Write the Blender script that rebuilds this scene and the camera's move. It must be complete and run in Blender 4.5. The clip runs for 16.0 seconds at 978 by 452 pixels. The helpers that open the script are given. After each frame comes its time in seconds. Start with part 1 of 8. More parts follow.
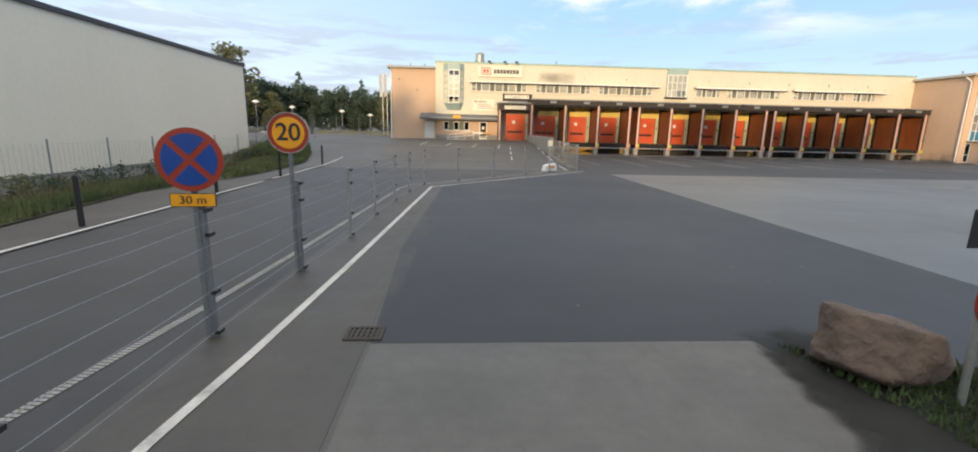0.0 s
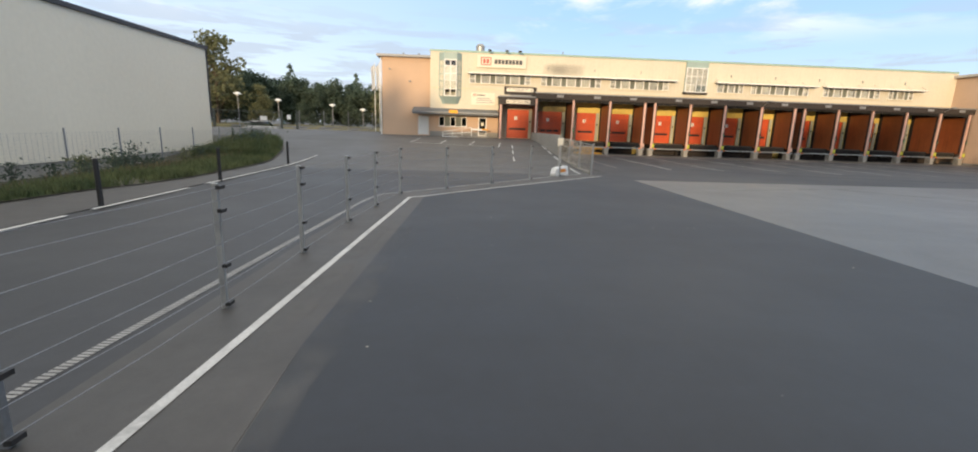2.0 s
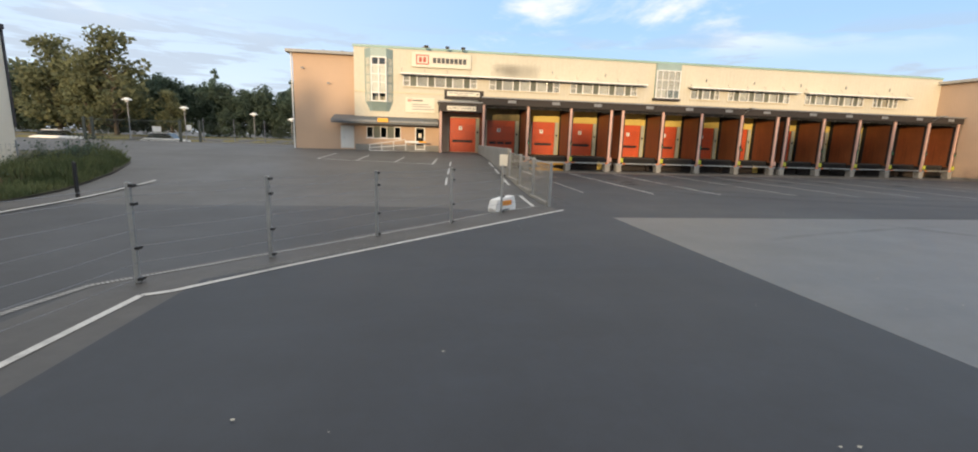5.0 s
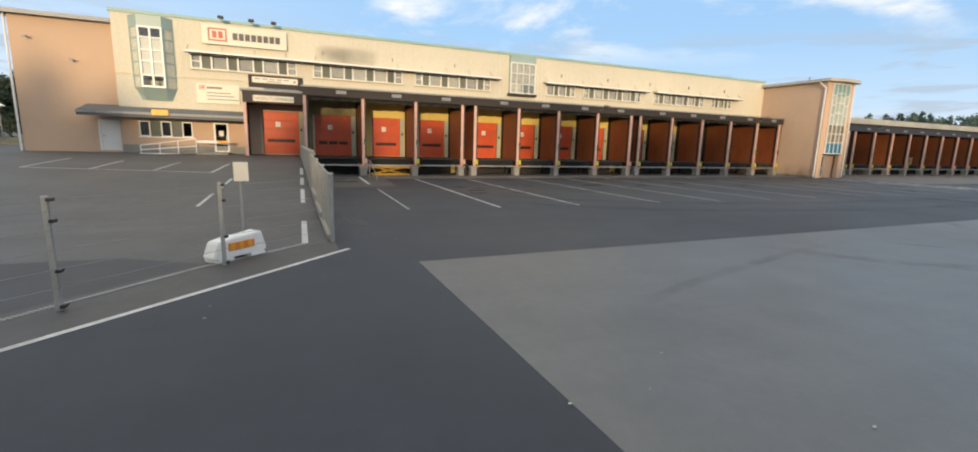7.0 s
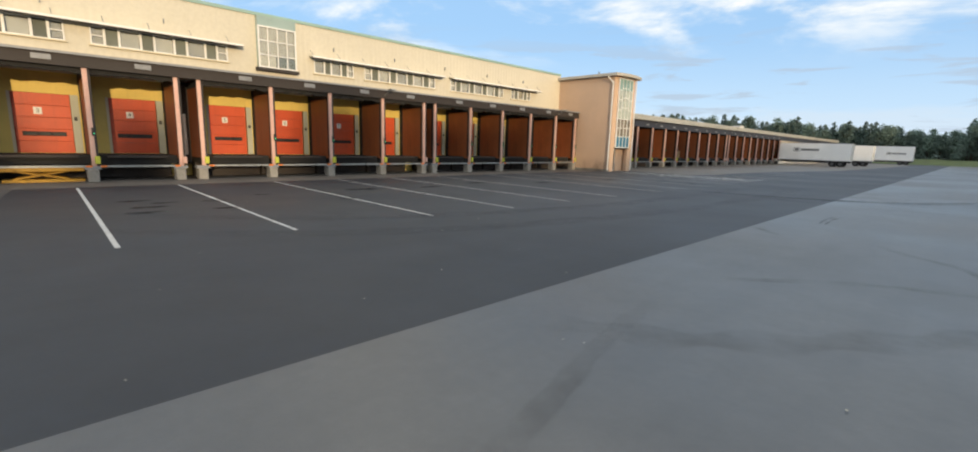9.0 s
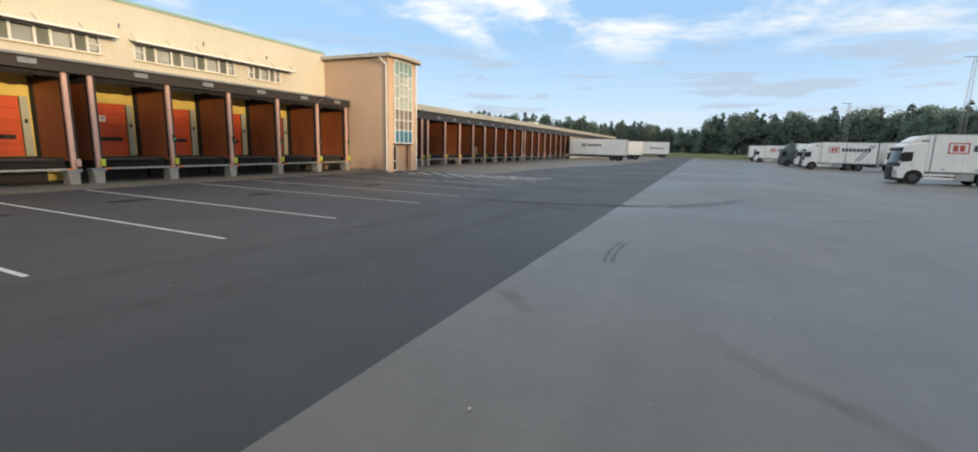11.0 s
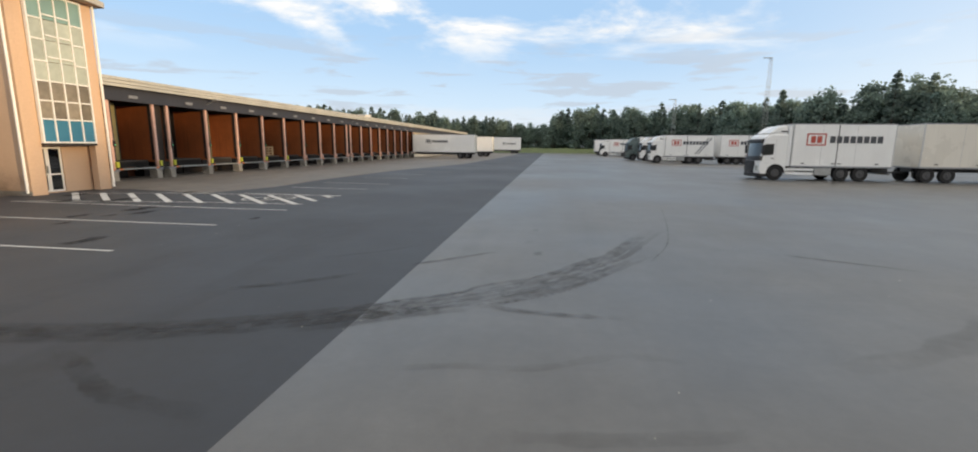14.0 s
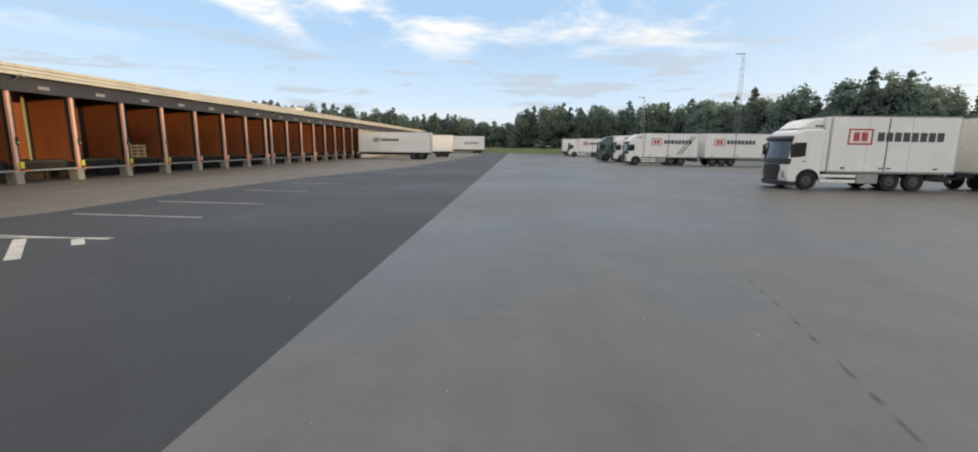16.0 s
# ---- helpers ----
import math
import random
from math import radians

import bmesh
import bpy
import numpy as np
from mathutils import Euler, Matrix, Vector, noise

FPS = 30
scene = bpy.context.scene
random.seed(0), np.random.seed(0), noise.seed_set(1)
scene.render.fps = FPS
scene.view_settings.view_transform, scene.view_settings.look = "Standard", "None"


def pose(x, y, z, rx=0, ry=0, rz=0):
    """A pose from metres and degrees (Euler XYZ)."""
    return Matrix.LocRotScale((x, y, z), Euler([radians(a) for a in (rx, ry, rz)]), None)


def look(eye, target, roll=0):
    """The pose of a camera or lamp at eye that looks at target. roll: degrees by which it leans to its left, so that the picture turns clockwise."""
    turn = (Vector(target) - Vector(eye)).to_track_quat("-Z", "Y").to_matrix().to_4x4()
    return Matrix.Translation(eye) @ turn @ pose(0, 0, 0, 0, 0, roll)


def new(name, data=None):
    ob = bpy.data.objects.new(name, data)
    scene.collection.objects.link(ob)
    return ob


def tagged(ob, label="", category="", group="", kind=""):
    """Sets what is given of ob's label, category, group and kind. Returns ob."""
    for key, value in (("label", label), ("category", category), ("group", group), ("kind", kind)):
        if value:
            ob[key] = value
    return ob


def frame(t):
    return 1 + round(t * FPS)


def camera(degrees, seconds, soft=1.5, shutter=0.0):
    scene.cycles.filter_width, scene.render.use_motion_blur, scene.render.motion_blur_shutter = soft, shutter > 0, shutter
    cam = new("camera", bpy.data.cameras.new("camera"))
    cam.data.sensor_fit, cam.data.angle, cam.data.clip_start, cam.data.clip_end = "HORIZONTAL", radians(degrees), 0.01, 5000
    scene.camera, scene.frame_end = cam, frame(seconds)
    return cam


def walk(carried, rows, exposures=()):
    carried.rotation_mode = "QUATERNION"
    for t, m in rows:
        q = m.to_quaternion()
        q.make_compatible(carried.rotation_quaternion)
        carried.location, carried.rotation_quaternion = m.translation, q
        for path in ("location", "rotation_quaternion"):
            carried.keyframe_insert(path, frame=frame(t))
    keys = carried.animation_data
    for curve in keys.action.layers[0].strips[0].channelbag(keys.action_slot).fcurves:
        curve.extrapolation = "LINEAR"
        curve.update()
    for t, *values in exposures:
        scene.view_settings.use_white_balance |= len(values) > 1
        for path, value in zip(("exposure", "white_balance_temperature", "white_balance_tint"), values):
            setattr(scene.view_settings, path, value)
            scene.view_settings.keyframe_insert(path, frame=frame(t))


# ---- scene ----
cam = camera(92.6, 16.0, 1.85)
PATH = [
    (0, (3.654, 0.833, 2.112), (3.786, 2.787, 1.706), 1.3),
    (0.5, (3.749, 1.8, 2.084), (3.881, 3.754, 1.675), 1.5),
    (1, (3.825, 2.837, 2.048), (3.958, 4.789, 1.636), 1.6),
    (1.5, (3.932, 3.905, 2.029), (4.063, 5.857, 1.614), 1.8),
    (2, (4.034, 4.994, 1.981), (4.166, 6.946, 1.567), 1.9),
    (2.5, (4.159, 6.136, 1.946), (4.292, 8.089, 1.533), 2.0),
    (3, (4.393, 7.269, 1.925), (4.527, 9.221, 1.515), 2.0),
    (5.5, (6.683, 13.126, 2.01), (7.068, 15.057, 1.662), 1.6),
    (6, (7.409, 14.314, 1.996), (7.915, 16.218, 1.654), 1.5),
    (6.5, (8.303, 15.4, 2.009), (8.942, 17.264, 1.668), 1.5),
    (7, (9.285, 16.361, 2.046), (10.069, 18.168, 1.7), 1.6),
    (7.5, (10.457, 17.208, 2.076), (11.381, 18.947, 1.728), 1.6),
    (8, (11.771, 18.149, 2.064), (12.839, 19.804, 1.716), 1.5),
    (8.5, (13.175, 19.233, 2.008), (14.401, 20.775, 1.661), 1.6),
    (9, (14.732, 20.165, 1.938), (16.112, 21.571, 1.595), 1.7),
    (9.5, (16.596, 20.822, 1.938), (18.111, 22.082, 1.597), 1.7),
    (10, (18.486, 21.142, 1.954), (20.117, 22.249, 1.615), 1.6),
    (12.5, (28.12, 21.789, 2.003), (30.041, 22.235, 1.668), 1.2),
    (13, (30.024, 21.797, 2.023), (31.961, 22.168, 1.689), 0.9),
    (13.5, (31.944, 21.757, 2.046), (33.89, 22.069, 1.711), 0.7),
    (14, (33.967, 21.79, 2.079), (35.921, 22.045, 1.74), 0.6),
    (14.5, (36.153, 21.699, 2.128), (38.114, 21.914, 1.799), -0.0),
    (15, (38.279, 21.696, 2.085), (40.242, 21.871, 1.748), 0.5),
    (15.5, (40.491, 21.738, 2.06), (42.457, 21.879, 1.722), 0.6),
    (16, (42.751, 21.737, 2.032), (44.719, 21.85, 1.693), 0.7),
]
walk(cam, [(t, look(eye, target, roll)) for t, eye, target, roll in PATH], [(0.0, 0.50, 7000, 9), (5.5, 0.38, 6950, 9), (8.0, 0.25, 6750, 6), (10.0, 0.32, 6800, 6), (12.5, 0.34, 7150, 9), (16.0, 0.40, 7550, 10)])

# ---- world, sun, exposure ----
SUN_EL, SUN_WAY = 6.0, Vector((0.305, 0.952, 0.0)).normalized()


def sky_world():
    world = bpy.data.worlds.new("sky")
    scene.world = world
    world.use_nodes = True
    nt = world.node_tree
    nt.nodes.clear()
    N, L = nt.nodes.new, nt.links.new

    def maths(op, a, b=None, clamp=False):
        n = N("ShaderNodeMath")
        n.operation, n.use_clamp = op, clamp
        for k, v in enumerate((a, b)):
            if v is None:
                continue
            if isinstance(v, (int, float)):
                n.inputs[k].default_value = v
            else:
                L(v, n.inputs[k])
        return n.outputs[0]

    def mixed(fac, a, b):
        n = N("ShaderNodeMix")
        n.data_type = "RGBA"
        for k, v in ((0, fac), (6, a), (7, b)):
            if hasattr(v, "is_linked"):
                L(v, n.inputs[k])
            else:
                n.inputs[k].default_value = v
        return n.outputs[2]

    def ramp(v, lo, hi):
        n = N("ShaderNodeMapRange")
        n.interpolation_type = "SMOOTHSTEP"
        L(v, n.inputs[0])
        n.inputs[1].default_value, n.inputs[2].default_value = lo, hi
        return n.outputs[0]

    def noise_at(vec, scale, detail, rough, dist=0.0):
        n = N("ShaderNodeTexNoise")
        L(vec, n.inputs["Vector"])
        n.inputs["Scale"].default_value, n.inputs["Detail"].default_value = scale, detail
        n.inputs["Roughness"].default_value, n.inputs["Distortion"].default_value = rough, dist
        return n.outputs[0]

    out, bg = N("ShaderNodeOutputWorld"), N("ShaderNodeBackground")
    sky = N("ShaderNodeTexSky")
    sky.sky_type, sky.sun_disc = "NISHITA", False
    sky.sun_elevation = radians(SUN_EL + 8)
    sky.sun_rotation = math.atan2(-SUN_WAY.x, -SUN_WAY.y)
    sky.dust_density, sky.ozone_density = 0.6, 2.0
    tc, sep = N("ShaderNodeTexCoord"), N("ShaderNodeSeparateXYZ")
    L(tc.outputs["Generated"], sep.inputs[0])
    x, y, z = sep.outputs
    up = maths("MAXIMUM", z, 0.0)
    deep = maths("ADD", up, 0.16)
    comb = N("ShaderNodeCombineXYZ")
    L(maths("DIVIDE", x, deep), comb.inputs[0])
    L(maths("DIVIDE", y, deep), comb.inputs[1])
    comb.inputs[2].default_value = 3.7
    far = N("ShaderNodeCombineXYZ")
    L(maths("MULTIPLY", x, 4.2), far.inputs[0])
    L(maths("MULTIPLY", y, 4.2), far.inputs[1])
    L(maths("MULTIPLY", z, 34.0), far.inputs[2])
    # fair-weather heaps high up, flat grey streaks below them, and a pale bank over the horizon
    # the boost by height adds unseen cloud overhead to brighten and whiten the ground
    high = ramp(maths("ADD", noise_at(comb.outputs[0], 1.0, 10, 0.58, 0.3), maths("MULTIPLY", ramp(z, 0.34, 0.70), 0.155)), 0.49, 0.66)
    high = maths("MULTIPLY", high, ramp(z, 0.14, 0.24))
    west = ramp(maths("SUBTRACT", maths("MULTIPLY", y, 0.55), x), 0.25, 1.0)
    grain = maths("ADD", noise_at(far.outputs[0], 1.3, 8, 0.58, 0.3), maths("MULTIPLY", west, 0.075))
    low = maths("MULTIPLY", ramp(grain, 0.52, 0.62), maths("SUBTRACT", 1.0, ramp(z, 0.14, 0.24)))
    bank = maths("SUBTRACT", 1.0, ramp(maths("ADD", z, maths("MULTIPLY", noise_at(comb.outputs[0], 2.4, 6, 0.6), 0.06)), 0.085, 0.115))
    haze = maths("SUBTRACT", 1.0, ramp(z, 0.0, 0.24))
    scaled = N("ShaderNodeVectorMath")
    scaled.operation = "SCALE"
    L(sky.outputs[0], scaled.inputs[0])
    scaled.inputs["Scale"].default_value = 0.10
    base = mixed(0.8, scaled.outputs[0], (0.34, 0.57, 0.92, 1))
    c = mixed(maths("MULTIPLY", haze, 0.55), base, (0.68, 0.80, 0.93, 1))
    c = mixed(maths("MULTIPLY", west, 0.34), c, (0.78, 0.83, 0.93, 1))
    c = mixed(maths("MULTIPLY", bank, 0.45), c, (0.62, 0.68, 0.78, 1))
    c = mixed(maths("MULTIPLY", high, 0.85), c, (1.02, 0.97, 0.91, 1))
    c = mixed(maths("MULTIPLY", low, 0.62), c, (0.40, 0.47, 0.59, 1))
    # the evening glow round the low sun
    toward = maths("ADD", maths("MULTIPLY", x, -SUN_WAY.x), maths("MULTIPLY", y, -SUN_WAY.y))
    c = mixed(maths("MULTIPLY", ramp(toward, -0.2, 1.0), 0.40), c, (1.18, 1.10, 0.98, 1))
    L(c, bg.inputs[0])
    bg.inputs[1].default_value = 1.0
    L(bg.outputs[0], out.inputs[0])


sky_world()
sun = new("sun", bpy.data.lights.new("sun", "SUN"))
sun.data.energy, sun.data.angle, sun.data.color = 2.6, radians(0.9), (1.0, 0.74, 0.45)
sun.matrix_world = look((0, -60, 40), Vector((0, -60, 40)) + SUN_WAY * math.cos(radians(SUN_EL)) - Vector((0, 0, math.sin(radians(SUN_EL)))))

# ---- helpers for meshes ----
def box(bm, x0, x1, y0, y1, z0, z1):
    """Adds a box to bm."""
    v = [bm.verts.new((x, y, z)) for z in (z0, z1) for y in (y0, y1) for x in (x0, x1)]
    for q in ((0, 2, 3, 1), (4, 5, 7, 6), (0, 1, 5, 4), (2, 6, 7, 3), (0, 4, 6, 2), (1, 3, 7, 5)):
        bm.faces.new([v[k] for k in q])
    return bm


def boxes(*all_of):
    bm = bmesh.new()
    for b in all_of:
        box(bm, *b)
    return bm


def soft_box(x0, x1, y0, y1, z0, z1, r=0.02, segs=2):
    """A box with rounded edges."""
    bm = boxes((x0, x1, y0, y1, z0, z1))
    bmesh.ops.bevel(bm, geom=bm.edges[:], offset=r, segments=segs, affect="EDGES", profile=0.6)
    return bm


def prism(bm, outline, axis, a, b):
    """Extrudes an outline of 2D points along an axis from a to b."""
    def at(p, v):
        return {"x": (v, p[0], p[1]), "y": (p[0], v, p[1]), "z": (p[0], p[1], v)}[axis]
    lo, hi = [bm.verts.new(at(p, a)) for p in outline], [bm.verts.new(at(p, b)) for p in outline]
    n = len(outline)
    bm.faces.new(lo[::-1])
    bm.faces.new(hi)
    for k in range(n):
        bm.faces.new((lo[k], lo[(k + 1) % n], hi[(k + 1) % n], hi[k]))
    bmesh.ops.recalc_face_normals(bm, faces=bm.faces[:])
    return bm


def tube(bm, p, q, r, r2=None, n=10):
    """A round bar from p to q."""
    p, q = Vector(p), Vector(q)
    turn = (q - p).to_track_quat("Z", "Y").to_matrix().to_4x4()
    bmesh.ops.create_cone(bm, cap_ends=True, segments=n, radius1=r, radius2=r if r2 is None else r2, depth=(q - p).length,
                          matrix=Matrix.Translation((p + q) / 2) @ turn)
    return bm


def pipe(bm, points, r, n=8):
    """One unbroken round bar through several points."""
    pts = [Vector(p) for p in points]
    rows = []
    for k, p in enumerate(pts):
        way = (pts[min(k + 1, len(pts) - 1)] - pts[max(k - 1, 0)]).normalized()
        u = way.cross(Vector((0, 0, 1)) if abs(way.z) < 0.9 else Vector((1, 0, 0))).normalized()
        v = u.cross(way)
        rows.append([bm.verts.new(p + (u * math.cos(6.2832 * j / n) + v * math.sin(6.2832 * j / n)) * r) for j in range(n)])
    for a, b in zip(rows, rows[1:]):
        for j in range(n):
            bm.faces.new((a[j], a[(j + 1) % n], b[(j + 1) % n], b[j]))
    bm.faces.new(rows[0])
    bm.faces.new(rows[-1])
    bmesh.ops.recalc_face_normals(bm, faces=bm.faces[:])
    return bm


def ring(bm, centre, axis, r0, r1, w, n=24):
    """A ring of inner radius r0, outer r1 and width w round an axis."""
    m = Matrix.Translation(centre) @ Vector(axis).to_track_quat("Z", "Y").to_matrix().to_4x4()
    rows = []
    for r, h in ((r0, -w / 2), (r1, -w / 2), (r1, w / 2), (r0, w / 2)):
        rows.append([bm.verts.new(m @ Vector((r * math.cos(6.2832 * k / n), r * math.sin(6.2832 * k / n), h))) for k in range(n)])
    for a in range(4):
        for k in range(n):
            bm.faces.new((rows[a][k], rows[a][(k + 1) % n], rows[(a + 1) % 4][(k + 1) % n], rows[(a + 1) % 4][k]))
    bmesh.ops.recalc_face_normals(bm, faces=bm.faces[:])
    return bm


def holed_wall(x0, x1, z0, z1, y0, y1, holes):
    """A wall in the xz plane between y0 (outside) and y1, with openings (x0, x1, z0, z1) through it."""
    xs = sorted({x0, x1, *(v for h in holes for v in h[:2])})
    zs = sorted({z0, z1, *(v for h in holes for v in h[2:])})
    solid = {}
    for i in range(len(xs) - 1):
        for k in range(len(zs) - 1):
            cx, cz = (xs[i] + xs[i + 1]) / 2, (zs[k] + zs[k + 1]) / 2
            solid[i, k] = not any(h[0] < cx < h[1] and h[2] < cz < h[3] for h in holes)
    bm = bmesh.new()
    at = {}

    def v(i, k, y):
        if (i, k, y) not in at:
            at[i, k, y] = bm.verts.new((xs[i], y, zs[k]))
        return at[i, k, y]

    for (i, k), s in solid.items():
        if not s:
            continue
        bm.faces.new((v(i, k, y0), v(i + 1, k, y0), v(i + 1, k + 1, y0), v(i, k + 1, y0)))
        bm.faces.new((v(i, k, y1), v(i, k + 1, y1), v(i + 1, k + 1, y1), v(i + 1, k, y1)))
        for a, b, di, dk in (((i, k), (i + 1, k), 0, -1), ((i + 1, k + 1), (i, k + 1), 0, 1), ((i, k + 1), (i, k), -1, 0), ((i + 1, k), (i + 1, k + 1), 1, 0)):
            if not solid.get((i + di, k + dk), False):
                bm.faces.new((v(*b, y0), v(*a, y0), v(*a, y1), v(*b, y1)))
    bmesh.ops.recalc_face_normals(bm, faces=bm.faces[:])
    return bm


def part(name, bm, material, parent=None, label="", smooth=False):
    """Links a bmesh as one mesh object, under a parent if there is one."""
    me = bpy.data.meshes.new(name)
    bm.to_mesh(me)
    bm.free()
    me.materials.append(material)
    if smooth:
        me.shade_smooth()
    ob = new(name, me)
    if parent is not None:
        ob.parent = parent
    return tagged(ob, label)


def thing(name, label, category, at=(0, 0, 0), rz=0.0, group="", kind=""):
    """An Empty at the base of a thing, which parents its parts."""
    ob = new(name)
    ob.matrix_world = pose(*at, 0, 0, rz)
    ob.empty_display_size = 0.2
    return tagged(ob, label, category, group, kind)


def setting(name, bm, material, label="", category="", group=""):
    return tagged(part(name, bm, material), label, category, group, "structure")


def lettering(body, size, depth=0.004, bold=0.0):
    """A mesh of some words in the built-in font, upright in the xz plane, centred, facing -y."""
    curve = bpy.data.curves.new("words", "FONT")
    curve.body, curve.size, curve.extrude, curve.align_x, curve.align_y = body, size, depth, "CENTER", "CENTER"
    curve.offset = bold
    ob = bpy.data.objects.new("words", curve)
    scene.collection.objects.link(ob)
    me = bpy.data.meshes.new_from_object(ob.evaluated_get(bpy.context.evaluated_depsgraph_get()))
    bpy.data.objects.remove(ob)
    bpy.data.curves.remove(curve)
    bm = bmesh.new()
    bm.from_mesh(me)
    bpy.data.meshes.remove(me)
    bmesh.ops.transform(bm, matrix=pose(0, 0, 0, 90), verts=bm.verts[:])
    return bm


# ---- materials ----
def mat(name, rgb, rough=0.7, metal=0.0, vary=0.15, scale=2.0, fine=40.0, bump=0.1, tint=None, stain=0.0, stain_rgb=(0.05, 0.045, 0.04), rnd=0.0, spec=0.5, world=False, streak=0.0, grain=None):
    """A surface with colour that drifts at two scales, fine relief, and stains with a shape of their own."""
    m = bpy.data.materials.new(name)
    m.use_nodes = True
    nt = m.node_tree
    N, L = nt.nodes.new, nt.links.new
    b = nt.nodes["Principled BSDF"]
    b.inputs["Metallic"].default_value = metal
    b.inputs["Specular IOR Level"].default_value = spec
    if world:
        co = N("ShaderNodeNewGeometry").outputs["Position"]
    else:
        co = N("ShaderNodeTexCoord").outputs["Object"]

    def noise_at(s, detail=4.0, rough_=0.55, vec=None):
        n = N("ShaderNodeTexNoise")
        L(vec or co, n.inputs["Vector"])
        n.inputs["Scale"].default_value, n.inputs["Detail"].default_value, n.inputs["Roughness"].default_value = s, detail, rough_
        return n.outputs[0]

    def spread(v, lo, hi, a, z):
        n = N("ShaderNodeMapRange")
        L(v, n.inputs[0])
        for k, w in enumerate((lo, hi, a, z)):
            n.inputs[k + 1].default_value = w
        return n.outputs[0]

    def mixed(fac, a, z, blend="MIX"):
        n = N("ShaderNodeMix")
        n.data_type, n.blend_type = "RGBA", blend
        for k, w in ((0, fac), (6, a), (7, z)):
            if hasattr(w, "is_linked"):
                L(w, n.inputs[k])
            else:
                n.inputs[k].default_value = w
        return n.outputs[2]

    dark = tuple(v * (1 - vary) for v in rgb)
    light = tuple(min(1, v * (1 + vary)) for v in (tint or rgb))
    big, small = noise_at(scale), noise_at(fine, 3)
    c = mixed(spread(big, 0.3, 0.7, 0, 1), (*dark, 1), (*light, 1))
    grey = N("ShaderNodeCombineColor")
    grain = vary * 0.8 if grain is None else grain
    g = spread(small, 0.3, 0.7, 1 - grain, 1 + grain)
    for k in range(3):
        L(g, grey.inputs[k])
    c = mixed(1.0, c, grey.outputs[0], "MULTIPLY")
    if stain:
        s = noise_at(scale * 0.55, 6, 0.65)
        c = mixed(spread(s, 0.56, 0.72, 0, stain), c, (*stain_rgb, 1))
    if streak:
        st = N("ShaderNodeMapping")
        L(co, st.inputs[0])
        st.inputs["Scale"].default_value = (7, 7, 0.35)
        c = mixed(spread(noise_at(1.0, 4, 0.6, st.outputs[0]), 0.52, 0.75, 0, streak), c, (*stain_rgb, 1))
    if rnd:
        info = N("ShaderNodeObjectInfo")
        h = N("ShaderNodeHueSaturation")
        L(c, h.inputs["Color"])
        L(spread(info.outputs["Random"], 0, 1, 1 - rnd, 1 + rnd), h.inputs["Value"])
        c = h.outputs[0]
    L(c, b.inputs["Base Color"])
    L(spread(big, 0.3, 0.7, max(0.03, rough - 0.08), min(1, rough + 0.08)), b.inputs["Roughness"])
    if bump:
        bn = N("ShaderNodeBump")
        bn.inputs["Strength"].default_value, bn.inputs["Distance"].default_value = min(1, bump * 3), 0.01
        L(small, bn.inputs["Height"])
        L(bn.outputs[0], b.inputs["Normal"])
    return m


def ribbed(m, spacing, depth, axis=0):
    """Adds the relief of folded sheet to a material: ribs at a spacing along an axis."""
    nt = m.node_tree
    N, L = nt.nodes.new, nt.links.new
    b = nt.nodes["Principled BSDF"]
    w = N("ShaderNodeTexWave")
    w.wave_type, w.bands_direction, w.wave_profile = "BANDS", "XYZ"[axis], "SIN"
    w.inputs["Scale"].default_value = math.pi / (10 * spacing)
    L(N("ShaderNodeTexCoord").outputs["Object"], w.inputs["Vector"])
    bn = N("ShaderNodeBump")
    bn.inputs["Strength"].default_value, bn.inputs["Distance"].default_value = 0.8, depth
    L(w.outputs["Fac"], bn.inputs["Height"])
    old = b.inputs["Normal"].links
    if old:
        L(old[0].from_socket, bn.inputs["Normal"])
    L(bn.outputs[0], b.inputs["Normal"])
    return m


def glass(name, tint=(0.55, 0.6, 0.62), gloss=0.9, face=0.08):
    """Clear glass: what lies behind it, and a mirror image that grows towards grazing angles from its share face."""
    m = bpy.data.materials.new(name)
    m.use_nodes = True
    nt = m.node_tree
    nt.nodes.clear()
    N, L = nt.nodes.new, nt.links.new
    out, mix, tr, gl, lw = N("ShaderNodeOutputMaterial"), N("ShaderNodeMixShader"), N("ShaderNodeBsdfTransparent"), N("ShaderNodeBsdfGlossy"), N("ShaderNodeLayerWeight")
    tr.inputs[0].default_value, gl.inputs[0].default_value, gl.inputs[1].default_value = (*tint, 1), (gloss, gloss, gloss, 1), 0.03
    lw.inputs[0].default_value = 0.5
    power, grow = N("ShaderNodeMath"), N("ShaderNodeMapRange")
    power.operation = "POWER"
    power.inputs[1].default_value = 4.0
    grow.inputs[3].default_value, grow.inputs[4].default_value = face, 0.9
    for a, z in ((lw.outputs["Facing"], power.inputs[0]), (power.outputs[0], grow.inputs[0]), (grow.outputs[0], mix.inputs[0]), (tr.outputs[0], mix.inputs[1]), (gl.outputs[0], mix.inputs[2]), (mix.outputs[0], out.inputs[0])):
        L(a, z)
    return m


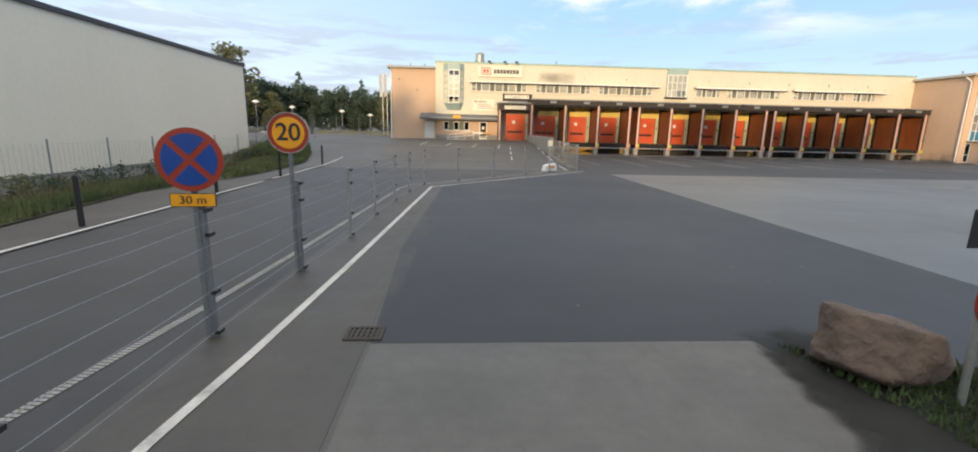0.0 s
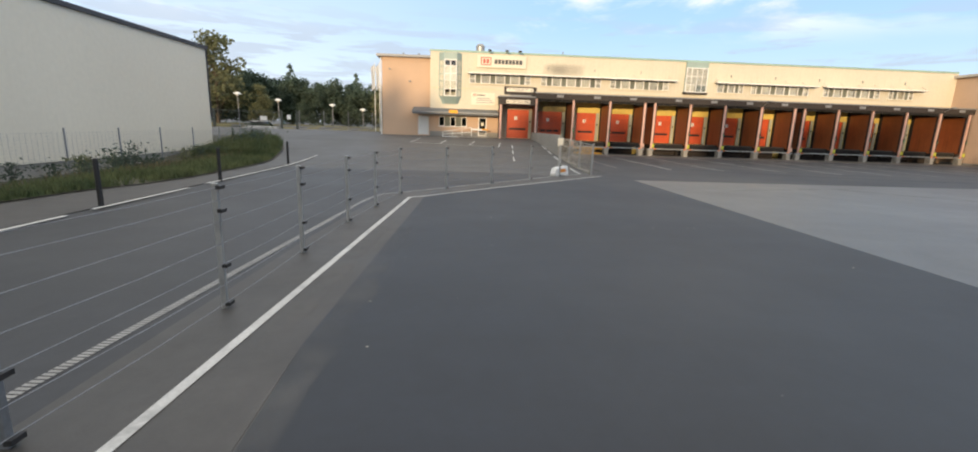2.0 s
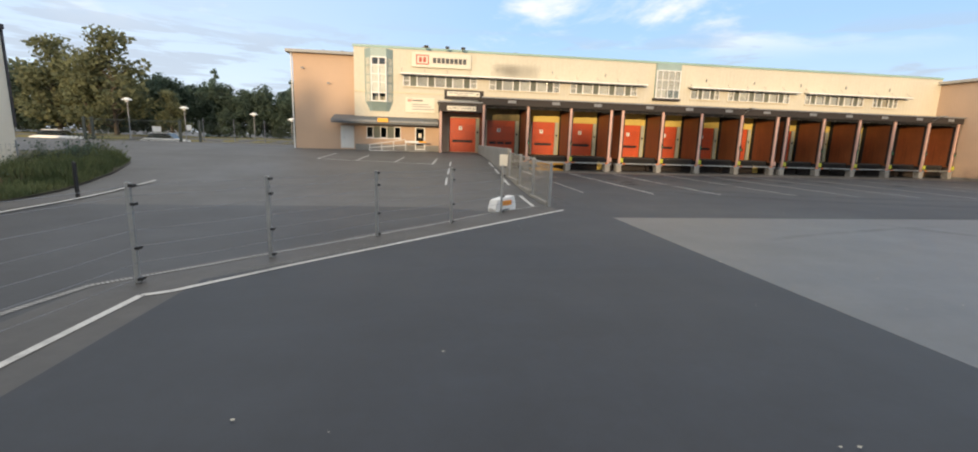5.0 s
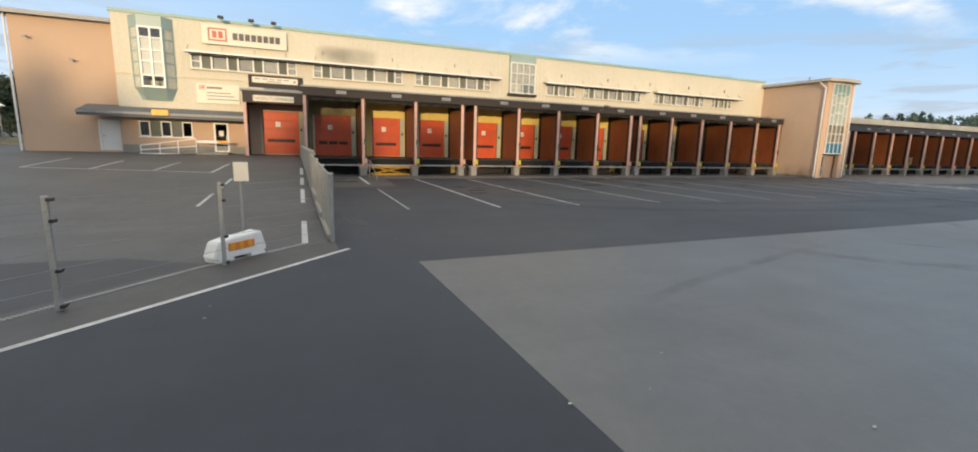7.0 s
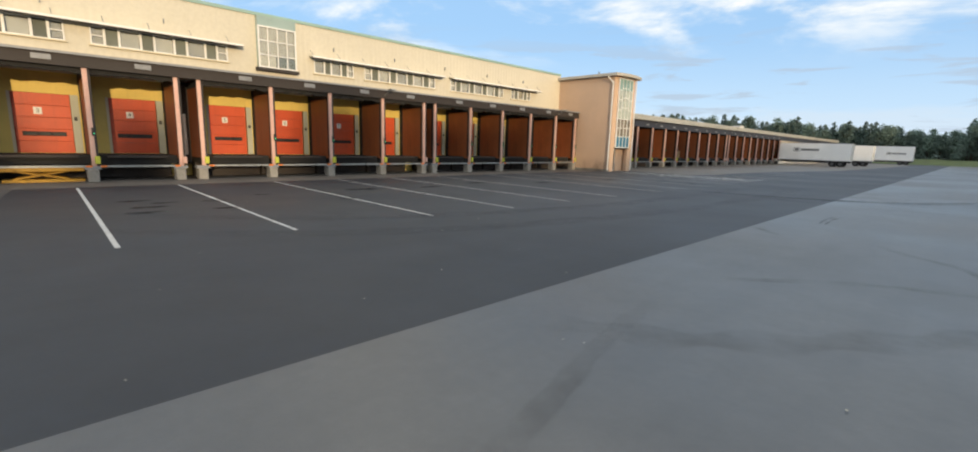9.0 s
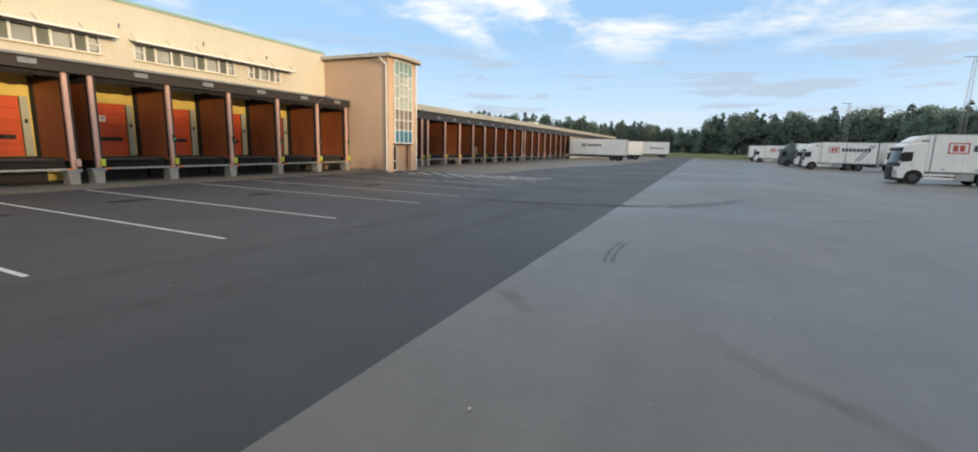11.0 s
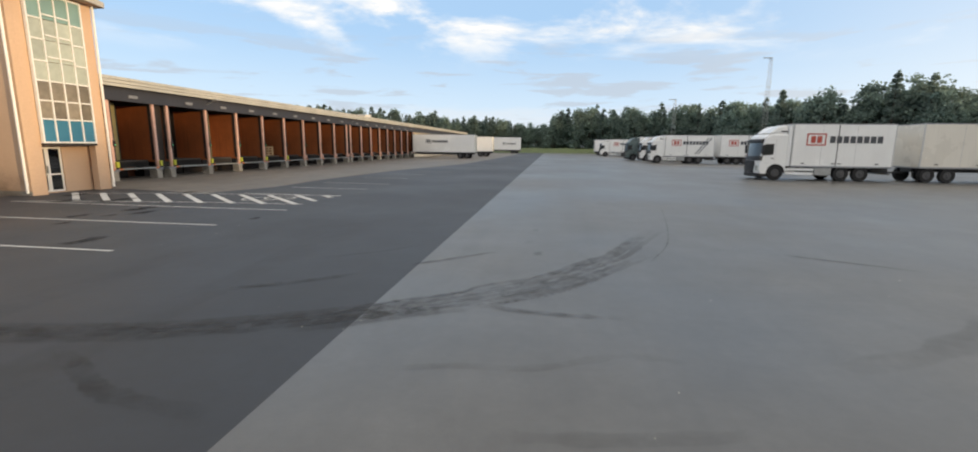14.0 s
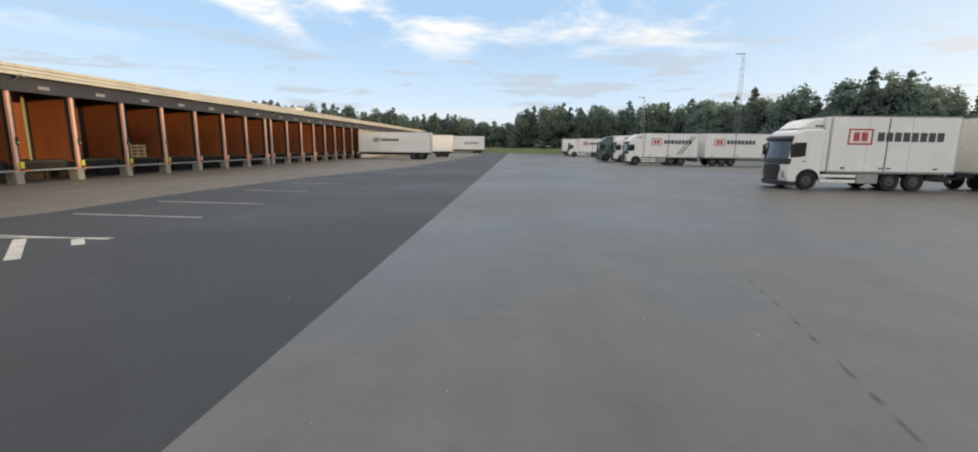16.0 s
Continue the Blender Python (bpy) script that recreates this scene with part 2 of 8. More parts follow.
def lit(name, rgb, power):
    m = bpy.data.materials.new(name)
    m.use_nodes = True
    b = m.node_tree.nodes["Principled BSDF"]
    b.inputs["Base Color"].default_value = (*rgb, 1)
    b.inputs["Emission Color"].default_value, b.inputs["Emission Strength"].default_value = (*rgb, 1), power
    return m


def asphalt(name, rgb, patch=0.2, scale=0.25, warm=(0.02, 0.017, 0.015), stain=0.35, rough=0.62, spec=0.62):
    m = mat(name, rgb, rough, vary=patch, scale=scale, fine=14.0, bump=0.0, stain=stain, stain_rgb=warm, world=True, spec=spec, grain=0.03)
    nt = m.node_tree
    N, L = nt.nodes.new, nt.links.new
    b = nt.nodes["Principled BSDF"]
    pos = N("ShaderNodeNewGeometry").outputs["Position"]
    v = N("ShaderNodeTexVoronoi")
    v.inputs["Scale"].default_value = 120
    L(pos, v.inputs["Vector"])
    bn = N("ShaderNodeBump")
    bn.inputs["Strength"].default_value, bn.inputs["Distance"].default_value = 0.14, 0.003
    L(v.outputs["Distance"], bn.inputs["Height"])
    L(bn.outputs[0], b.inputs["Normal"])
    # speckle of light and dark stones
    old = b.inputs["Base Color"].links[0].from_socket
    mx, mp = N("ShaderNodeMix"), N("ShaderNodeMapRange")
    mx.data_type, mx.blend_type = "RGBA", "MULTIPLY"
    L(v.outputs["Color"], mp.inputs[0])
    mp.inputs[3].default_value, mp.inputs[4].default_value = 0.92, 1.08
    cc = N("ShaderNodeCombineColor")
    for k in range(3):
        L(mp.outputs[0], cc.inputs[k])
    mx.inputs[0].default_value = 1
    L(old, mx.inputs[6])
    L(cc.outputs[0], mx.inputs[7])
    # broad worn lanes and patches
    last = mx.outputs[2]
    for stretch, lo, hi in (((0.055, 0.05, 0.05), 0.82, 1.18), ((0.05, 0.8, 0.3), 0.89, 1.10), ((0.12, 2.6, 0.3), 0.94, 1.06), ((0.5, 0.09, 0.3), 0.95, 1.05), ((1.3, 1.1, 1.0), 0.85, 1.12), ((7.0, 6.0, 6.0), 0.91, 1.08), ((0.35, 0.3, 0.3), 0.90, 1.10)):
        mapping, ns, mr, cm, mm = N("ShaderNodeMapping"), N("ShaderNodeTexNoise"), N("ShaderNodeMapRange"), N("ShaderNodeCombineColor"), N("ShaderNodeMix")
        mapping.inputs["Scale"].default_value, mapping.inputs["Rotation"].default_value = stretch, (0, 0, 0.03)
        L(pos, mapping.inputs[0])
        L(mapping.outputs[0], ns.inputs["Vector"])
        ns.inputs["Scale"].default_value, ns.inputs["Detail"].default_value, ns.inputs["Roughness"].default_value = 1.0, 5, 0.55
        L(ns.outputs[0], mr.inputs[0])
        for k, w in enumerate((0.3, 0.7, lo, hi)):
            mr.inputs[k + 1].default_value = w
        for k in range(3):
            L(mr.outputs[0], cm.inputs[k])
        mm.data_type, mm.blend_type = "RGBA", "MULTIPLY"
        mm.inputs[0].default_value = 1
        L(last, mm.inputs[6])
        L(cm.outputs[0], mm.inputs[7])
        last = mm.outputs[2]
    L(last, b.inputs["Base Color"])
    return m


M_OLD = asphalt("old_asphalt", (0.102, 0.101, 0.098), 0.14, 0.3, (0.07, 0.066, 0.06), 0.4)
M_NEW = asphalt("new_asphalt", (0.0158, 0.0204, 0.0292), 0.16, 0.16, (0.025, 0.026, 0.030), 0.5)
M_ROAD = asphalt("road_asphalt", (0.032, 0.034, 0.039), 0.12, 0.2, (0.06, 0.06, 0.06), 0.4)
M_UPPER = asphalt("forecourt_asphalt", (0.074, 0.073, 0.072), 0.12, 0.25, (0.08, 0.076, 0.07), 0.4)
M_PAD = asphalt("concrete_pad", (0.078, 0.077, 0.074), 0.08, 0.14, (0.068, 0.067, 0.065), 0.5, 0.45, 1.0)
M_APRON = asphalt("apron_concrete", (0.125, 0.113, 0.102), 0.12, 0.25, (0.11, 0.10, 0.09), 0.5)
M_SHOULDER = asphalt("shoulder", (0.064, 0.061, 0.059), 0.15, 0.4, (0.08, 0.072, 0.062), 0.5)
M_LINE = mat("road_paint", (0.52, 0.52, 0.51), 0.8, vary=0.12, scale=3, fine=30, stain=0.7, stain_rgb=(0.2, 0.2, 0.2), world=True)
def worn_mark(name, rgb, scale, lo, hi, most):
    """A film of rubber or oil that breaks up into patches."""
    m = mat(name, rgb, 0.8, vary=0.2, scale=3, world=True)
    nt = m.node_tree
    N, L = nt.nodes.new, nt.links.new
    n, r = N("ShaderNodeTexNoise"), N("ShaderNodeMapRange")
    L(N("ShaderNodeNewGeometry").outputs["Position"], n.inputs["Vector"])
    n.inputs["Scale"].default_value, n.inputs["Detail"].default_value, n.inputs["Roughness"].default_value = scale, 7, 0.7
    L(n.outputs[0], r.inputs[0])
    for k, v in enumerate((lo, hi, 0.0, most)):
        r.inputs[k + 1].default_value = v
    at, mul = N("ShaderNodeAttribute"), N("ShaderNodeMath")
    at.attribute_name, mul.operation = "worn", "MULTIPLY"
    L(r.outputs[0], mul.inputs[0])
    L(at.outputs["Fac"], mul.inputs[1])
    L(mul.outputs[0], nt.nodes["Principled BSDF"].inputs["Alpha"])
    return m


M_TYRE_MARK = worn_mark("tyre_rubber_mark", (0.034, 0.034, 0.035), 3.4, 0.30, 0.72, 0.68)
M_OIL = worn_mark("spilt_oil", (0.004, 0.004, 0.005), 1.8, 0.20, 0.55, 0.85)
M_FAINT_MARK = worn_mark("faint_rubber_mark", (0.085, 0.085, 0.084), 1.1, 0.36, 0.70, 0.33)
M_DUST = worn_mark("pale_dust", (0.21, 0.205, 0.195), 0.9, 0.38, 0.70, 0.45)
M_DARK_FILM = worn_mark("dark_ground_film", (0.020, 0.021, 0.019), 1.6, 0.05, 0.45, 0.92)
M_SMEAR = worn_mark("grey_smear", (0.13, 0.13, 0.13), 0.5, 0.05, 0.75, 0.62)
M_DRY = mat("dry_meadow", (0.17, 0.15, 0.06), 0.95, vary=0.35, scale=0.6, fine=9, bump=0.2, world=True)
M_LAWN = mat("lawn", (0.085, 0.115, 0.045), 0.9, vary=0.3, scale=0.4, fine=6, bump=0.2, world=True)
M_GRASS = mat("grass_blades", (0.066, 0.112, 0.036), 0.8, vary=0.45, scale=0.8, fine=8, bump=0, tint=(0.095, 0.105, 0.042), world=True, rnd=0.2)
M_STALK = mat("dry_stalks", (0.15, 0.12, 0.065), 0.9, vary=0.3, scale=1.0, fine=8, bump=0, world=True)
M_SOIL = mat("grass_soil", (0.068, 0.066, 0.047), 0.95, vary=0.35, scale=0.9, fine=14, bump=0.3, world=True)
M_CREAM = ribbed(mat("cream_cladding", (0.615, 0.575, 0.475), 0.62, vary=0.05, scale=0.25, fine=6, bump=0.02, streak=0.22, stain_rgb=(0.46, 0.41, 0.33)), 0.30, 0.007)
M_CREAM_FLAT = mat("cream_panel", (0.66, 0.58, 0.42), 0.6, vary=0.06, scale=0.6, bump=0.02, stain=0.2, stain_rgb=(0.45, 0.4, 0.3))
M_PEACH = mat("peach_render", (0.575, 0.405, 0.29), 0.85, vary=0.07, scale=0.35, fine=25, bump=0.12, stain=0.3, stain_rgb=(0.45, 0.33, 0.26), streak=0.12)
M_YELLOW = mat("yellow_dock_wall", (0.72, 0.55, 0.155), 0.65, vary=0.08, scale=0.8, bump=0.03, stain=0.25, stain_rgb=(0.4, 0.3, 0.1), streak=0.2)
M_RED = mat("red_door_paint", (0.58, 0.088, 0.030), 0.45, vary=0.08, scale=1.2, fine=15, bump=0.03, streak=0.2, stain_rgb=(0.2, 0.04, 0.02), rnd=0.06)
M_ORANGE = mat("rusty_dock_wall", (0.255, 0.079, 0.028), 0.55, vary=0.20, scale=0.6, fine=5, bump=0.02, streak=0.45, stain_rgb=(0.085, 0.034, 0.018), rnd=0.18, grain=0.05)
M_DARK = mat("dark_brown_steel", (0.034, 0.027, 0.025), 0.7, vary=0.15, scale=0.8, bump=0.03, streak=0.2, stain_rgb=(0.045, 0.04, 0.04))
M_NAVY = mat("blue_black_fascia", (0.032, 0.034, 0.045), 0.55, vary=0.15, scale=0.8, bump=0.03, streak=0.25, stain_rgb=(0.08, 0.08, 0.09))
M_RUBBER = mat("black_rubber", (0.018, 0.018, 0.019), 0.85, vary=0.2, scale=4, bump=0.1)
M_PINK = mat("pink_white_post", (0.62, 0.39, 0.33), 0.55, vary=0.1, scale=2, bump=0.04, streak=0.35, stain_rgb=(0.25, 0.16, 0.13), rnd=0.1)
M_PIER = mat("pier_concrete", (0.30, 0.285, 0.26), 0.9, vary=0.2, scale=3, fine=30, bump=0.2, stain=0.5, stain_rgb=(0.12, 0.11, 0.1), rnd=0.12)
M_STEEL = mat("galvanised_steel", (0.36, 0.37, 0.37), 0.45, metal=0.6, vary=0.12, scale=5, fine=60, bump=0.04)
M_POLE = mat("weathered_sign_pole", (0.17, 0.185, 0.205), 0.5, metal=0.3, vary=0.15, scale=4, bump=0.03, streak=0.2, stain_rgb=(0.10, 0.10, 0.105))
M_STEEL_DULL = mat("grey_steel", (0.25, 0.26, 0.28), 0.55, metal=0.3, vary=0.15, scale=5, bump=0.04)
M_WHITE = mat("white_paint", (0.78, 0.78, 0.77), 0.4, vary=0.04, scale=1.0, bump=0.01, streak=0.12, stain_rgb=(0.5, 0.49, 0.47))
M_TRUCK = mat("white_truck_paint", (0.80, 0.80, 0.79), 0.22, vary=0.03, scale=0.6, bump=0.0, streak=0.1, stain_rgb=(0.5, 0.49, 0.48))
M_SEAM = mat("pale_panel_joint", (0.50, 0.50, 0.50), 0.5, vary=0.05, scale=2, bump=0.0)
M_TRAILER = mat("weathered_trailer_paint", (0.70, 0.66, 0.59), 0.28, vary=0.04, scale=0.5, bump=0.0, streak=0.14, stain_rgb=(0.38, 0.36, 0.32))
M_TRUCK_GREY = mat("grey_green_cab_paint", (0.10, 0.14, 0.14), 0.3, vary=0.06, scale=0.8, bump=0.0)
M_TRUCK_BLUE = mat("dark_blue_cab_paint", (0.03, 0.05, 0.09), 0.28, vary=0.06, scale=0.8, bump=0.0)
M_BLACK = mat("black_plastic", (0.016, 0.016, 0.018), 0.5, vary=0.15, scale=3, bump=0.03)
M_TEAL = mat("teal_panel", (0.20, 0.33, 0.315), 0.45, vary=0.08, scale=1, bump=0.02, streak=0.15, stain_rgb=(0.1, 0.16, 0.16))
M_TEAL_PALE = mat("weathered_teal_sheet", (0.30, 0.40, 0.39), 0.4, vary=0.10, scale=1, bump=0.02, streak=0.25, stain_rgb=(0.42, 0.46, 0.44))
M_TEAL_ROOF = mat("green_roof_trim", (0.28, 0.42, 0.38), 0.5, vary=0.08, scale=0.5, bump=0.02)
M_BLUE_PANEL = mat("blue_glass_panel", (0.05, 0.19, 0.30), 0.15, vary=0.1, scale=1, bump=0.0)
M_SLATE = mat("slate_grey_roof", (0.11, 0.13, 0.15), 0.55, vary=0.12, scale=1.0, bump=0.05)
M_WAREHOUSE = ribbed(mat("off_white_sheet", (0.76, 0.71, 0.605), 0.55, vary=0.03, scale=0.2, fine=5, bump=0.01, streak=0.06, stain_rgb=(0.5, 0.48, 0.43)), 1.15, 0.006, 1)
M_PLINTH = mat("concrete_plinth", (0.30, 0.29, 0.27), 0.9, vary=0.15, scale=1, bump=0.15, stain=0.4, stain_rgb=(0.15, 0.14, 0.13), streak=0.3)
M_SIGN_RED = mat("sign_red", (0.31, 0.036, 0.018), 0.4, vary=0.05, scale=4, bump=0.0)
M_SIGN_YELLOW = mat("sign_yellow", (0.80, 0.36, 0.015), 0.4, vary=0.04, scale=4, bump=0.0)
M_SIGN_BLUE = mat("sign_blue", (0.002, 0.055, 0.29), 0.4, vary=0.05, scale=4, bump=0.0)
M_INK = mat("black_lettering", (0.02, 0.02, 0.022), 0.5, vary=0.1, scale=6, bump=0.0)
M_LOGO_RED = mat("logo_red", (0.46, 0.075, 0.055), 0.4, vary=0.05, scale=4, bump=0.0)
M_LOGO_GREY = mat("logo_dark_grey", (0.06, 0.065, 0.075), 0.4, vary=0.05, scale=4, bump=0.0)
M_SIGNBOARD = mat("sign_board", (0.72, 0.68, 0.58), 0.45, vary=0.04, scale=1, bump=0.0, streak=0.12, stain_rgb=(0.5, 0.46, 0.4))
M_GLASS = glass("window_glass", (0.90, 0.92, 0.91), face=0.07)
M_GLASS_DARK = glass("tinted_glass", (0.30, 0.33, 0.34), face=0.10)
M_CAB_GLASS = glass("cab_glass", (0.10, 0.11, 0.12), face=0.06)
M_SCREEN = glass("windscreen_glass", (0.12, 0.14, 0.15), face=0.09)
M_INFILL = mat("infill_panel", (0.150, 0.165, 0.142), 0.8, vary=0.12, scale=2, bump=0.03, rnd=0.15)
M_BLIND = mat("window_blind", (0.50, 0.475, 0.42), 0.8, vary=0.15, scale=2, bump=0.05, rnd=0.25)
M_ROOM = mat("room_wall", (0.12, 0.11, 0.10), 0.9, vary=0.1, scale=1)
M_ROCK = mat("brown_rock", (0.098, 0.071, 0.060), 0.85, vary=0.22, scale=2.4, fine=30, bump=0.22, tint=(0.145, 0.108, 0.088), stain=0.35, stain_rgb=(0.10, 0.072, 0.057), grain=0.07)
M_WALL = mat("retaining_wall_concrete", (0.30, 0.28, 0.245), 0.9, vary=0.1, scale=0.7, fine=20, bump=0.15, streak=0.25, stain_rgb=(0.15, 0.145, 0.14))
M_GREEN_LAMP = lit("green_signal", (0.1, 0.8, 0.35), 0.25)
M_LIME = mat("lime_bumper", (0.50, 0.52, 0.06), 0.6, vary=0.15, scale=5, bump=0.05)
M_LIFT = mat("lift_table_yellow", (0.50, 0.27, 0.03), 0.5, vary=0.15, scale=3, bump=0.05, stain=0.4, stain_rgb=(0.2, 0.12, 0.03))
M_SCRAP = mat("pale_grit", (0.42, 0.40, 0.34), 0.9, vary=0.3, scale=1.0, bump=0.0, world=True)
M_JAMB = mat("grey_green_jamb", (0.42, 0.43, 0.36), 0.6, vary=0.08, scale=1, bump=0.03, streak=0.25, stain_rgb=(0.25, 0.24, 0.2))
M_OLIVE = mat("olive_panel", (0.24, 0.21, 0.10), 0.6, vary=0.12, scale=1, bump=0.02, streak=0.25, stain_rgb=(0.15, 0.13, 0.07))
# darker copy of the yellow dock wall: the recess shade is put into its colour
M_YELLOW_SHADED = mat("sooty_wall", (0.30, 0.25, 0.12), 0.7, vary=0.2, scale=0.9, bump=0.03, stain=0.6, stain_rgb=(0.06, 0.055, 0.05), streak=0.4)
M_EAVE = mat("pale_eave_sheet", (0.50, 0.485, 0.43), 0.36, metal=0.2, vary=0.12, scale=0.6, bump=0.02, streak=0.3, stain_rgb=(0.22, 0.2, 0.17))
M_MESH = mat("dull_wire_mesh", (0.34, 0.32, 0.28), 0.6, vary=0.12, scale=4, bump=0.0)
M_FROST = mat("frosted_pane", (0.40, 0.44, 0.39), 0.22, vary=0.10, scale=0.7, fine=4, bump=0.0, rnd=0.12)
M_LINE_WORN = mat("worn_road_paint", (0.34, 0.34, 0.335), 0.85, vary=0.15, scale=3, fine=30, stain=0.6, stain_rgb=(0.15, 0.15, 0.15), world=True)
M_GATE = mat("dark_green_steel", (0.07, 0.08, 0.07), 0.6, vary=0.12, scale=3, bump=0.02)
M_RIM = mat("dirty_rim", (0.085, 0.085, 0.09), 0.55, metal=0.3, vary=0.2, scale=4, bump=0.02)
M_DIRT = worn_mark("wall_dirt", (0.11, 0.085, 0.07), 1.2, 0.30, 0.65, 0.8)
M_EDGE = mat("weathered_roof_edge", (0.46, 0.43, 0.38), 0.5, vary=0.12, scale=1.2, bump=0.02, streak=0.25, stain_rgb=(0.25, 0.2, 0.16))
M_TAPE = mat("orange_reflector", (0.72, 0.20, 0.04), 0.4, vary=0.06, scale=5, bump=0.0)
# the dark brown reflection in the lower tower panes, put in as base colour
M_PANE_REFLECT = mat("brown_reflection_pane", (0.20, 0.175, 0.14), 0.2, vary=0.2, scale=0.7, fine=4, bump=0.0, rnd=0.25)
M_BLIND_WHITE = mat("white_blind", (0.80, 0.78, 0.72), 0.8, vary=0.05, scale=2, bump=0.0)
M_GRASS_DARK = mat("short_grass_blades", (0.030, 0.050, 0.015), 0.8, vary=0.35, scale=1.3, fine=8, bump=0, world=True, rnd=0.2)
M_SOIL_DARK = mat("dark_turf", (0.020, 0.026, 0.014), 0.95, vary=0.4, scale=2.2, fine=16, bump=0.3, world=True)
M_BARK = mat("bark", (0.075, 0.06, 0.045), 0.95, vary=0.3, scale=3, fine=20, bump=0.4)
M_WOOD = mat("pallet_wood", (0.30, 0.20, 0.11), 0.85, vary=0.25, scale=3, fine=18, bump=0.15)


def leaf_mat(name, rgb, tint):
    m = mat(name, rgb, 0.75, vary=0.3, scale=0.5, fine=3, bump=0.0, tint=tint, rnd=0.18)
    nt = m.node_tree
    b = nt.nodes["Principled BSDF"]
    geo, hs, mp = nt.nodes.new("ShaderNodeNewGeometry"), nt.nodes.new("ShaderNodeHueSaturation"), nt.nodes.new("ShaderNodeMapRange")
    nt.links.new(geo.outputs["Random Per Island"], mp.inputs[0])
    mp.inputs[3].default_value, mp.inputs[4].default_value = 0.80, 1.18
    nt.links.new(b.inputs["Base Color"].links[0].from_socket, hs.inputs["Color"])
    nt.links.new(mp.outputs[0], hs.inputs["Value"])
    nt.links.new(hs.outputs[0], b.inputs["Base Color"])
    # light that shines through the leaf
    tr, mx = nt.nodes.new("ShaderNodeBsdfTranslucent"), nt.nodes.new("ShaderNodeMixShader")
    nt.links.new(hs.outputs[0], tr.inputs[0])
    mx.inputs[0].default_value = 0.55
    nt.links.new(b.outputs[0], mx.inputs[1])
    nt.links.new(tr.outputs[0], mx.inputs[2])
    nt.links.new(mx.outputs[0], nt.nodes["Material Output"].inputs[0])
    return m


# leaves and needles are paled and blued to put distance haze into their colour
M_LEAF = leaf_mat("broad_leaves", (0.19, 0.262, 0.228), (0.20, 0.27, 0.23))
M_LEAF_TURN = leaf_mat("turning_leaves", (0.17, 0.195, 0.11), (0.20, 0.21, 0.115))
# darkened leaf tone: carries the shade over the gate wood; also on dark weeds
M_SHADE_LEAF = leaf_mat("shade_toned_leaves", (0.078, 0.118, 0.088), (0.09, 0.125, 0.09))
M_NEEDLE = leaf_mat("pine_needles", (0.17, 0.238, 0.212), (0.18, 0.245, 0.215))

# ---- ground ----
def rise(x, y):
    """Height of the ground: the forecourt west of the retaining wall climbs to the office."""
    if x > 10.0:
        return 0.0
    k = min(1, max(0, (y - 25.5) / 19.5))
    high = 1.08 * k * k * (3 - 2 * k)
    if x < -7:
        high -= 0.33 * min(1, (-7 - x) / 3.4) * min(1, max(0, (34 - y) / 6))
    if y > 59 and x < -3:
        high -= 1.0 * min(1, (y - 59) / 6)
        high += 1.2 * min(1, max(0, (y - 66) / 4))
    return high


def ground_sheet():
    xs = [-900, -300, -120, -60, -40, -25, -15, -10.4, -8.7, -7, -3.01, -2.99, 2, 6, 9.97, 10.03, 16, 30, 60, 120, 300, 900]
    ys = [-900, -300, -100, -40, 0, 20, 25.0, 25.5, 27, 28.5, 30, 31.5, 32, 33, 34.5, 36, 37.5, 39, 40.5, 42, 43.5, 45, 59, 61, 63, 65, 66, 68, 70, 100, 200, 400, 1200]
    bm = bmesh.new()
    grid = [[bm.verts.new((x, y, rise(x, y))) for x in xs] for y in ys]
    for j in range(len(ys) - 1):
        for i in range(len(xs) - 1):
            bm.faces.new((grid[j][i], grid[j][i + 1], grid[j + 1][i + 1], grid[j + 1][i]))
    setting("ground", bm, M_UPPER, "worn grey asphalt forecourt rising to the office", "ground")


def slab(name, outline, lift, material, label, category="pavement"):
    bm = bmesh.new()
    prism(bm, outline, "z", -0.05, lift)
    return setting(name, bm, material, label, category)


def strip(bm, p, q, w, lift=0.012, step=1.0):
    """A painted line from p to q that lies on the ground."""
    p, q = Vector(p), Vector(q)
    n = max(1, math.ceil((q - p).length / step))
    side = Vector((-(q - p).y, (q - p).x)).normalized() * w / 2
    rows = []
    for k in range(n + 1):
        c = p.lerp(q, k / n)
        rows.append([bm.verts.new((v.x, v.y, rise(v.x, v.y) + lift)) for v in (c - side, c + side)])
    for a, b in zip(rows, rows[1:]):
        bm.faces.new((a[0], b[0], b[1], a[1]))
    return bm


def line(name, points, w, label, lift=0.012, group="painted lines", material=None, ribs=0.0):
    bm = bmesh.new()
    for p, q in zip(points, points[1:]):
        if ribs:
            p, q = Vector(p), Vector(q)
            n = int((q - p).length / ribs)
            for k in range(n):
                strip(bm, p.lerp(q, k / n), p.lerp(q, (k + 0.68) / n), w, lift)
        else:
            strip(bm, p, q, w, lift)
    bmesh.ops.recalc_face_normals(bm, faces=bm.faces[:])
    return setting(name, bm, material or M_LINE, label, "road marking", group)


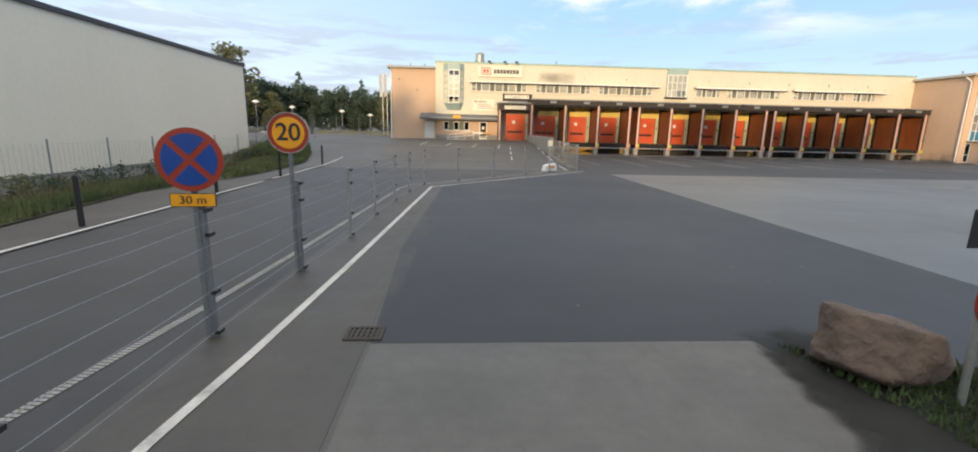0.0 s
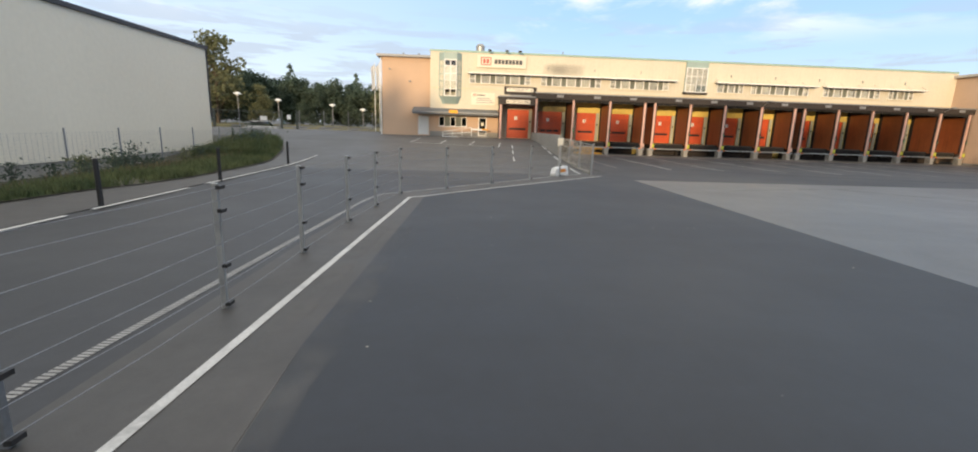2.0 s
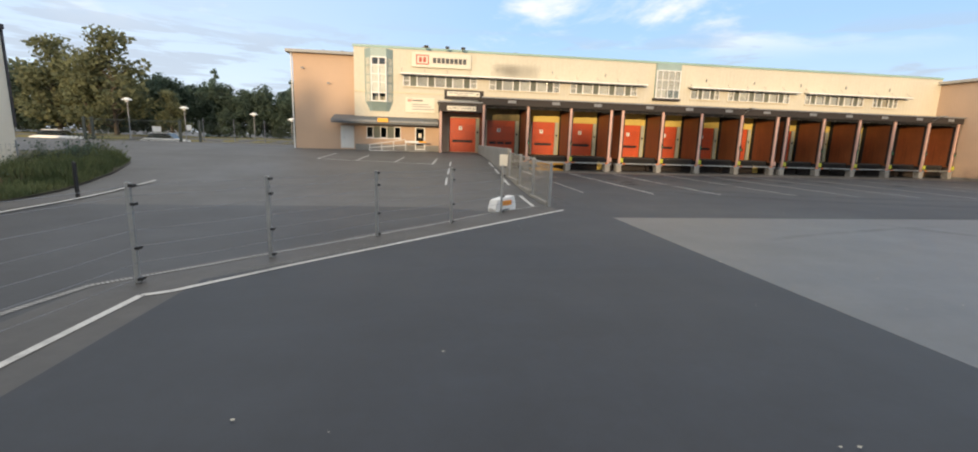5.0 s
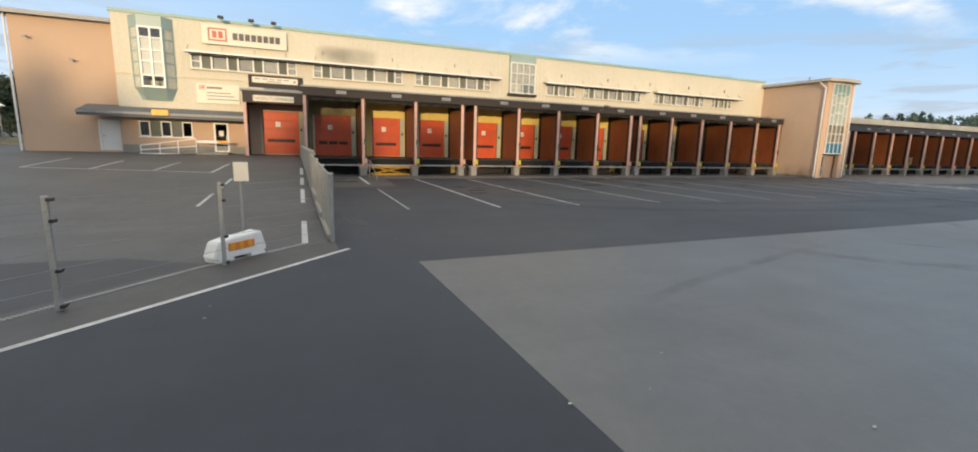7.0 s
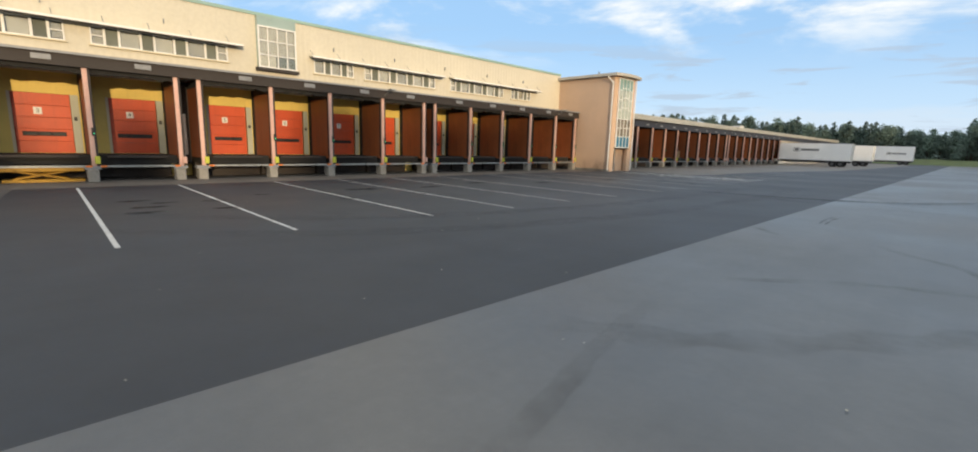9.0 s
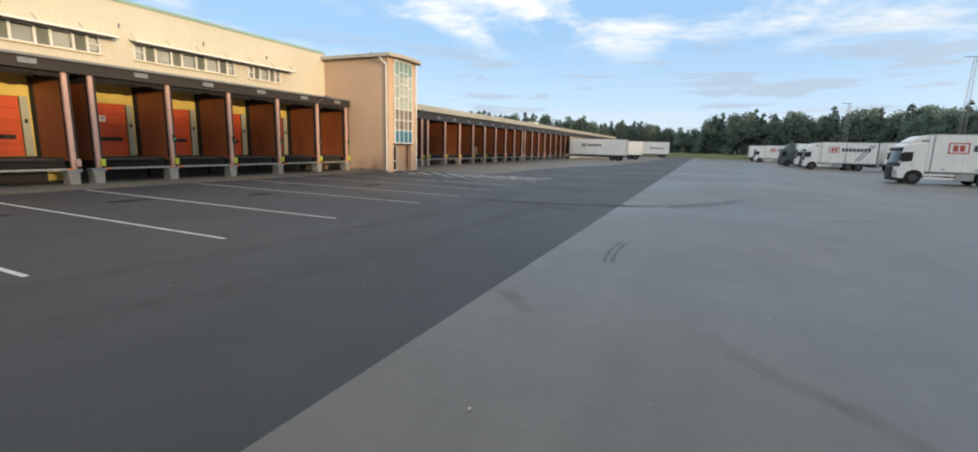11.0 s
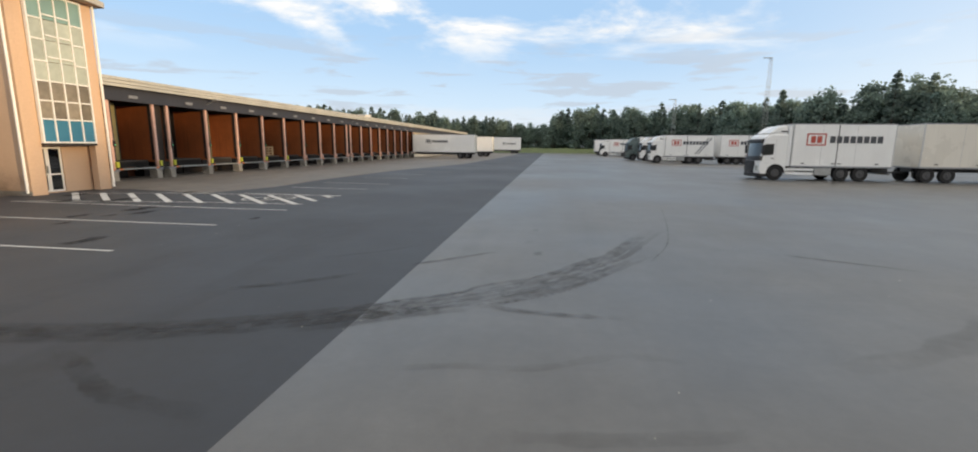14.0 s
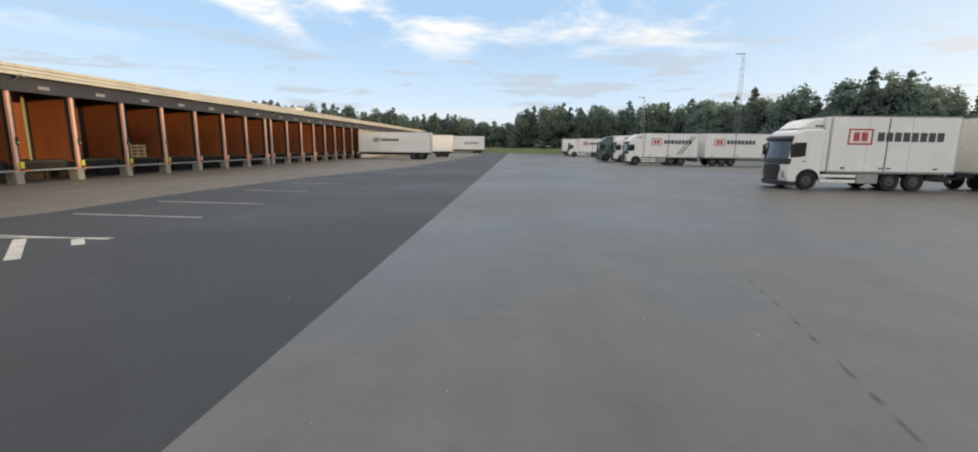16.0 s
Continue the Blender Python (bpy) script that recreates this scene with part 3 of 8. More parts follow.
ground_sheet()
slab("road_1", [(-3.7, -60), (1.05, -60), (1.05, 4), (1.45, 13), (1.9, 18.6), (8.0, 24.9), (6.7, 25.7), (-3.7, 26.2)], 0.004, M_ROAD, "dark grey asphalt lane outside the wire fence", "road")
slab("shoulder", [(1.05, -60), (2.75, -60), (2.75, 5.2), (2.65, 9), (3.1, 18.6), (10.1, 25.2), (10.3, 26.5), (8.0, 24.9), (1.9, 18.6), (1.45, 13), (1.05, 4)], 0.005, M_SHOULDER, "brownish worn asphalt shoulder along the fence")
slab("entrance_patch", [(2.75, -60), (8.0, -60), (7.6, 0.0), (7.3, 3.0), (6.75, 5.2), (2.8, 5.2)], 0.004, M_OLD, "pale old asphalt at the yard entrance")
slab("yard", [(2.80, 5.205), (6.76, 5.205), (7.31, 3.0), (7.61, 0.0), (8.01, -60), (11.31, -60), (11.31, 24.05), (330, 24.05), (330, 42.3), (10.12, 42.3), (10.12, 25.22), (3.1, 18.6), (2.65, 9)], 0.006, M_NEW, "dark blue-grey asphalt yard", "yard")
slab("dock_ramp", [(10.13, 37.2), (13.9, 37.8), (14.2, 42.19), (13.59, 42.21), (13.59, 44.9), (10.13, 44.9)], 0.0085, M_UPPER, "worn paler asphalt before the second dock")
slab("concrete_pad", [(11.312, -130), (330, -130), (330, 24.048), (11.312, 24.048)], 0.0075, M_PAD, "large pale grey concrete parking pad")
slab("dock_apron", [(13.6, 42.2), (49.2, 42.2), (49.2, 44.9), (13.6, 44.9)], 0.011, M_APRON, "pale concrete strip below the loading docks")
slab("dock_apron_east", [(52.4, 40.2), (51.6, 36.0), (55, 34.9), (60, 35.1), (71, 34.3), (85, 31.6), (120, 30.4), (165, 30.4), (165, 46.5), (52.4, 46.5)], 0.012, M_APRON, "pale brown concrete apron below the dock row")


RIM = [(-5.2, -60), (-5.2, 10), (-5.9, 15.3), (-5.6, 17.8), (-5.15, 19.0), (-4.85, 21.0), (-4.8, 24.4), (-5.0, 28.3), (-5.95, 32.5), (-7.0, 35.5), (-9.2, 37.2), (-13, 39)]


def rim_at(y):
    """The verge's edge beside the footpath."""
    for (xa, ya), (xb, yb) in zip(RIM, RIM[1:]):
        if y <= yb:
            return xa + (xb - xa) * (y - ya) / (yb - ya)
    return -13.0


def verge():
    """Grass verge that falls from the footpath to the warehouse wall."""
    bm, rows = bmesh.new(), []
    for (xa, ya), (xb, yb) in zip(RIM, RIM[1:]):
        for k in range(4):
            x, y = xa + (xb - xa) * k / 4, ya + (yb - ya) * k / 4
            rows.append([bm.verts.new((v, y, rise(v, y) + 0.05)) for v in (x, x - 0.6, min(x - 0.7, -7.0), min(x - 0.8, -8.7), min(x - 0.9, -10.4), -30.0)])
    for p, q in zip(rows, rows[1:]):
        for i in range(5):
            bm.faces.new((p[i], p[i + 1], q[i + 1], q[i]))
    bmesh.ops.recalc_face_normals(bm, faces=bm.faces[:])
    setting("verge", bm, M_SOIL, "grassy verge below the white warehouse", "verge")


verge()
slab("footpath", [(-5.15, -60), (-3.72, -60), (-3.72, 30.6), (-5.2, 30.6), (-4.90, 28.3), (-4.75, 24.4), (-4.80, 21.0), (-5.1, 19.0), (-5.55, 17.8), (-5.85, 15.3), (-5.15, 10)], 0.03, M_SHOULDER, "narrow asphalt footpath behind a kerb")
ISLAND = [(7.12 + 0.27 * max(0.0, 4.6 - y) + 0.09 * math.sin(5.3 * y) + 0.06 * math.sin(11.7 * y + 1), y) for y in (4.95 - 0.17 * k for k in range(30))] + [(12, -3), (11.2, 3.0), (9.3, 4.1)] + [(9.1 - 0.2 * k, 4.35 + 0.07 * k + 0.05 * math.sin(3.0 * k)) for k in range(9)]
slab("grass_island", ISLAND, 0.016, M_SOIL_DARK, "patch of grass round a boulder", "verge")

# painted lines
line("lane_line_1", [(1.38, -2), (1.60, 3.7), (1.74, 5.0), (1.96, 7.7), (2.25, 11.8), (2.68, 17.95), (2.95, 18.1), (4.1, 19.33), (6.28, 21.48), (10.31, 25.38)], 0.095, "white painted line along the fence foot")
line("lane_line_2", [(0.30, -2), (0.45, 4.0), (0.72, 6.2), (0.95, 8.8), (1.60, 17.4), (1.85, 18.4), (2.4, 18.92), (6.22, 22.72), (7.96, 24.67), (9.6, 26.1)], 0.10, "dotted white edge line beyond the fence", ribs=0.05, material=M_LINE_WORN)
for k, (a, b) in enumerate(((2.0, 14.4), (15.1, 18.6), (19.6, 30.6))):
    line(f"kerb_line_{k + 1}", [(-3.6, a), (-3.6 + 0.002 * b, b)], 0.12, "white line on the footpath kerb", 0.036)
STALLS = [(12.72, 30.3, 36.5), (15.72, 30.15, 42.0), (18.75, 30.1, 42.0), (22.42, 30.1, 42.0), (25.5, 30.0, 42.0), (28.6, 30.1, 42.0), (31.75, 30.1, 42.0),
          (35.8, 30.1, 42.0), (38.6, 30.1, 42.0), (41.78, 30.1, 42.0), (44.75, 30.2, 41.8), (47.65, 30.0, 40.3), (51.9, 30.2, 34.5), (54.9, 30.25, 34.1), (57.9, 30.15, 34.0), (62.2, 30.6, 33.5), (66.2, 30.6, 33.2)]
for k, (x, a, b) in enumerate(STALLS):
    line(f"stall_line_{k + 1}", [(x - 0.06, a), (x + 0.1, b)], 0.085 if k else 0.07, "long white stall line in front of a dock", material=None if k else M_LINE_WORN)
for k, (p, q) in enumerate((((0.64, 38.1), (1.05, 41.3)), ((2.68, 37.7), (3.05, 40.4)), ((4.7, 37.4), (5.12, 39.9)), ((6.65, 36.85), (7.0, 39.5)), ((7.05, 30.7), (7.2, 32.6)), ((7.3, 33.6), (7.45, 35.4)), ((7.55, 36.3), (7.7, 38.1)))):
    line(f"office_stall_{k + 1}", [p, q], 0.085, "short white stall line before the office")
line("office_stall_back", [(0.64, 38.15), (6.66, 36.9)], 0.07, "thin white line behind the office stalls")
for k, (a, b) in enumerate(((26.1, 28.4), (30.9, 33.2), (34.0, 35.6), (36.4, 38.2))):
    line(f"wall_dash_{k + 1}", [(9.55 + 0.025 * (a - 26), a), (9.55 + 0.025 * (b - 26), b)], 0.12, "white dash beside the retaining wall")
for k, (p, q) in enumerate((((10.76, 39.1), (10.95, 43.6)), ((12.84, 38.95), (13.0, 43.5)))):
    line(f"ramp_dash_{k + 1}", [p, q], 0.11, "white guide line at a dock")

# hatched walkway before the stair tower
line("hatch_edge_1", [(50.35, 40.9), (50.75, 39.3), (51.35, 37.4), (51.55, 34.6), (51.95, 30.2)], 0.08, "white edge line of a hatched walkway", 0.014)
line("hatch_edge_2", [(47.95, 39.8), (48.7, 35.0), (48.95, 33.0), (49.08, 30.3)], 0.08, "white edge line of a hatched walkway", 0.014)
for k in range(10):
    a = 41.0 - 1.13 * k
    x = 50.6 + 0.13 * k
    b = max(30.3, a - 2.62)
    f = (a - b) / 2.62
    line(f"hatch_bar_{k + 1}", [(x, a), (x + (48.35 + 0.09 * k - x) * f, b)], 0.21, "broad white hatch bar", 0.015)
bm = bmesh.new()
for cx, cy, rx, ry, lean in ((50.2, 32.55, 0.50, 0.62, 0.3), (50.6, 32.05, 0.42, 0.52, 0.3)):
    pts = []
    for k in range(29):
        u, v = rx * math.cos(6.2832 * k / 28), ry * math.sin(6.2832 * k / 28)
        pts.append((cx + u - lean * v, cy + v + lean * u))
    for p, q in zip(pts, pts[1:]):
        strip(bm, p, q, 0.09, 0.018)
setting("walkway_symbol", bm, M_LINE, "white looped symbol painted on the walkway", "road marking", "painted lines")


def tyre_mark(name, points, w, lift=0.016, seed=1, tracks=(0.0,), faint=False, dots=0.0, dusty=False, soil=False, oily=False):
    """Worn rubber marks along a curve, thinning out at their edges and ends, one for each sideways offset in tracks."""
    pts = [Vector(p) for p in points]
    path = []
    for k in range(len(pts) - 1):
        p0, p1, p2, p3 = pts[max(0, k - 1)], pts[k], pts[k + 1], pts[min(len(pts) - 1, k + 2)]
        for j in range(20):
            t = j / 20
            path.append(0.5 * ((2 * p1) + (p2 - p0) * t + (2 * p0 - 5 * p1 + 4 * p2 - p3) * t * t + (3 * p1 - p0 - 3 * p2 + p3) * t ** 3))
    path.append(pts[-1])
    verts, faces, worn = [], [], []
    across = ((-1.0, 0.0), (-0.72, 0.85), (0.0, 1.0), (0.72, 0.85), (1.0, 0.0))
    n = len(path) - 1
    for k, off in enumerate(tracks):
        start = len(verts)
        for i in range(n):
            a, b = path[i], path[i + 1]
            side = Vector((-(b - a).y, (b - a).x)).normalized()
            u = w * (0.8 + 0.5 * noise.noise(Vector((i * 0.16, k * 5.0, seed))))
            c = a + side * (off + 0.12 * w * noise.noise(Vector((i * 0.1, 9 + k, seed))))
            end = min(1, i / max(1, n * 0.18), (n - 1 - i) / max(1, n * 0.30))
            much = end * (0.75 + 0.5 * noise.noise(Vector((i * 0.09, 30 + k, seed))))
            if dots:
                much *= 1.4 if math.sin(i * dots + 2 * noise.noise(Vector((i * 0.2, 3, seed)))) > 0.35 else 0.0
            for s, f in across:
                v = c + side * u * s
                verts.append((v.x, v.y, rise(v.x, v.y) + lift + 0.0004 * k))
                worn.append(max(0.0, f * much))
        for i in range(n - 1):
            for j in range(4):
                p = start + 5 * i + j
                faces.append((p, p + 1, p + 6, p + 5))
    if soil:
        return worn_sheet(name, verts, faces, worn, M_DARK_FILM, "dark patchy film along the grass edge", "soil", "soil streaks")
    if oily:
        return worn_sheet(name, verts, faces, worn, M_OIL, "black oil stain on the dark asphalt", "stain", "oil stains")
    if dusty:
        return worn_sheet(name, verts, faces, worn, M_DUST, "pale dust streak along the painted line", "dust", "dust streaks")
    return worn_sheet(name, verts, faces, worn, M_FAINT_MARK if faint else M_TYRE_MARK, "worn dark tyre mark on the yard", "tyre mark", "tyre marks")


def worn_sheet(name, verts, faces, worn, material, label, category, group=""):
    me = bpy.data.meshes.new(name)
    me.from_pydata(verts, [], faces)
    me.attributes.new("worn", "FLOAT", "POINT").data.foreach_set("value", worn)
    me.materials.append(material)
    return tagged(new(name, me), label, category, group, "structure")


ARC = [(37.75, 30.4), (38.0, 28.6), (38.15, 27.2), (38.4, 26.1), (38.8, 25.1), (39.3, 24.09), (39.58, 23.57), (39.89, 23.14), (40.23, 22.65), (40.7, 22.09), (41.34, 21.58), (42.27, 20.97), (43.01, 20.44), (44.5, 19.8), (46.2, 19.0)]
tyre_mark("tyre_mark_1", ARC[:10], 0.17, seed=3, tracks=(-0.17, -0.02, 0.13))
tyre_mark("tyre_mark_2", ARC[8:], 0.11, seed=4, tracks=(-0.13, 0.05, 0.20))
tyre_mark("tyre_mark_19", [(39.3, 24.3), (39.64, 23.93), (39.83, 23.69), (40.26, 23.02), (40.63, 22.74), (41.1, 22.13), (41.4, 21.9)], 0.07, seed=9)
tyre_mark("tyre_mark_20", [(38.6, 24.7), (38.95, 24.05), (39.33, 23.44), (39.49, 23.1), (39.65, 22.75)], 0.10, seed=16, tracks=(-0.05, 0.1))
tyre_mark("tyre_mark_21", [(39.65, 22.75), (40.09, 22.27), (40.53, 21.77), (41.1, 21.28), (41.7, 20.85), (42.33, 20.39), (43.2, 19.8)], 0.10, seed=17, tracks=(-0.06, 0.09))
tyre_mark("tyre_mark_22", [(37.9, 23.2), (38.05, 22.6), (38.1, 21.9), (38.5, 21.0), (38.4, 20.4)], 0.09, seed=18, faint=True)
tyre_mark("tyre_mark_23", [(41.6, 24.2), (41.81, 24.0), (42.16, 23.6), (42.73, 23.02), (42.9, 22.8)], 0.09, seed=19)
tyre_mark("tyre_mark_24", [(37.75, 26.6), (37.5, 26.1), (37.2, 25.6), (37.05, 25.1), (36.95, 24.3)], 0.14, seed=23)
tyre_mark("tyre_mark_25", [(39.4, 24.0), (39.7, 22.9), (40.1, 22.05), (40.7, 21.4), (41.4, 20.85)], 0.028, seed=24, dots=2.3)
tyre_mark("tyre_mark_3", [(30.4, 22.85), (31.6, 22.92), (32.9, 22.84)], 0.06, seed=5, tracks=(-0.05, 0.09))
tyre_mark("tyre_mark_4", [(18.7, 23.3), (19.4, 22.0), (20.9, 20.6), (22.6, 19.4), (26, 18)], 0.35, seed=6, faint=True)
tyre_mark("tyre_mark_5", [(42.5, 19.95), (42.95, 19.77), (44.28, 19.25), (46.5, 18.73), (49.6, 18.15), (51.75, 17.85)], 0.03, seed=7, dots=1.7)
tyre_mark("tyre_mark_6", [(39.78, 22.6), (39.67, 22.31), (39.62, 22.0), (39.57, 21.6), (39.57, 21.26), (39.59, 20.64)], 0.10, seed=8)
tyre_mark("tyre_mark_7", [(15.0, 34.0), (20.0, 30.0), (27.0, 28.0), (36, 27.5), (48, 27.8)], 0.5, seed=10, faint=True, tracks=(-1.0, 1.0))
tyre_mark("tyre_mark_8", [(39.85, 26.4), (40.05, 26.1), (40.31, 25.64), (40.74, 25.1), (41.0, 24.8)], 0.10, seed=11)
tyre_mark("tyre_mark_9", [(41.8, 26.0), (42.2, 25.5), (42.6, 25.0), (43.4, 24.3)], 0.10, seed=12, faint=True)
tyre_mark("tyre_mark_10", [(37.0, 22.2), (37.1, 21.2), (37.3, 20.2)], 0.12, seed=13, faint=True)
tyre_mark("tyre_mark_11", [(43.6, 17.2), (43.2, 16.4), (42.6, 15.3)], 0.10, seed=14)
tyre_mark("tyre_mark_12", [(38.5, 19.0), (39.2, 17.6), (40.5, 16.0)], 0.22, seed=15, faint=True)
for k, pts in enumerate((((27.8, 21.4), (27.0, 20.8), (26.4, 20.1), (25.1, 19.5), (23.4, 18.9)), ((22.2, 22.6), (22.7, 22.05), (23.5, 21.2), (24.1, 20.0), (24.6, 18.6)), ((28.2, 23.9), (27.6, 23.4), (27.0, 22.9)), ((13.6, 21.0), (14.9, 21.5), (17.1, 22.1), (18.9, 22.55), (20.4, 22.8)))):
    tyre_mark(f"tyre_mark_{k + 13}", list(pts), 0.16, seed=60 + k, faint=True)
for k, pts in enumerate((((10.40, 25.9), (10.46, 28.0), (10.42, 30.5), (10.36, 33.0), (10.32, 36.0)), ((10.75, 26.2), (10.9, 28.0), (10.7, 30.0)), ((2.72, 5.9), (2.78, 7.5), (2.85, 9.5), (2.95, 12.0), (3.05, 15.0)), ((2.3, 9.0), (2.45, 11.5), (2.6, 14.5)), ((3.2, 18.6), (4.4, 19.8), (6.0, 21.5)))):
    tyre_mark(f"dust_streak_{k + 1}", list(pts), 0.22, seed=70 + k, dusty=True)
# three broad dark streaks over the ground along the grass edge
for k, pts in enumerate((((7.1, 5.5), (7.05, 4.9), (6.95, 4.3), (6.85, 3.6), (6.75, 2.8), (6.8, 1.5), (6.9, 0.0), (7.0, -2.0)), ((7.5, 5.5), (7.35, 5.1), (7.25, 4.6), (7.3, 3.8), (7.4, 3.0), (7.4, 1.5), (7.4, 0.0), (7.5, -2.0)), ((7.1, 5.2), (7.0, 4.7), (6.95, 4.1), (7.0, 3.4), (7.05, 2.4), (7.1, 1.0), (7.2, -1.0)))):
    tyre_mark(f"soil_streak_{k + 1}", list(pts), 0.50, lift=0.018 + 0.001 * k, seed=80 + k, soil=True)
for k, (x, y) in enumerate(((42.82, 22.03), (42.95, 21.96), (43.96, 22.22), (45.55, 22.1), (48.0, 22.2))):
    tyre_mark(f"rubber_spot_{k + 1}", [(x - 0.18, y), (x - 0.05, y + 0.03), (x + 0.2, y - 0.02)], 0.10, seed=20 + k, faint=k != 1)
for k, (x, y, s) in enumerate(((16.78, 37.0, 0.75), (16.95, 35.4, 0.8), (16.7, 34.4, 0.75), (17.4, 36.2, 0.6), (18.5, 34.3, 0.6), (18.65, 36.1, 0.6), (22.3, 34.6, 0.55), (20.4, 37.1, 0.5), (12.0, 40.3, 1.1), (11.8, 42.0, 0.9), (24.3, 37.2, 1.3), (27.4, 36.8, 0.9), (46.95, 34.5, 1.0), (46.3, 33.75, 0.8), (45.4, 34.9, 0.6), (45.6, 34.15, 0.4), (44.25, 34.1, 0.4), (45.9, 29.9, 0.35), (42.5, 31.5, 0.8), (51.9, 36.9, 0.7), (31.0, 37.6, 1.2), (34.5, 36.2, 1.0), (40.2, 35.6, 1.2), (38.0, 38.0, 0.9), (48.9, 37.2, 1.3), (48.3, 38.6, 1.0), (50.0, 40.2, 0.9))):
    tyre_mark(f"oil_stain_{k + 1}", [(x - s * 0.6, y + 0.1), (x, y), (x + s * 0.6, y + 0.12)], 0.30 * s, seed=40 + k, oily=True)


def meadow():
    """Dry grass on the bank beyond the gate."""
    bm = bmesh.new()
    xs, ys = [-46 + 1.4 * i for i in range(31)], [66.5, 67.5, 68.5, 69.5, 71, 75, 82, 95]
    rows = [[bm.verts.new((x, y, rise(x, y) + 0.03 + (0.16 * noise.noise(Vector((x * 0.5, y * 0.5, 4))) if y > 67 else 0))) for x in xs] for y in ys]
    for a, b in zip(rows, rows[1:]):
        for i in range(len(xs) - 1):
            bm.faces.new((a[i], a[i + 1], b[i + 1], b[i]))
    setting("meadow", bm, M_DRY, "yellow dry grass bank beyond the gate", "meadow")


def scraps():
    """Pale chips, leaves and grit on the yard, joined."""
    rnd = random.Random(12)
    verts, faces = [], []
    for _ in range(420):
        x, y = rnd.uniform(3, 60), rnd.uniform(4, 42)
        if x < 10 and y > 24 or rnd.random() < 0.3 and y > 30:
            continue
        s, a = rnd.uniform(0.006, 0.017), rnd.uniform(0, 6.28)
        k = len(verts)
        for j in range(4):
            b = a + 1.5708 * j + rnd.uniform(-0.3, 0.3)
            verts.append((x + s * math.cos(b) * 1.5, y + s * math.sin(b), 0.022 + s * rnd.uniform(0, 0.4)))
        faces.append((k, k + 1, k + 2, k + 3))
    me = bpy.data.meshes.new("grit")
    me.from_pydata(verts, [], faces)
    me.materials.append(M_SCRAP)
    tagged(new("grit", me), "pale grit and dry leaves scattered on the yard", "grit", kind="stuff")


def far_bank():
    """A low grassy bank at the foot of the woods, beyond the end of the yard."""
    bm = bmesh.new()
    rows = []
    for k in range(13):
        y = 6 + 3.6 * k
        rows.append([bm.verts.new((x + 1.5 * math.sin(k * 1.3), y, z + (0.15 * math.sin(k * 2.1 + x) if 0 < z else 0.0))) for x, z in ((178, 0.0), (183, 0.7), (188, 1.2), (196, 1.4), (204, 1.4))])
    for p, q in zip(rows, rows[1:]):
        for i in range(4):
            bm.faces.new((p[i], p[i + 1], q[i + 1], q[i]))
    bmesh.ops.recalc_face_normals(bm, faces=bm.faces[:])
    setting("far_bank", bm, M_LAWN, "low green grass bank below the far woods", "bank")


meadow()
far_bank()
scraps()

# ---- main building ----
WY, PY, DY = 46.86, 44.76, 47.40
WINDOW_ROWS = [(4.78, 10.05, "cpWpWpWpc"), (10.95, 16.25, "cpWpWpWpc"), (17.05, 22.32, "cpWpWpWpc"), (26.72, 29.15, "WpWpc"), (29.88, 35.28, "cpWpWpWpc"), (36.66, 42.06, "cpWpWpWpc"), (42.92, 45.3, "cpWpc")]
WZ0, WZ1 = 5.62, 6.40
POSTS = [10.35, 13.48, 16.59, 19.585, 20.458, 23.556, 26.613, 29.853, 32.83, 33.70, 36.788, 39.94, 43.10, 46.259, 49.0]


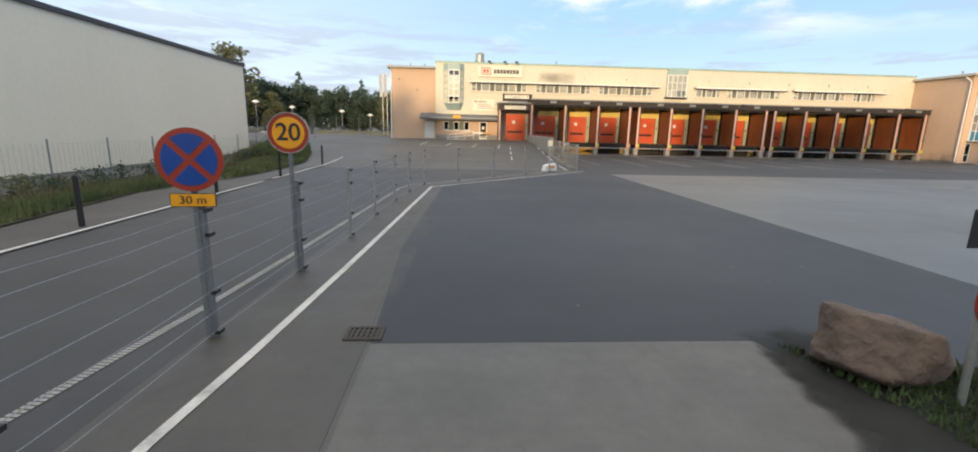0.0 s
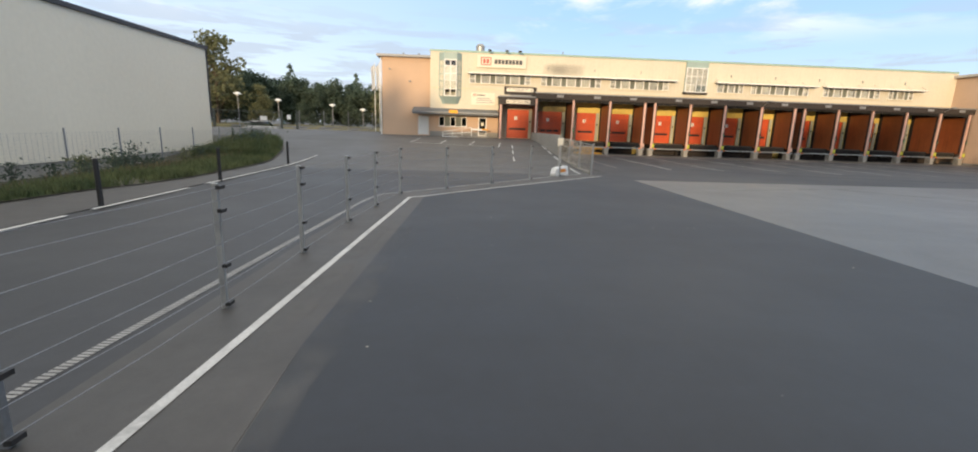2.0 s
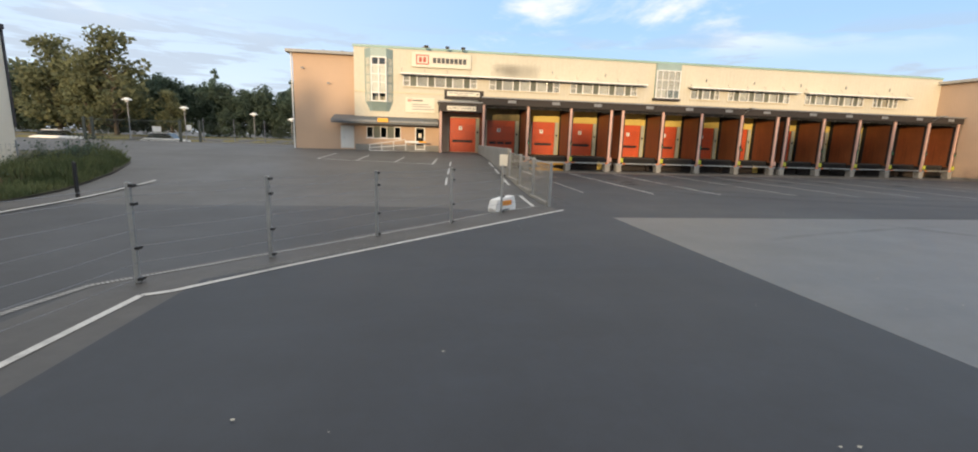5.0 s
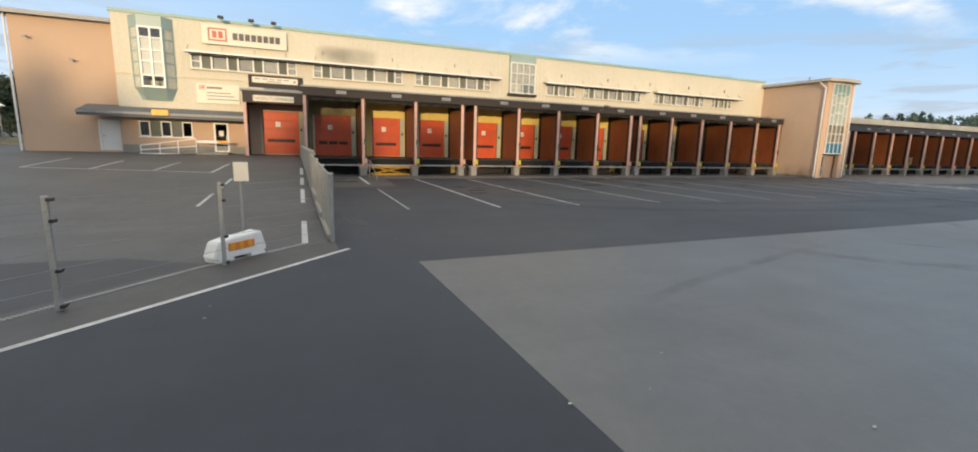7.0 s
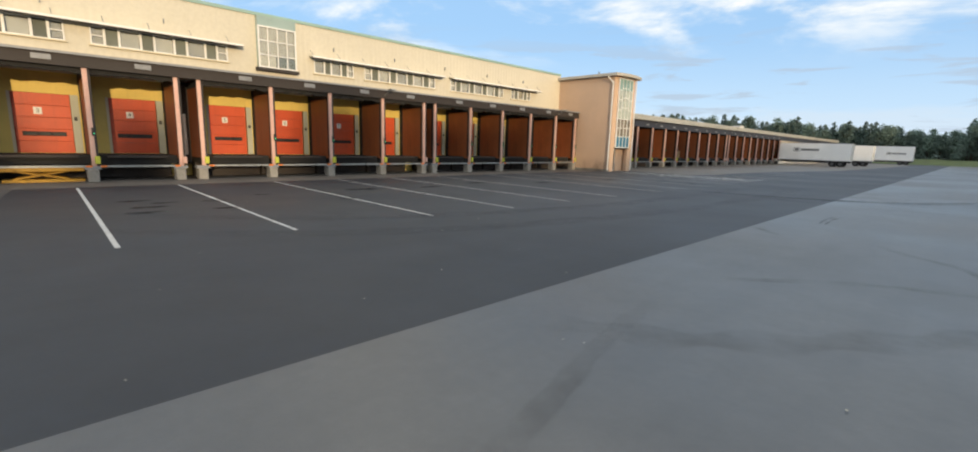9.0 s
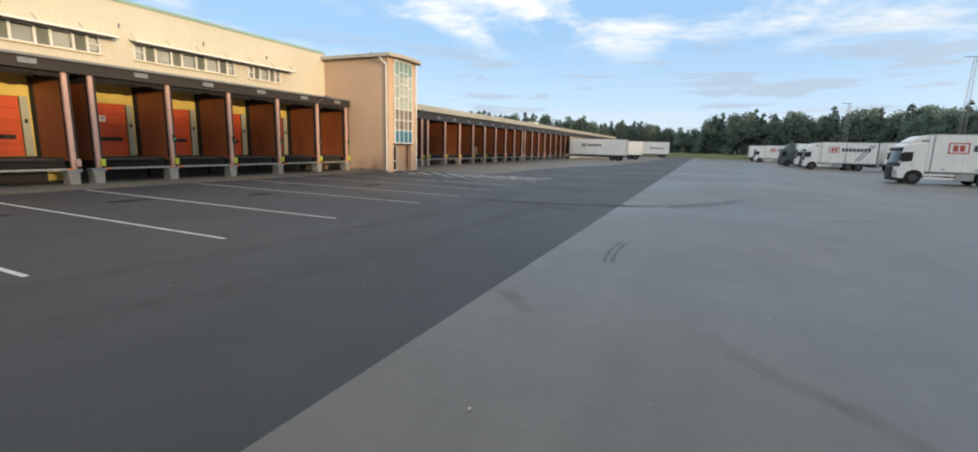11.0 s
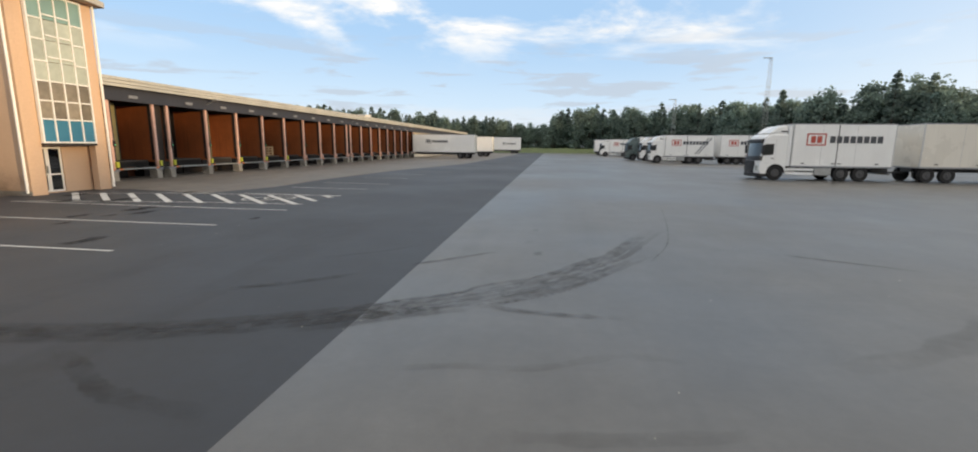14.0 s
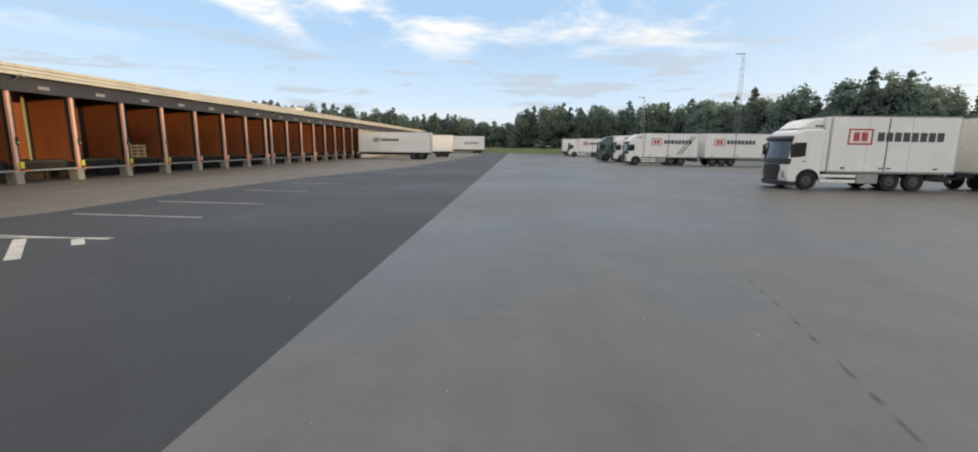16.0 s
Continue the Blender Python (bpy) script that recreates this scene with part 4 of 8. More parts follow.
def main_walls():
    holes = [(a, b, WZ0, WZ1) for a, b, _ in WINDOW_ROWS]
    holes += [(2.45, 3.8, 4.35, 7.55), (23.75, 25.6, 5.55, 7.75)]
    house = thing("wall_main", "cream ribbed metal upper wall of a logistics building", "wall", (0, 0, 0), kind="structure")
    part("cladding", holed_wall(1.42, 49.3, 4.85, 8.12, WY, WY + 0.25, holes), M_CREAM, house)
    low = [(2.2, 4.62, 1.95, 2.76), (5.62, 6.36, 1.17, 2.80), (8.1, 10.05, 1.12, 3.56)]
    part("lower_wall", holed_wall(1.42, 10.35, 0.0, 4.85, WY + 0.004, WY + 0.25, low), M_PEACH, house, "peach rendered lower wall")
    part("upper_left_panel", boxes((1.42, 7.35, WY - 0.03, WY, 3.45, 4.85)), M_CREAM, house)
    doors = [(a, a + w, 1.06, 3.5) for a, w in DOCKS]
    part("dock_wall", holed_wall(13.45, 49.26, 0.0, 4.84, DY, DY + 0.25, doors[1:]), M_YELLOW, house, "yellow painted wall behind the docks")
    # back wall of the second dock, with its shade painted into the colour
    part("sooty_wall", holed_wall(10.35, 13.446, 0.0, 4.84, DY, DY + 0.25, doors[:1]), M_YELLOW_SHADED, house, "yellow dock wall with its shade painted in as dull olive")
    part("roof", boxes((1.5, 49.3, WY + 0.25, 75, 7.9, 8.05)), M_SLATE, house)
    part("roof_trim", boxes((1.36, 49.3, WY - 0.06, WY + 0.3, 8.12, 8.27)), M_TEAL_ROOF, house, "pale green roof edge")
    part("back_wall", boxes((1.42, 49.3, 75, 75.2, 0, 8.1), (1.42, 1.62, WY + 0.26, 75, 0, 8.1)), M_CREAM, house)
    part("inner_wall", boxes((1.7, 49.2, 50.2, 50.3, 0, 7.9), (1.7, 49.2, WY + 0.26, 50.2, 4.6, 4.7)), M_ROOM, house)
    part("seam", boxes((1.42, 49.3, WY - 0.05, WY - 0.004, 5.12, 5.20)), M_CREAM_FLAT, house)
    for k in range(9):
        x = 11.5 + 4.1 * k
        part("roof_bracket", boxes((x, x + 0.03, WY - 0.10, WY, 6.95, 7.15)), M_STEEL_DULL, house)


def pane_frame(bm, x0, x1, z0, z1, y, t=0.06, d=0.07):
    """The four bars of a frame."""
    for b in ((x0, x1, z0, z0 + t), (x0, x1, z1 - t, z1), (x0, x0 + t, z0 + t, z1 - t), (x1 - t, x1, z0 + t, z1 - t)):
        box(bm, b[0], b[1], y - d, y, b[2], b[3])
    return bm


def window_row(n, x0, x1, pattern):
    row = thing(f"window_{n}", "row of white framed windows with pale panels between", "window", (0, 0, 0), kind="structure")
    weight = {"c": 0.62, "p": 0.62, "W": 1.0}
    unit = (x1 - x0) / sum(weight[c] for c in pattern)
    x = x0
    for c in pattern:
        w = weight[c] * unit
        if c == "p":
            part("window_frame", pane_frame(bmesh.new(), x, x + w, WZ0, WZ1, WY + 0.05, 0.035, 0.09), M_WHITE, row)
            part("infill_panel", boxes((x + 0.036, x + w - 0.036, WY + 0.02, WY + 0.10, WZ0 + 0.036, WZ1 - 0.036)), M_INFILL, row)
        else:
            f = pane_frame(bmesh.new(), x, x + w, WZ0, WZ1, WY + 0.05, 0.055, 0.10)
            if c == "c":
                box(f, x + 0.055, x + w - 0.055, WY - 0.03, WY + 0.04, (WZ0 + WZ1) / 2 - 0.025, (WZ0 + WZ1) / 2 + 0.025)
            part("window_frame", f, M_WHITE, row)
            g = part("pane", boxes((x + 0.05, x + w - 0.05, WY + 0.02, WY + 0.035, WZ0 + 0.05, WZ1 - 0.05)), M_GLASS, row)
            g.visible_shadow = False
            k = (n * 7 + int(x * 3)) % 3
            part("blind", boxes((x + 0.06, x + w - 0.06, WY + 0.12, WY + 0.14, WZ0 + (0.05, 0.12, 0.05)[k], WZ1 - 0.05)), M_BLIND, row)
        x += w
    part("window_sill", boxes((x0 - 0.05, x1 + 0.05, WY - 0.12, WY, WZ0 - 0.05, WZ0)), M_CREAM_FLAT, row)


def awning(x0, x1):
    a = thing("window_awning", "thin grey metal awning over a window row", "awning", (x0, WY, 6.42), group="window awnings")
    n = x1 - x0
    bm = bmesh.new()
    prism(bm, [(0, 0.14), (-0.55, 0.02), (-0.55, -0.03), (0, 0.06)], "x", 0, n)
    part("sheet", bm, M_EAVE, a)
    part("front_edge", boxes((0, n, -0.58, -0.55, -0.03, 0.065)), M_WHITE, a, "pale rolled front edge")
    part("under_rail", boxes((0, n, -0.548, -0.50, -0.07, -0.031)), M_DARK, a)
    for k in range(int(n / 1.6) + 1):
        x = min(n - 0.04, 0.1 + 1.6 * k)
        part("bracket", tube(bmesh.new(), (x, 0, 0.42), (x, -0.5, 0.03), 0.012, n=5), M_STEEL_DULL, a)


def bay_one():
    b = thing("window_8", "teal bay window with tall white framed centre lights", "window", (0, 0, 0), kind="structure")
    x0, x1, z0, z1, d = 2.15, 4.10, 4.45, 8.0, 0.55
    cx0, cx1 = 2.62, 3.68
    bm = bmesh.new()
    for za, zb, sx in ((7.45, z1, 1.0),):
        prism(bm, [(x0, WY), (cx0, WY - d), (cx1, WY - d), (x1, WY)], "z", za, zb)
    part("head_panel", bm, M_TEAL_PALE, b)
    bm = bmesh.new()
    top = [bm.verts.new(v) for v in ((x0, WY, z0), (cx0, WY - d, z0), (cx1, WY - d, z0), (x1, WY, z0))]
    low = [bm.verts.new(v) for v in ((x0 + 0.25, WY, 3.83), (cx0 + 0.08, WY - 0.12, 3.83), (cx1 - 0.08, WY - 0.12, 3.83), (x1 - 0.25, WY, 3.83))]
    for k in range(4):
        bm.faces.new((top[k], top[(k + 1) % 4], low[(k + 1) % 4], low[k]))
    bm.faces.new(low)
    bm.faces.new(top)
    bmesh.ops.recalc_face_normals(bm, faces=bm.faces[:])
    part("sloping_base", bm, M_TEAL_PALE, b)
    f = pane_frame(bmesh.new(), cx0, cx1, z0, 7.45, WY - d + 0.04, 0.08, 0.08)
    mid = (cx0 + cx1) / 2
    box(f, mid - 0.04, mid + 0.04, WY - d - 0.04, WY - d + 0.04, z0 + 0.08, 7.37)
    zs = [z0 + 0.08, 5.05, 5.75, 6.30, 6.92, 7.37]
    for z in zs[1:-1]:
        box(f, cx0 + 0.08, mid - 0.04, WY - d - 0.035, WY - d + 0.035, z - 0.03, z + 0.03)
        box(f, mid + 0.04, cx1 - 0.08, WY - d - 0.035, WY - d + 0.035, z - 0.03, z + 0.03)
    part("window_frame", f, M_WHITE, b)
    for za, zb in zip(zs, zs[1:]):
        for xa, xb in ((cx0 + 0.07, mid - 0.03), (mid + 0.03, cx1 - 0.07)):
            part("pane", boxes((xa, xb, WY - d, WY - d + 0.015, za, zb)), M_GLASS, b).visible_shadow = False
    part("blind", boxes((cx0 + 0.1, cx1 - 0.1, WY - d + 0.05, WY - d + 0.07, 5.08, 6.9)), M_BLIND_WHITE, b)
    for s, xa, xb in ((0, x0, cx0), (1, x1, cx1)):
        way = Vector((xb - xa, -d, 0))
        for za, zb in zip([z0, 5.05, 5.75, 6.30, 6.92], [5.05, 5.75, 6.30, 6.92, 7.45]):
            bm = bmesh.new()
            for u0, u1, h0, h1, m_in in ((0.0, 0.14, za, zb, 0), (0.86, 1.0, za, zb, 0), (0.14, 0.86, zb - 0.07, zb, 0)):
                p, q = Vector((xa, WY, 0)) + way * u0, Vector((xa, WY, 0)) + way * u1
                prism(bm, [(p.x, p.y), (q.x, q.y), (q.x, q.y + 0.05), (p.x, p.y + 0.05)], "z", h0, h1)
            part("side_frame", bm, M_TEAL_PALE, b)
            bm = bmesh.new()
            p, q = Vector((xa, WY, 0)) + way * 0.14, Vector((xa, WY, 0)) + way * 0.86
            prism(bm, [(p.x, p.y + 0.012), (q.x, q.y + 0.012), (q.x, q.y + 0.025), (p.x, p.y + 0.025)], "z", za, zb - 0.07)
            part("side_pane", bm, M_GLASS, b).visible_shadow = False
            bm = bmesh.new()
            prism(bm, [(p.x, p.y + 0.05), (q.x, q.y + 0.05), (q.x, q.y + 0.06), (p.x, p.y + 0.06)], "z", za, zb - 0.07)
            part("side_blind", bm, M_BLIND_WHITE, b)


def bay_two():
    b = thing("window_9", "tall white gridded window with a teal head and dark sill", "window", (0, 0, 0), kind="structure")
    x0, x1, y = 23.70, 25.65, WY - 0.28
    part("head_panel", boxes((x0, x1, y, WY, 7.62, 8.1)), M_TEAL_PALE, b)
    part("side_panel", boxes((x0, x0 + 0.06, y + 0.06, WY, 5.55, 7.62), (x1 - 0.06, x1, y + 0.06, WY, 5.55, 7.62)), M_TEAL_PALE, b)
    part("window_sill", boxes((x0 - 0.1, x1 + 0.1, y - 0.08, WY, 5.40, 5.55)), M_DARK, b)
    f = pane_frame(bmesh.new(), x0, x1, 5.55, 7.62, y + 0.05, 0.07, 0.07)
    xs = [x0 + (x1 - x0) * k / 4 for k in range(5)]
    zs = [5.55, 6.20, 6.90, 7.62]
    for x in xs[1:-1]:
        box(f, x - 0.025, x + 0.025, y - 0.015, y + 0.045, 5.62, 7.55)
    for z in zs[1:-1]:
        for a, c in zip(xs, xs[1:]):
            box(f, a + 0.07, c - 0.026, y - 0.01, y + 0.04, z - 0.025, z + 0.025)
    part("window_frame", f, M_WHITE, b)
    for a, c in zip(xs, xs[1:]):
        for za, zb in zip(zs, zs[1:]):
            part("pane", boxes((a + 0.03, c - 0.03, y + 0.01, y + 0.022, za + 0.03, zb - 0.03)), M_GLASS, b).visible_shadow = False
    part("blind", boxes((x0 + 0.07, x1 - 0.07, y + 0.10, y + 0.12, 6.25, 7.55)), M_BLIND, b)
    part("blind", boxes((x0 + 0.07, x0 + 0.9, y + 0.10, y + 0.12, 5.6, 6.2)), M_BLIND, b)
    part("back_board", boxes((x0 + 0.95, x1 - 0.07, y + 0.14, y + 0.16, 5.6, 6.2)), M_INFILL, b)


def word_bars(parent, x, z, h, n, y, w=None, pitch=None):
    """Plain upright bars in place of letters: left edge x, foot z, letter height h."""
    w = w or h * 0.62
    pitch = pitch or w * 1.35
    for k in range(n):
        part("word_bar", boxes((x + k * pitch, x + k * pitch + w, y, y + 0.012, z, z + h)), M_LOGO_GREY, parent)


def logo(parent, x, z, h, y, bars=8):
    """A red frame with two plain blocks in it, and dark bars in place of the word."""
    w, t = h * 1.35, h * 0.11
    bm = boxes((x, x + w, y, y + 0.012, z, z + t), (x, x + w, y, y + 0.012, z + h - t, z + h), (x, x + t, y, y + 0.012, z + t, z + h - t), (x + w - t, x + w, y, y + 0.012, z + t, z + h - t))
    box(bm, x + 0.22 * w, x + 0.45 * w, y, y + 0.012, z + 0.24 * h, z + 0.76 * h)
    box(bm, x + 0.55 * w, x + 0.78 * w, y, y + 0.012, z + 0.24 * h, z + 0.76 * h)
    part("logo_mark", bm, M_LOGO_RED, parent, "red framed logo shape")
    word_bars(parent, x + w + 0.42 * h, z + 0.20 * h, h * 0.54, bars, y, h * 0.36, h * 0.46)


def facade_signs():
    s = thing("company_sign", "large cream sign board with a red logo and dark bars", "sign", (0, 0, 0))
    part("board", soft_box(5.40, 9.58, WY - 0.20, WY - 0.08, 6.95, 7.95, 0.015), M_SIGNBOARD, s)
    logo(s, 5.70, 7.12, 0.66, WY - 0.215, 8)
    for x in (5.9, 7.5, 9.1):
        part("bracket", boxes((x, x + 0.06, WY - 0.08, WY, 7.1, 7.8)), M_STEEL_DULL, s)
    for x in (6.4, 7.85, 8.95):
        lamp = thing("sign_lamp", "small dark floodlight on an arm over the sign", "lamp", (x, WY, 8.15), group="sign floodlights")
        part("arm", tube(bmesh.new(), (0, -0.02, 0), (0, -0.65, 0.12), 0.02, n=6), M_STEEL_DULL, lamp)
        part("head", soft_box(-0.14, 0.14, -0.85, -0.62, 0.02, 0.16, 0.03), M_BLACK, lamp)
    s = thing("notice_board", "pale notice board with rows of small grey bars", "sign", (0, 0, 0))
    part("board", soft_box(4.95, 7.02, WY - 0.10, WY - 0.032, 3.82, 4.86, 0.01), M_SIGNBOARD, s)
    logo(s, 5.10, 4.56, 0.20, WY - 0.112, 8)
    for z, n in ((4.36, 6), (4.20, 7), (4.02, 8)):
        part("text_bar", boxes((5.45, 5.45 + 0.19 * n, WY - 0.112, WY - 0.10, z, z + 0.055)), M_STEEL_DULL, s)
    for z, x in ((6.55, -2.0), (5.6, -0.3)):
        c = thing("wall_camera", "small wall lamp on the peach wing", "lamp", (x, 47.2, z), group="wing wall lamps")
        part("arm", tube(bmesh.new(), (0, 0, 0), (0.0, -0.25, 0), 0.02, n=6), M_STEEL_DULL, c)
        part("head", soft_box(-0.12, 0.06, -0.32, -0.2, -0.05, 0.05, 0.02), M_STEEL_DULL, c)


def wing():
    w = thing("wall_wing", "peach rendered windowless side wing with a flat roof", "wall", (0, 0, 0), kind="structure")
    part("front_wall", holed_wall(-2.70, 1.42, 0.5, 7.62, 47.2, 47.45, [(0.42, 1.25, 1.17, 2.75)]), M_PEACH, w)
    part("side_wall", boxes((-2.70, -2.45, 47.45, 60, 0.5, 7.62)), M_PEACH, w)
    part("back_wall", boxes((-2.70, 1.42, 60, 60.2, 0.5, 7.62)), M_PEACH, w)
    part("roof", boxes((-3.05, 1.5, 46.9, 60.3, 7.62, 7.72)), M_SLATE, w)
    part("roof_edge", boxes((-3.1, 1.42, 46.84, 46.9, 7.55, 7.74), (-3.1, -3.05, 46.9, 60.3, 7.55, 7.74)), M_STEEL_DULL, w)
    part("downpipe", tube(bmesh.new(), (-2.78, 47.12, 0.9), (-2.78, 47.12, 7.55), 0.05, n=8), M_WHITE, w)
    d = thing("door_1", "plain white steel side door in the peach wing", "door", (0.42, 47.2, 1.1), kind="structure")
    part("door_leaf", boxes((0.04, 0.79, 0.03, 0.08, 0.06, 1.60)), M_WHITE, d)
    f = boxes((-0.05, 0.04, -0.02, 0.1, 0.06, 1.66), (0.79, 0.88, -0.02, 0.1, 0.06, 1.66), (0.04, 0.79, -0.02, 0.1, 1.60, 1.66))
    part("door_frame", f, M_WHITE, d)
    part("door_handle", boxes((0.10, 0.22, -0.03, 0.03, 0.80, 0.83)), M_STEEL, d)


def office():
    p = thing("porch_roof", "long slate grey porch roof along the office", "canopy", (0, 0, 0), kind="structure")
    bm = bmesh.new()
    prism(bm, [(47.2, 3.52), (45.62, 3.16), (45.62, 3.02), (47.2, 3.10)], "x", 0.0, 1.40)
    part("roof_west", bm, M_SLATE, p)
    bm = bmesh.new()
    prism(bm, [(WY - 0.04, 3.44), (45.62, 3.16), (45.62, 3.02), (WY - 0.04, 3.10)], "x", 1.41, 7.25)
    part("roof_east", bm, M_SLATE, p)
    part("gutter", boxes((-0.02, 7.27, 45.54, 45.615, 3.03, 3.13)), M_STEEL_DULL, p)
    part("fascia", boxes((0.0, 7.25, 45.64, 45.70, 2.90, 3.018)), M_SLATE, p)
    part("yellow_box_sign", soft_box(3.10, 3.82, 45.44, 45.53, 3.02, 3.30, 0.01), M_SIGN_YELLOW, p, "small yellow light box sign")
    w = thing("window_10", "row of dark office windows with white frames", "window", (0, 0, 0), kind="structure")
    for k in range(5):
        a = 2.2 + 0.484 * k
        if k in (1, 3):
            part("infill_panel", boxes((a + 0.004, a + 0.48, WY + 0.03, WY + 0.1, 1.95, 2.76)), M_INFILL, w)
            continue
        part("window_frame", pane_frame(bmesh.new(), a, a + 0.484, 1.95, 2.76, WY + 0.06, 0.05, 0.09), M_WHITE, w)
        part("pane", boxes((a + 0.05, a + 0.434, WY + 0.04, WY + 0.055, 2.0, 2.71)), M_GLASS_DARK, w).visible_shadow = False
    part("window_sill", boxes((2.15, 4.67, WY - 0.08, WY, 1.89, 1.95)), M_WHITE, w)
    d = thing("door_2", "white framed glazed office door with notices", "door", (5.62, WY, 1.05), kind="structure")
    part("door_frame", pane_frame(bmesh.new(), 0, 0.74, 0.12, 1.75, 0.08, 0.09, 0.11), M_WHITE, d)
    part("mid_rail", boxes((0.09, 0.65, -0.02, 0.06, 0.55, 0.68)), M_WHITE, d)
    part("pane", boxes((0.09, 0.65, 0.03, 0.045, 0.68, 1.66)), M_GLASS_DARK, d).visible_shadow = False
    part("lower_pane", boxes((0.09, 0.65, 0.03, 0.045, 0.21, 0.55)), M_GLASS_DARK, d).visible_shadow = False
    part("notice", boxes((0.25, 0.48, 0.018, 0.026, 1.0, 1.3)), M_SIGNBOARD, d)
    part("door_handle", boxes((0.60, 0.64, -0.07, -0.02, 0.75, 1.05)), M_STEEL, d)
    part("stone_band", boxes((1.42, 7.35, WY - 0.02, WY + 0.0, 0.7, 1.5)), M_PLINTH, wall_of("wall_main"))
    b = thing("arrow_sign", "white sign board with an orange end by the door", "sign", (4.95, 45.7, 1.05))
    part("board", boxes((0, 0.95, -0.02, 0.02, 0.62, 0.76)), M_WHITE, b)
    part("orange_end", boxes((0.96, 1.45, -0.02, 0.02, 0.64, 0.76)), M_SIGN_YELLOW, b)
    part("leg", tube(bmesh.new(), (0.1, 0, -0.05), (0.1, 0, 0.62), 0.02, n=6), M_STEEL, b)
    part("leg", tube(bmesh.new(), (1.3, 0, -0.05), (1.3, 0, 0.64), 0.02, n=6), M_STEEL, b)
    r = thing("access_ramp", "low concrete access ramp with a white handrail", "ramp", (2.55, 45.0, 1.0))
    bm = bmesh.new()
    prism(bm, [(0, -0.06), (0, 0.02), (2.45, 0.16), (3.9, 0.16), (3.9, -0.06)], "y", 0, 1.85)
    part("deck", bm, M_PLINTH, r)
    for k in range(4):
        part("post", tube(bmesh.new(), (0.05 + 0.8 * k, 0.03, 0.0), (0.05 + 0.8 * k, 0.03, 0.50 + 0.13 * k), 0.022, n=6), M_WHITE, r)
    for z in (0.28, 0.50):
        part("handrail", tube(bmesh.new(), (0.05, 0.03, z), (2.45, 0.03, z + 0.39 * (0.6 if z < 0.4 else 1)), 0.022, n=6), M_WHITE, r)
    part("kerb", boxes((0, 2.45, 0.0, 0.06, 0.0, 0.12)), M_WHITE, r)


def wall_of(name):
    return bpy.data.objects[name]


# west edge and width of each dock door
DOCKS = [(10.95, 2.15), (14.40, 1.8), (17.48, 1.75), (21.42, 1.75), (24.46, 1.75), (27.70, 1.75), (30.66, 1.75), (34.62, 1.75), (37.78, 1.75), (40.94, 1.75), (44.10, 1.75), (46.85, 1.75)]


def dock_door(n, x, z, w=2.0, h=2.44, y=DY):
    d = thing(f"dock_door_{n}", "red sectional dock door with a row of small dark windows", "door", (x, y, z), group="dock doors", kind="structure")
    hp = h / 5
    for k in range(5):
        part("door_panel", soft_box(0.01, w - 0.01, 0.06, 0.12, hp * k + 0.004, hp * (k + 1) - 0.004, 0.008, 1), M_RED, d)
    for k in range(3):
        a = 0.22 + k * (w - 0.95) / 2
        part("door_window", soft_box(a, a + 0.5, 0.045, 0.062, hp * 2 - 0.28, hp * 2 - 0.10, 0.02, 1), M_BLACK, d, "small dark door window")
    part("number_plate", boxes((w * 0.42 - 0.13, w * 0.42 + 0.13, 0.05, 0.062, hp * 3.25, hp * 3.25 + 0.28)), M_WHITE, d, "white plate with the door's number")
    t = part("number", lettering(str(n), 0.24), M_INK, d, f"black figure {n}")
    t.location = (w * 0.42, 0.044, hp * 3.25 + 0.14)
    part("jamb", boxes((-0.10, 0.0, -0.03, 0.06, 0, h)), M_CREAM_FLAT, d)
    part("jamb", boxes((w, w + 0.26, -0.05, 0.06, 0, h)), M_JAMB, d)
    part("control_box", soft_box(w + 0.07, w + 0.17, -0.10, -0.051, h * 0.56, h * 0.56 + 0.16, 0.01), M_BLACK, d)


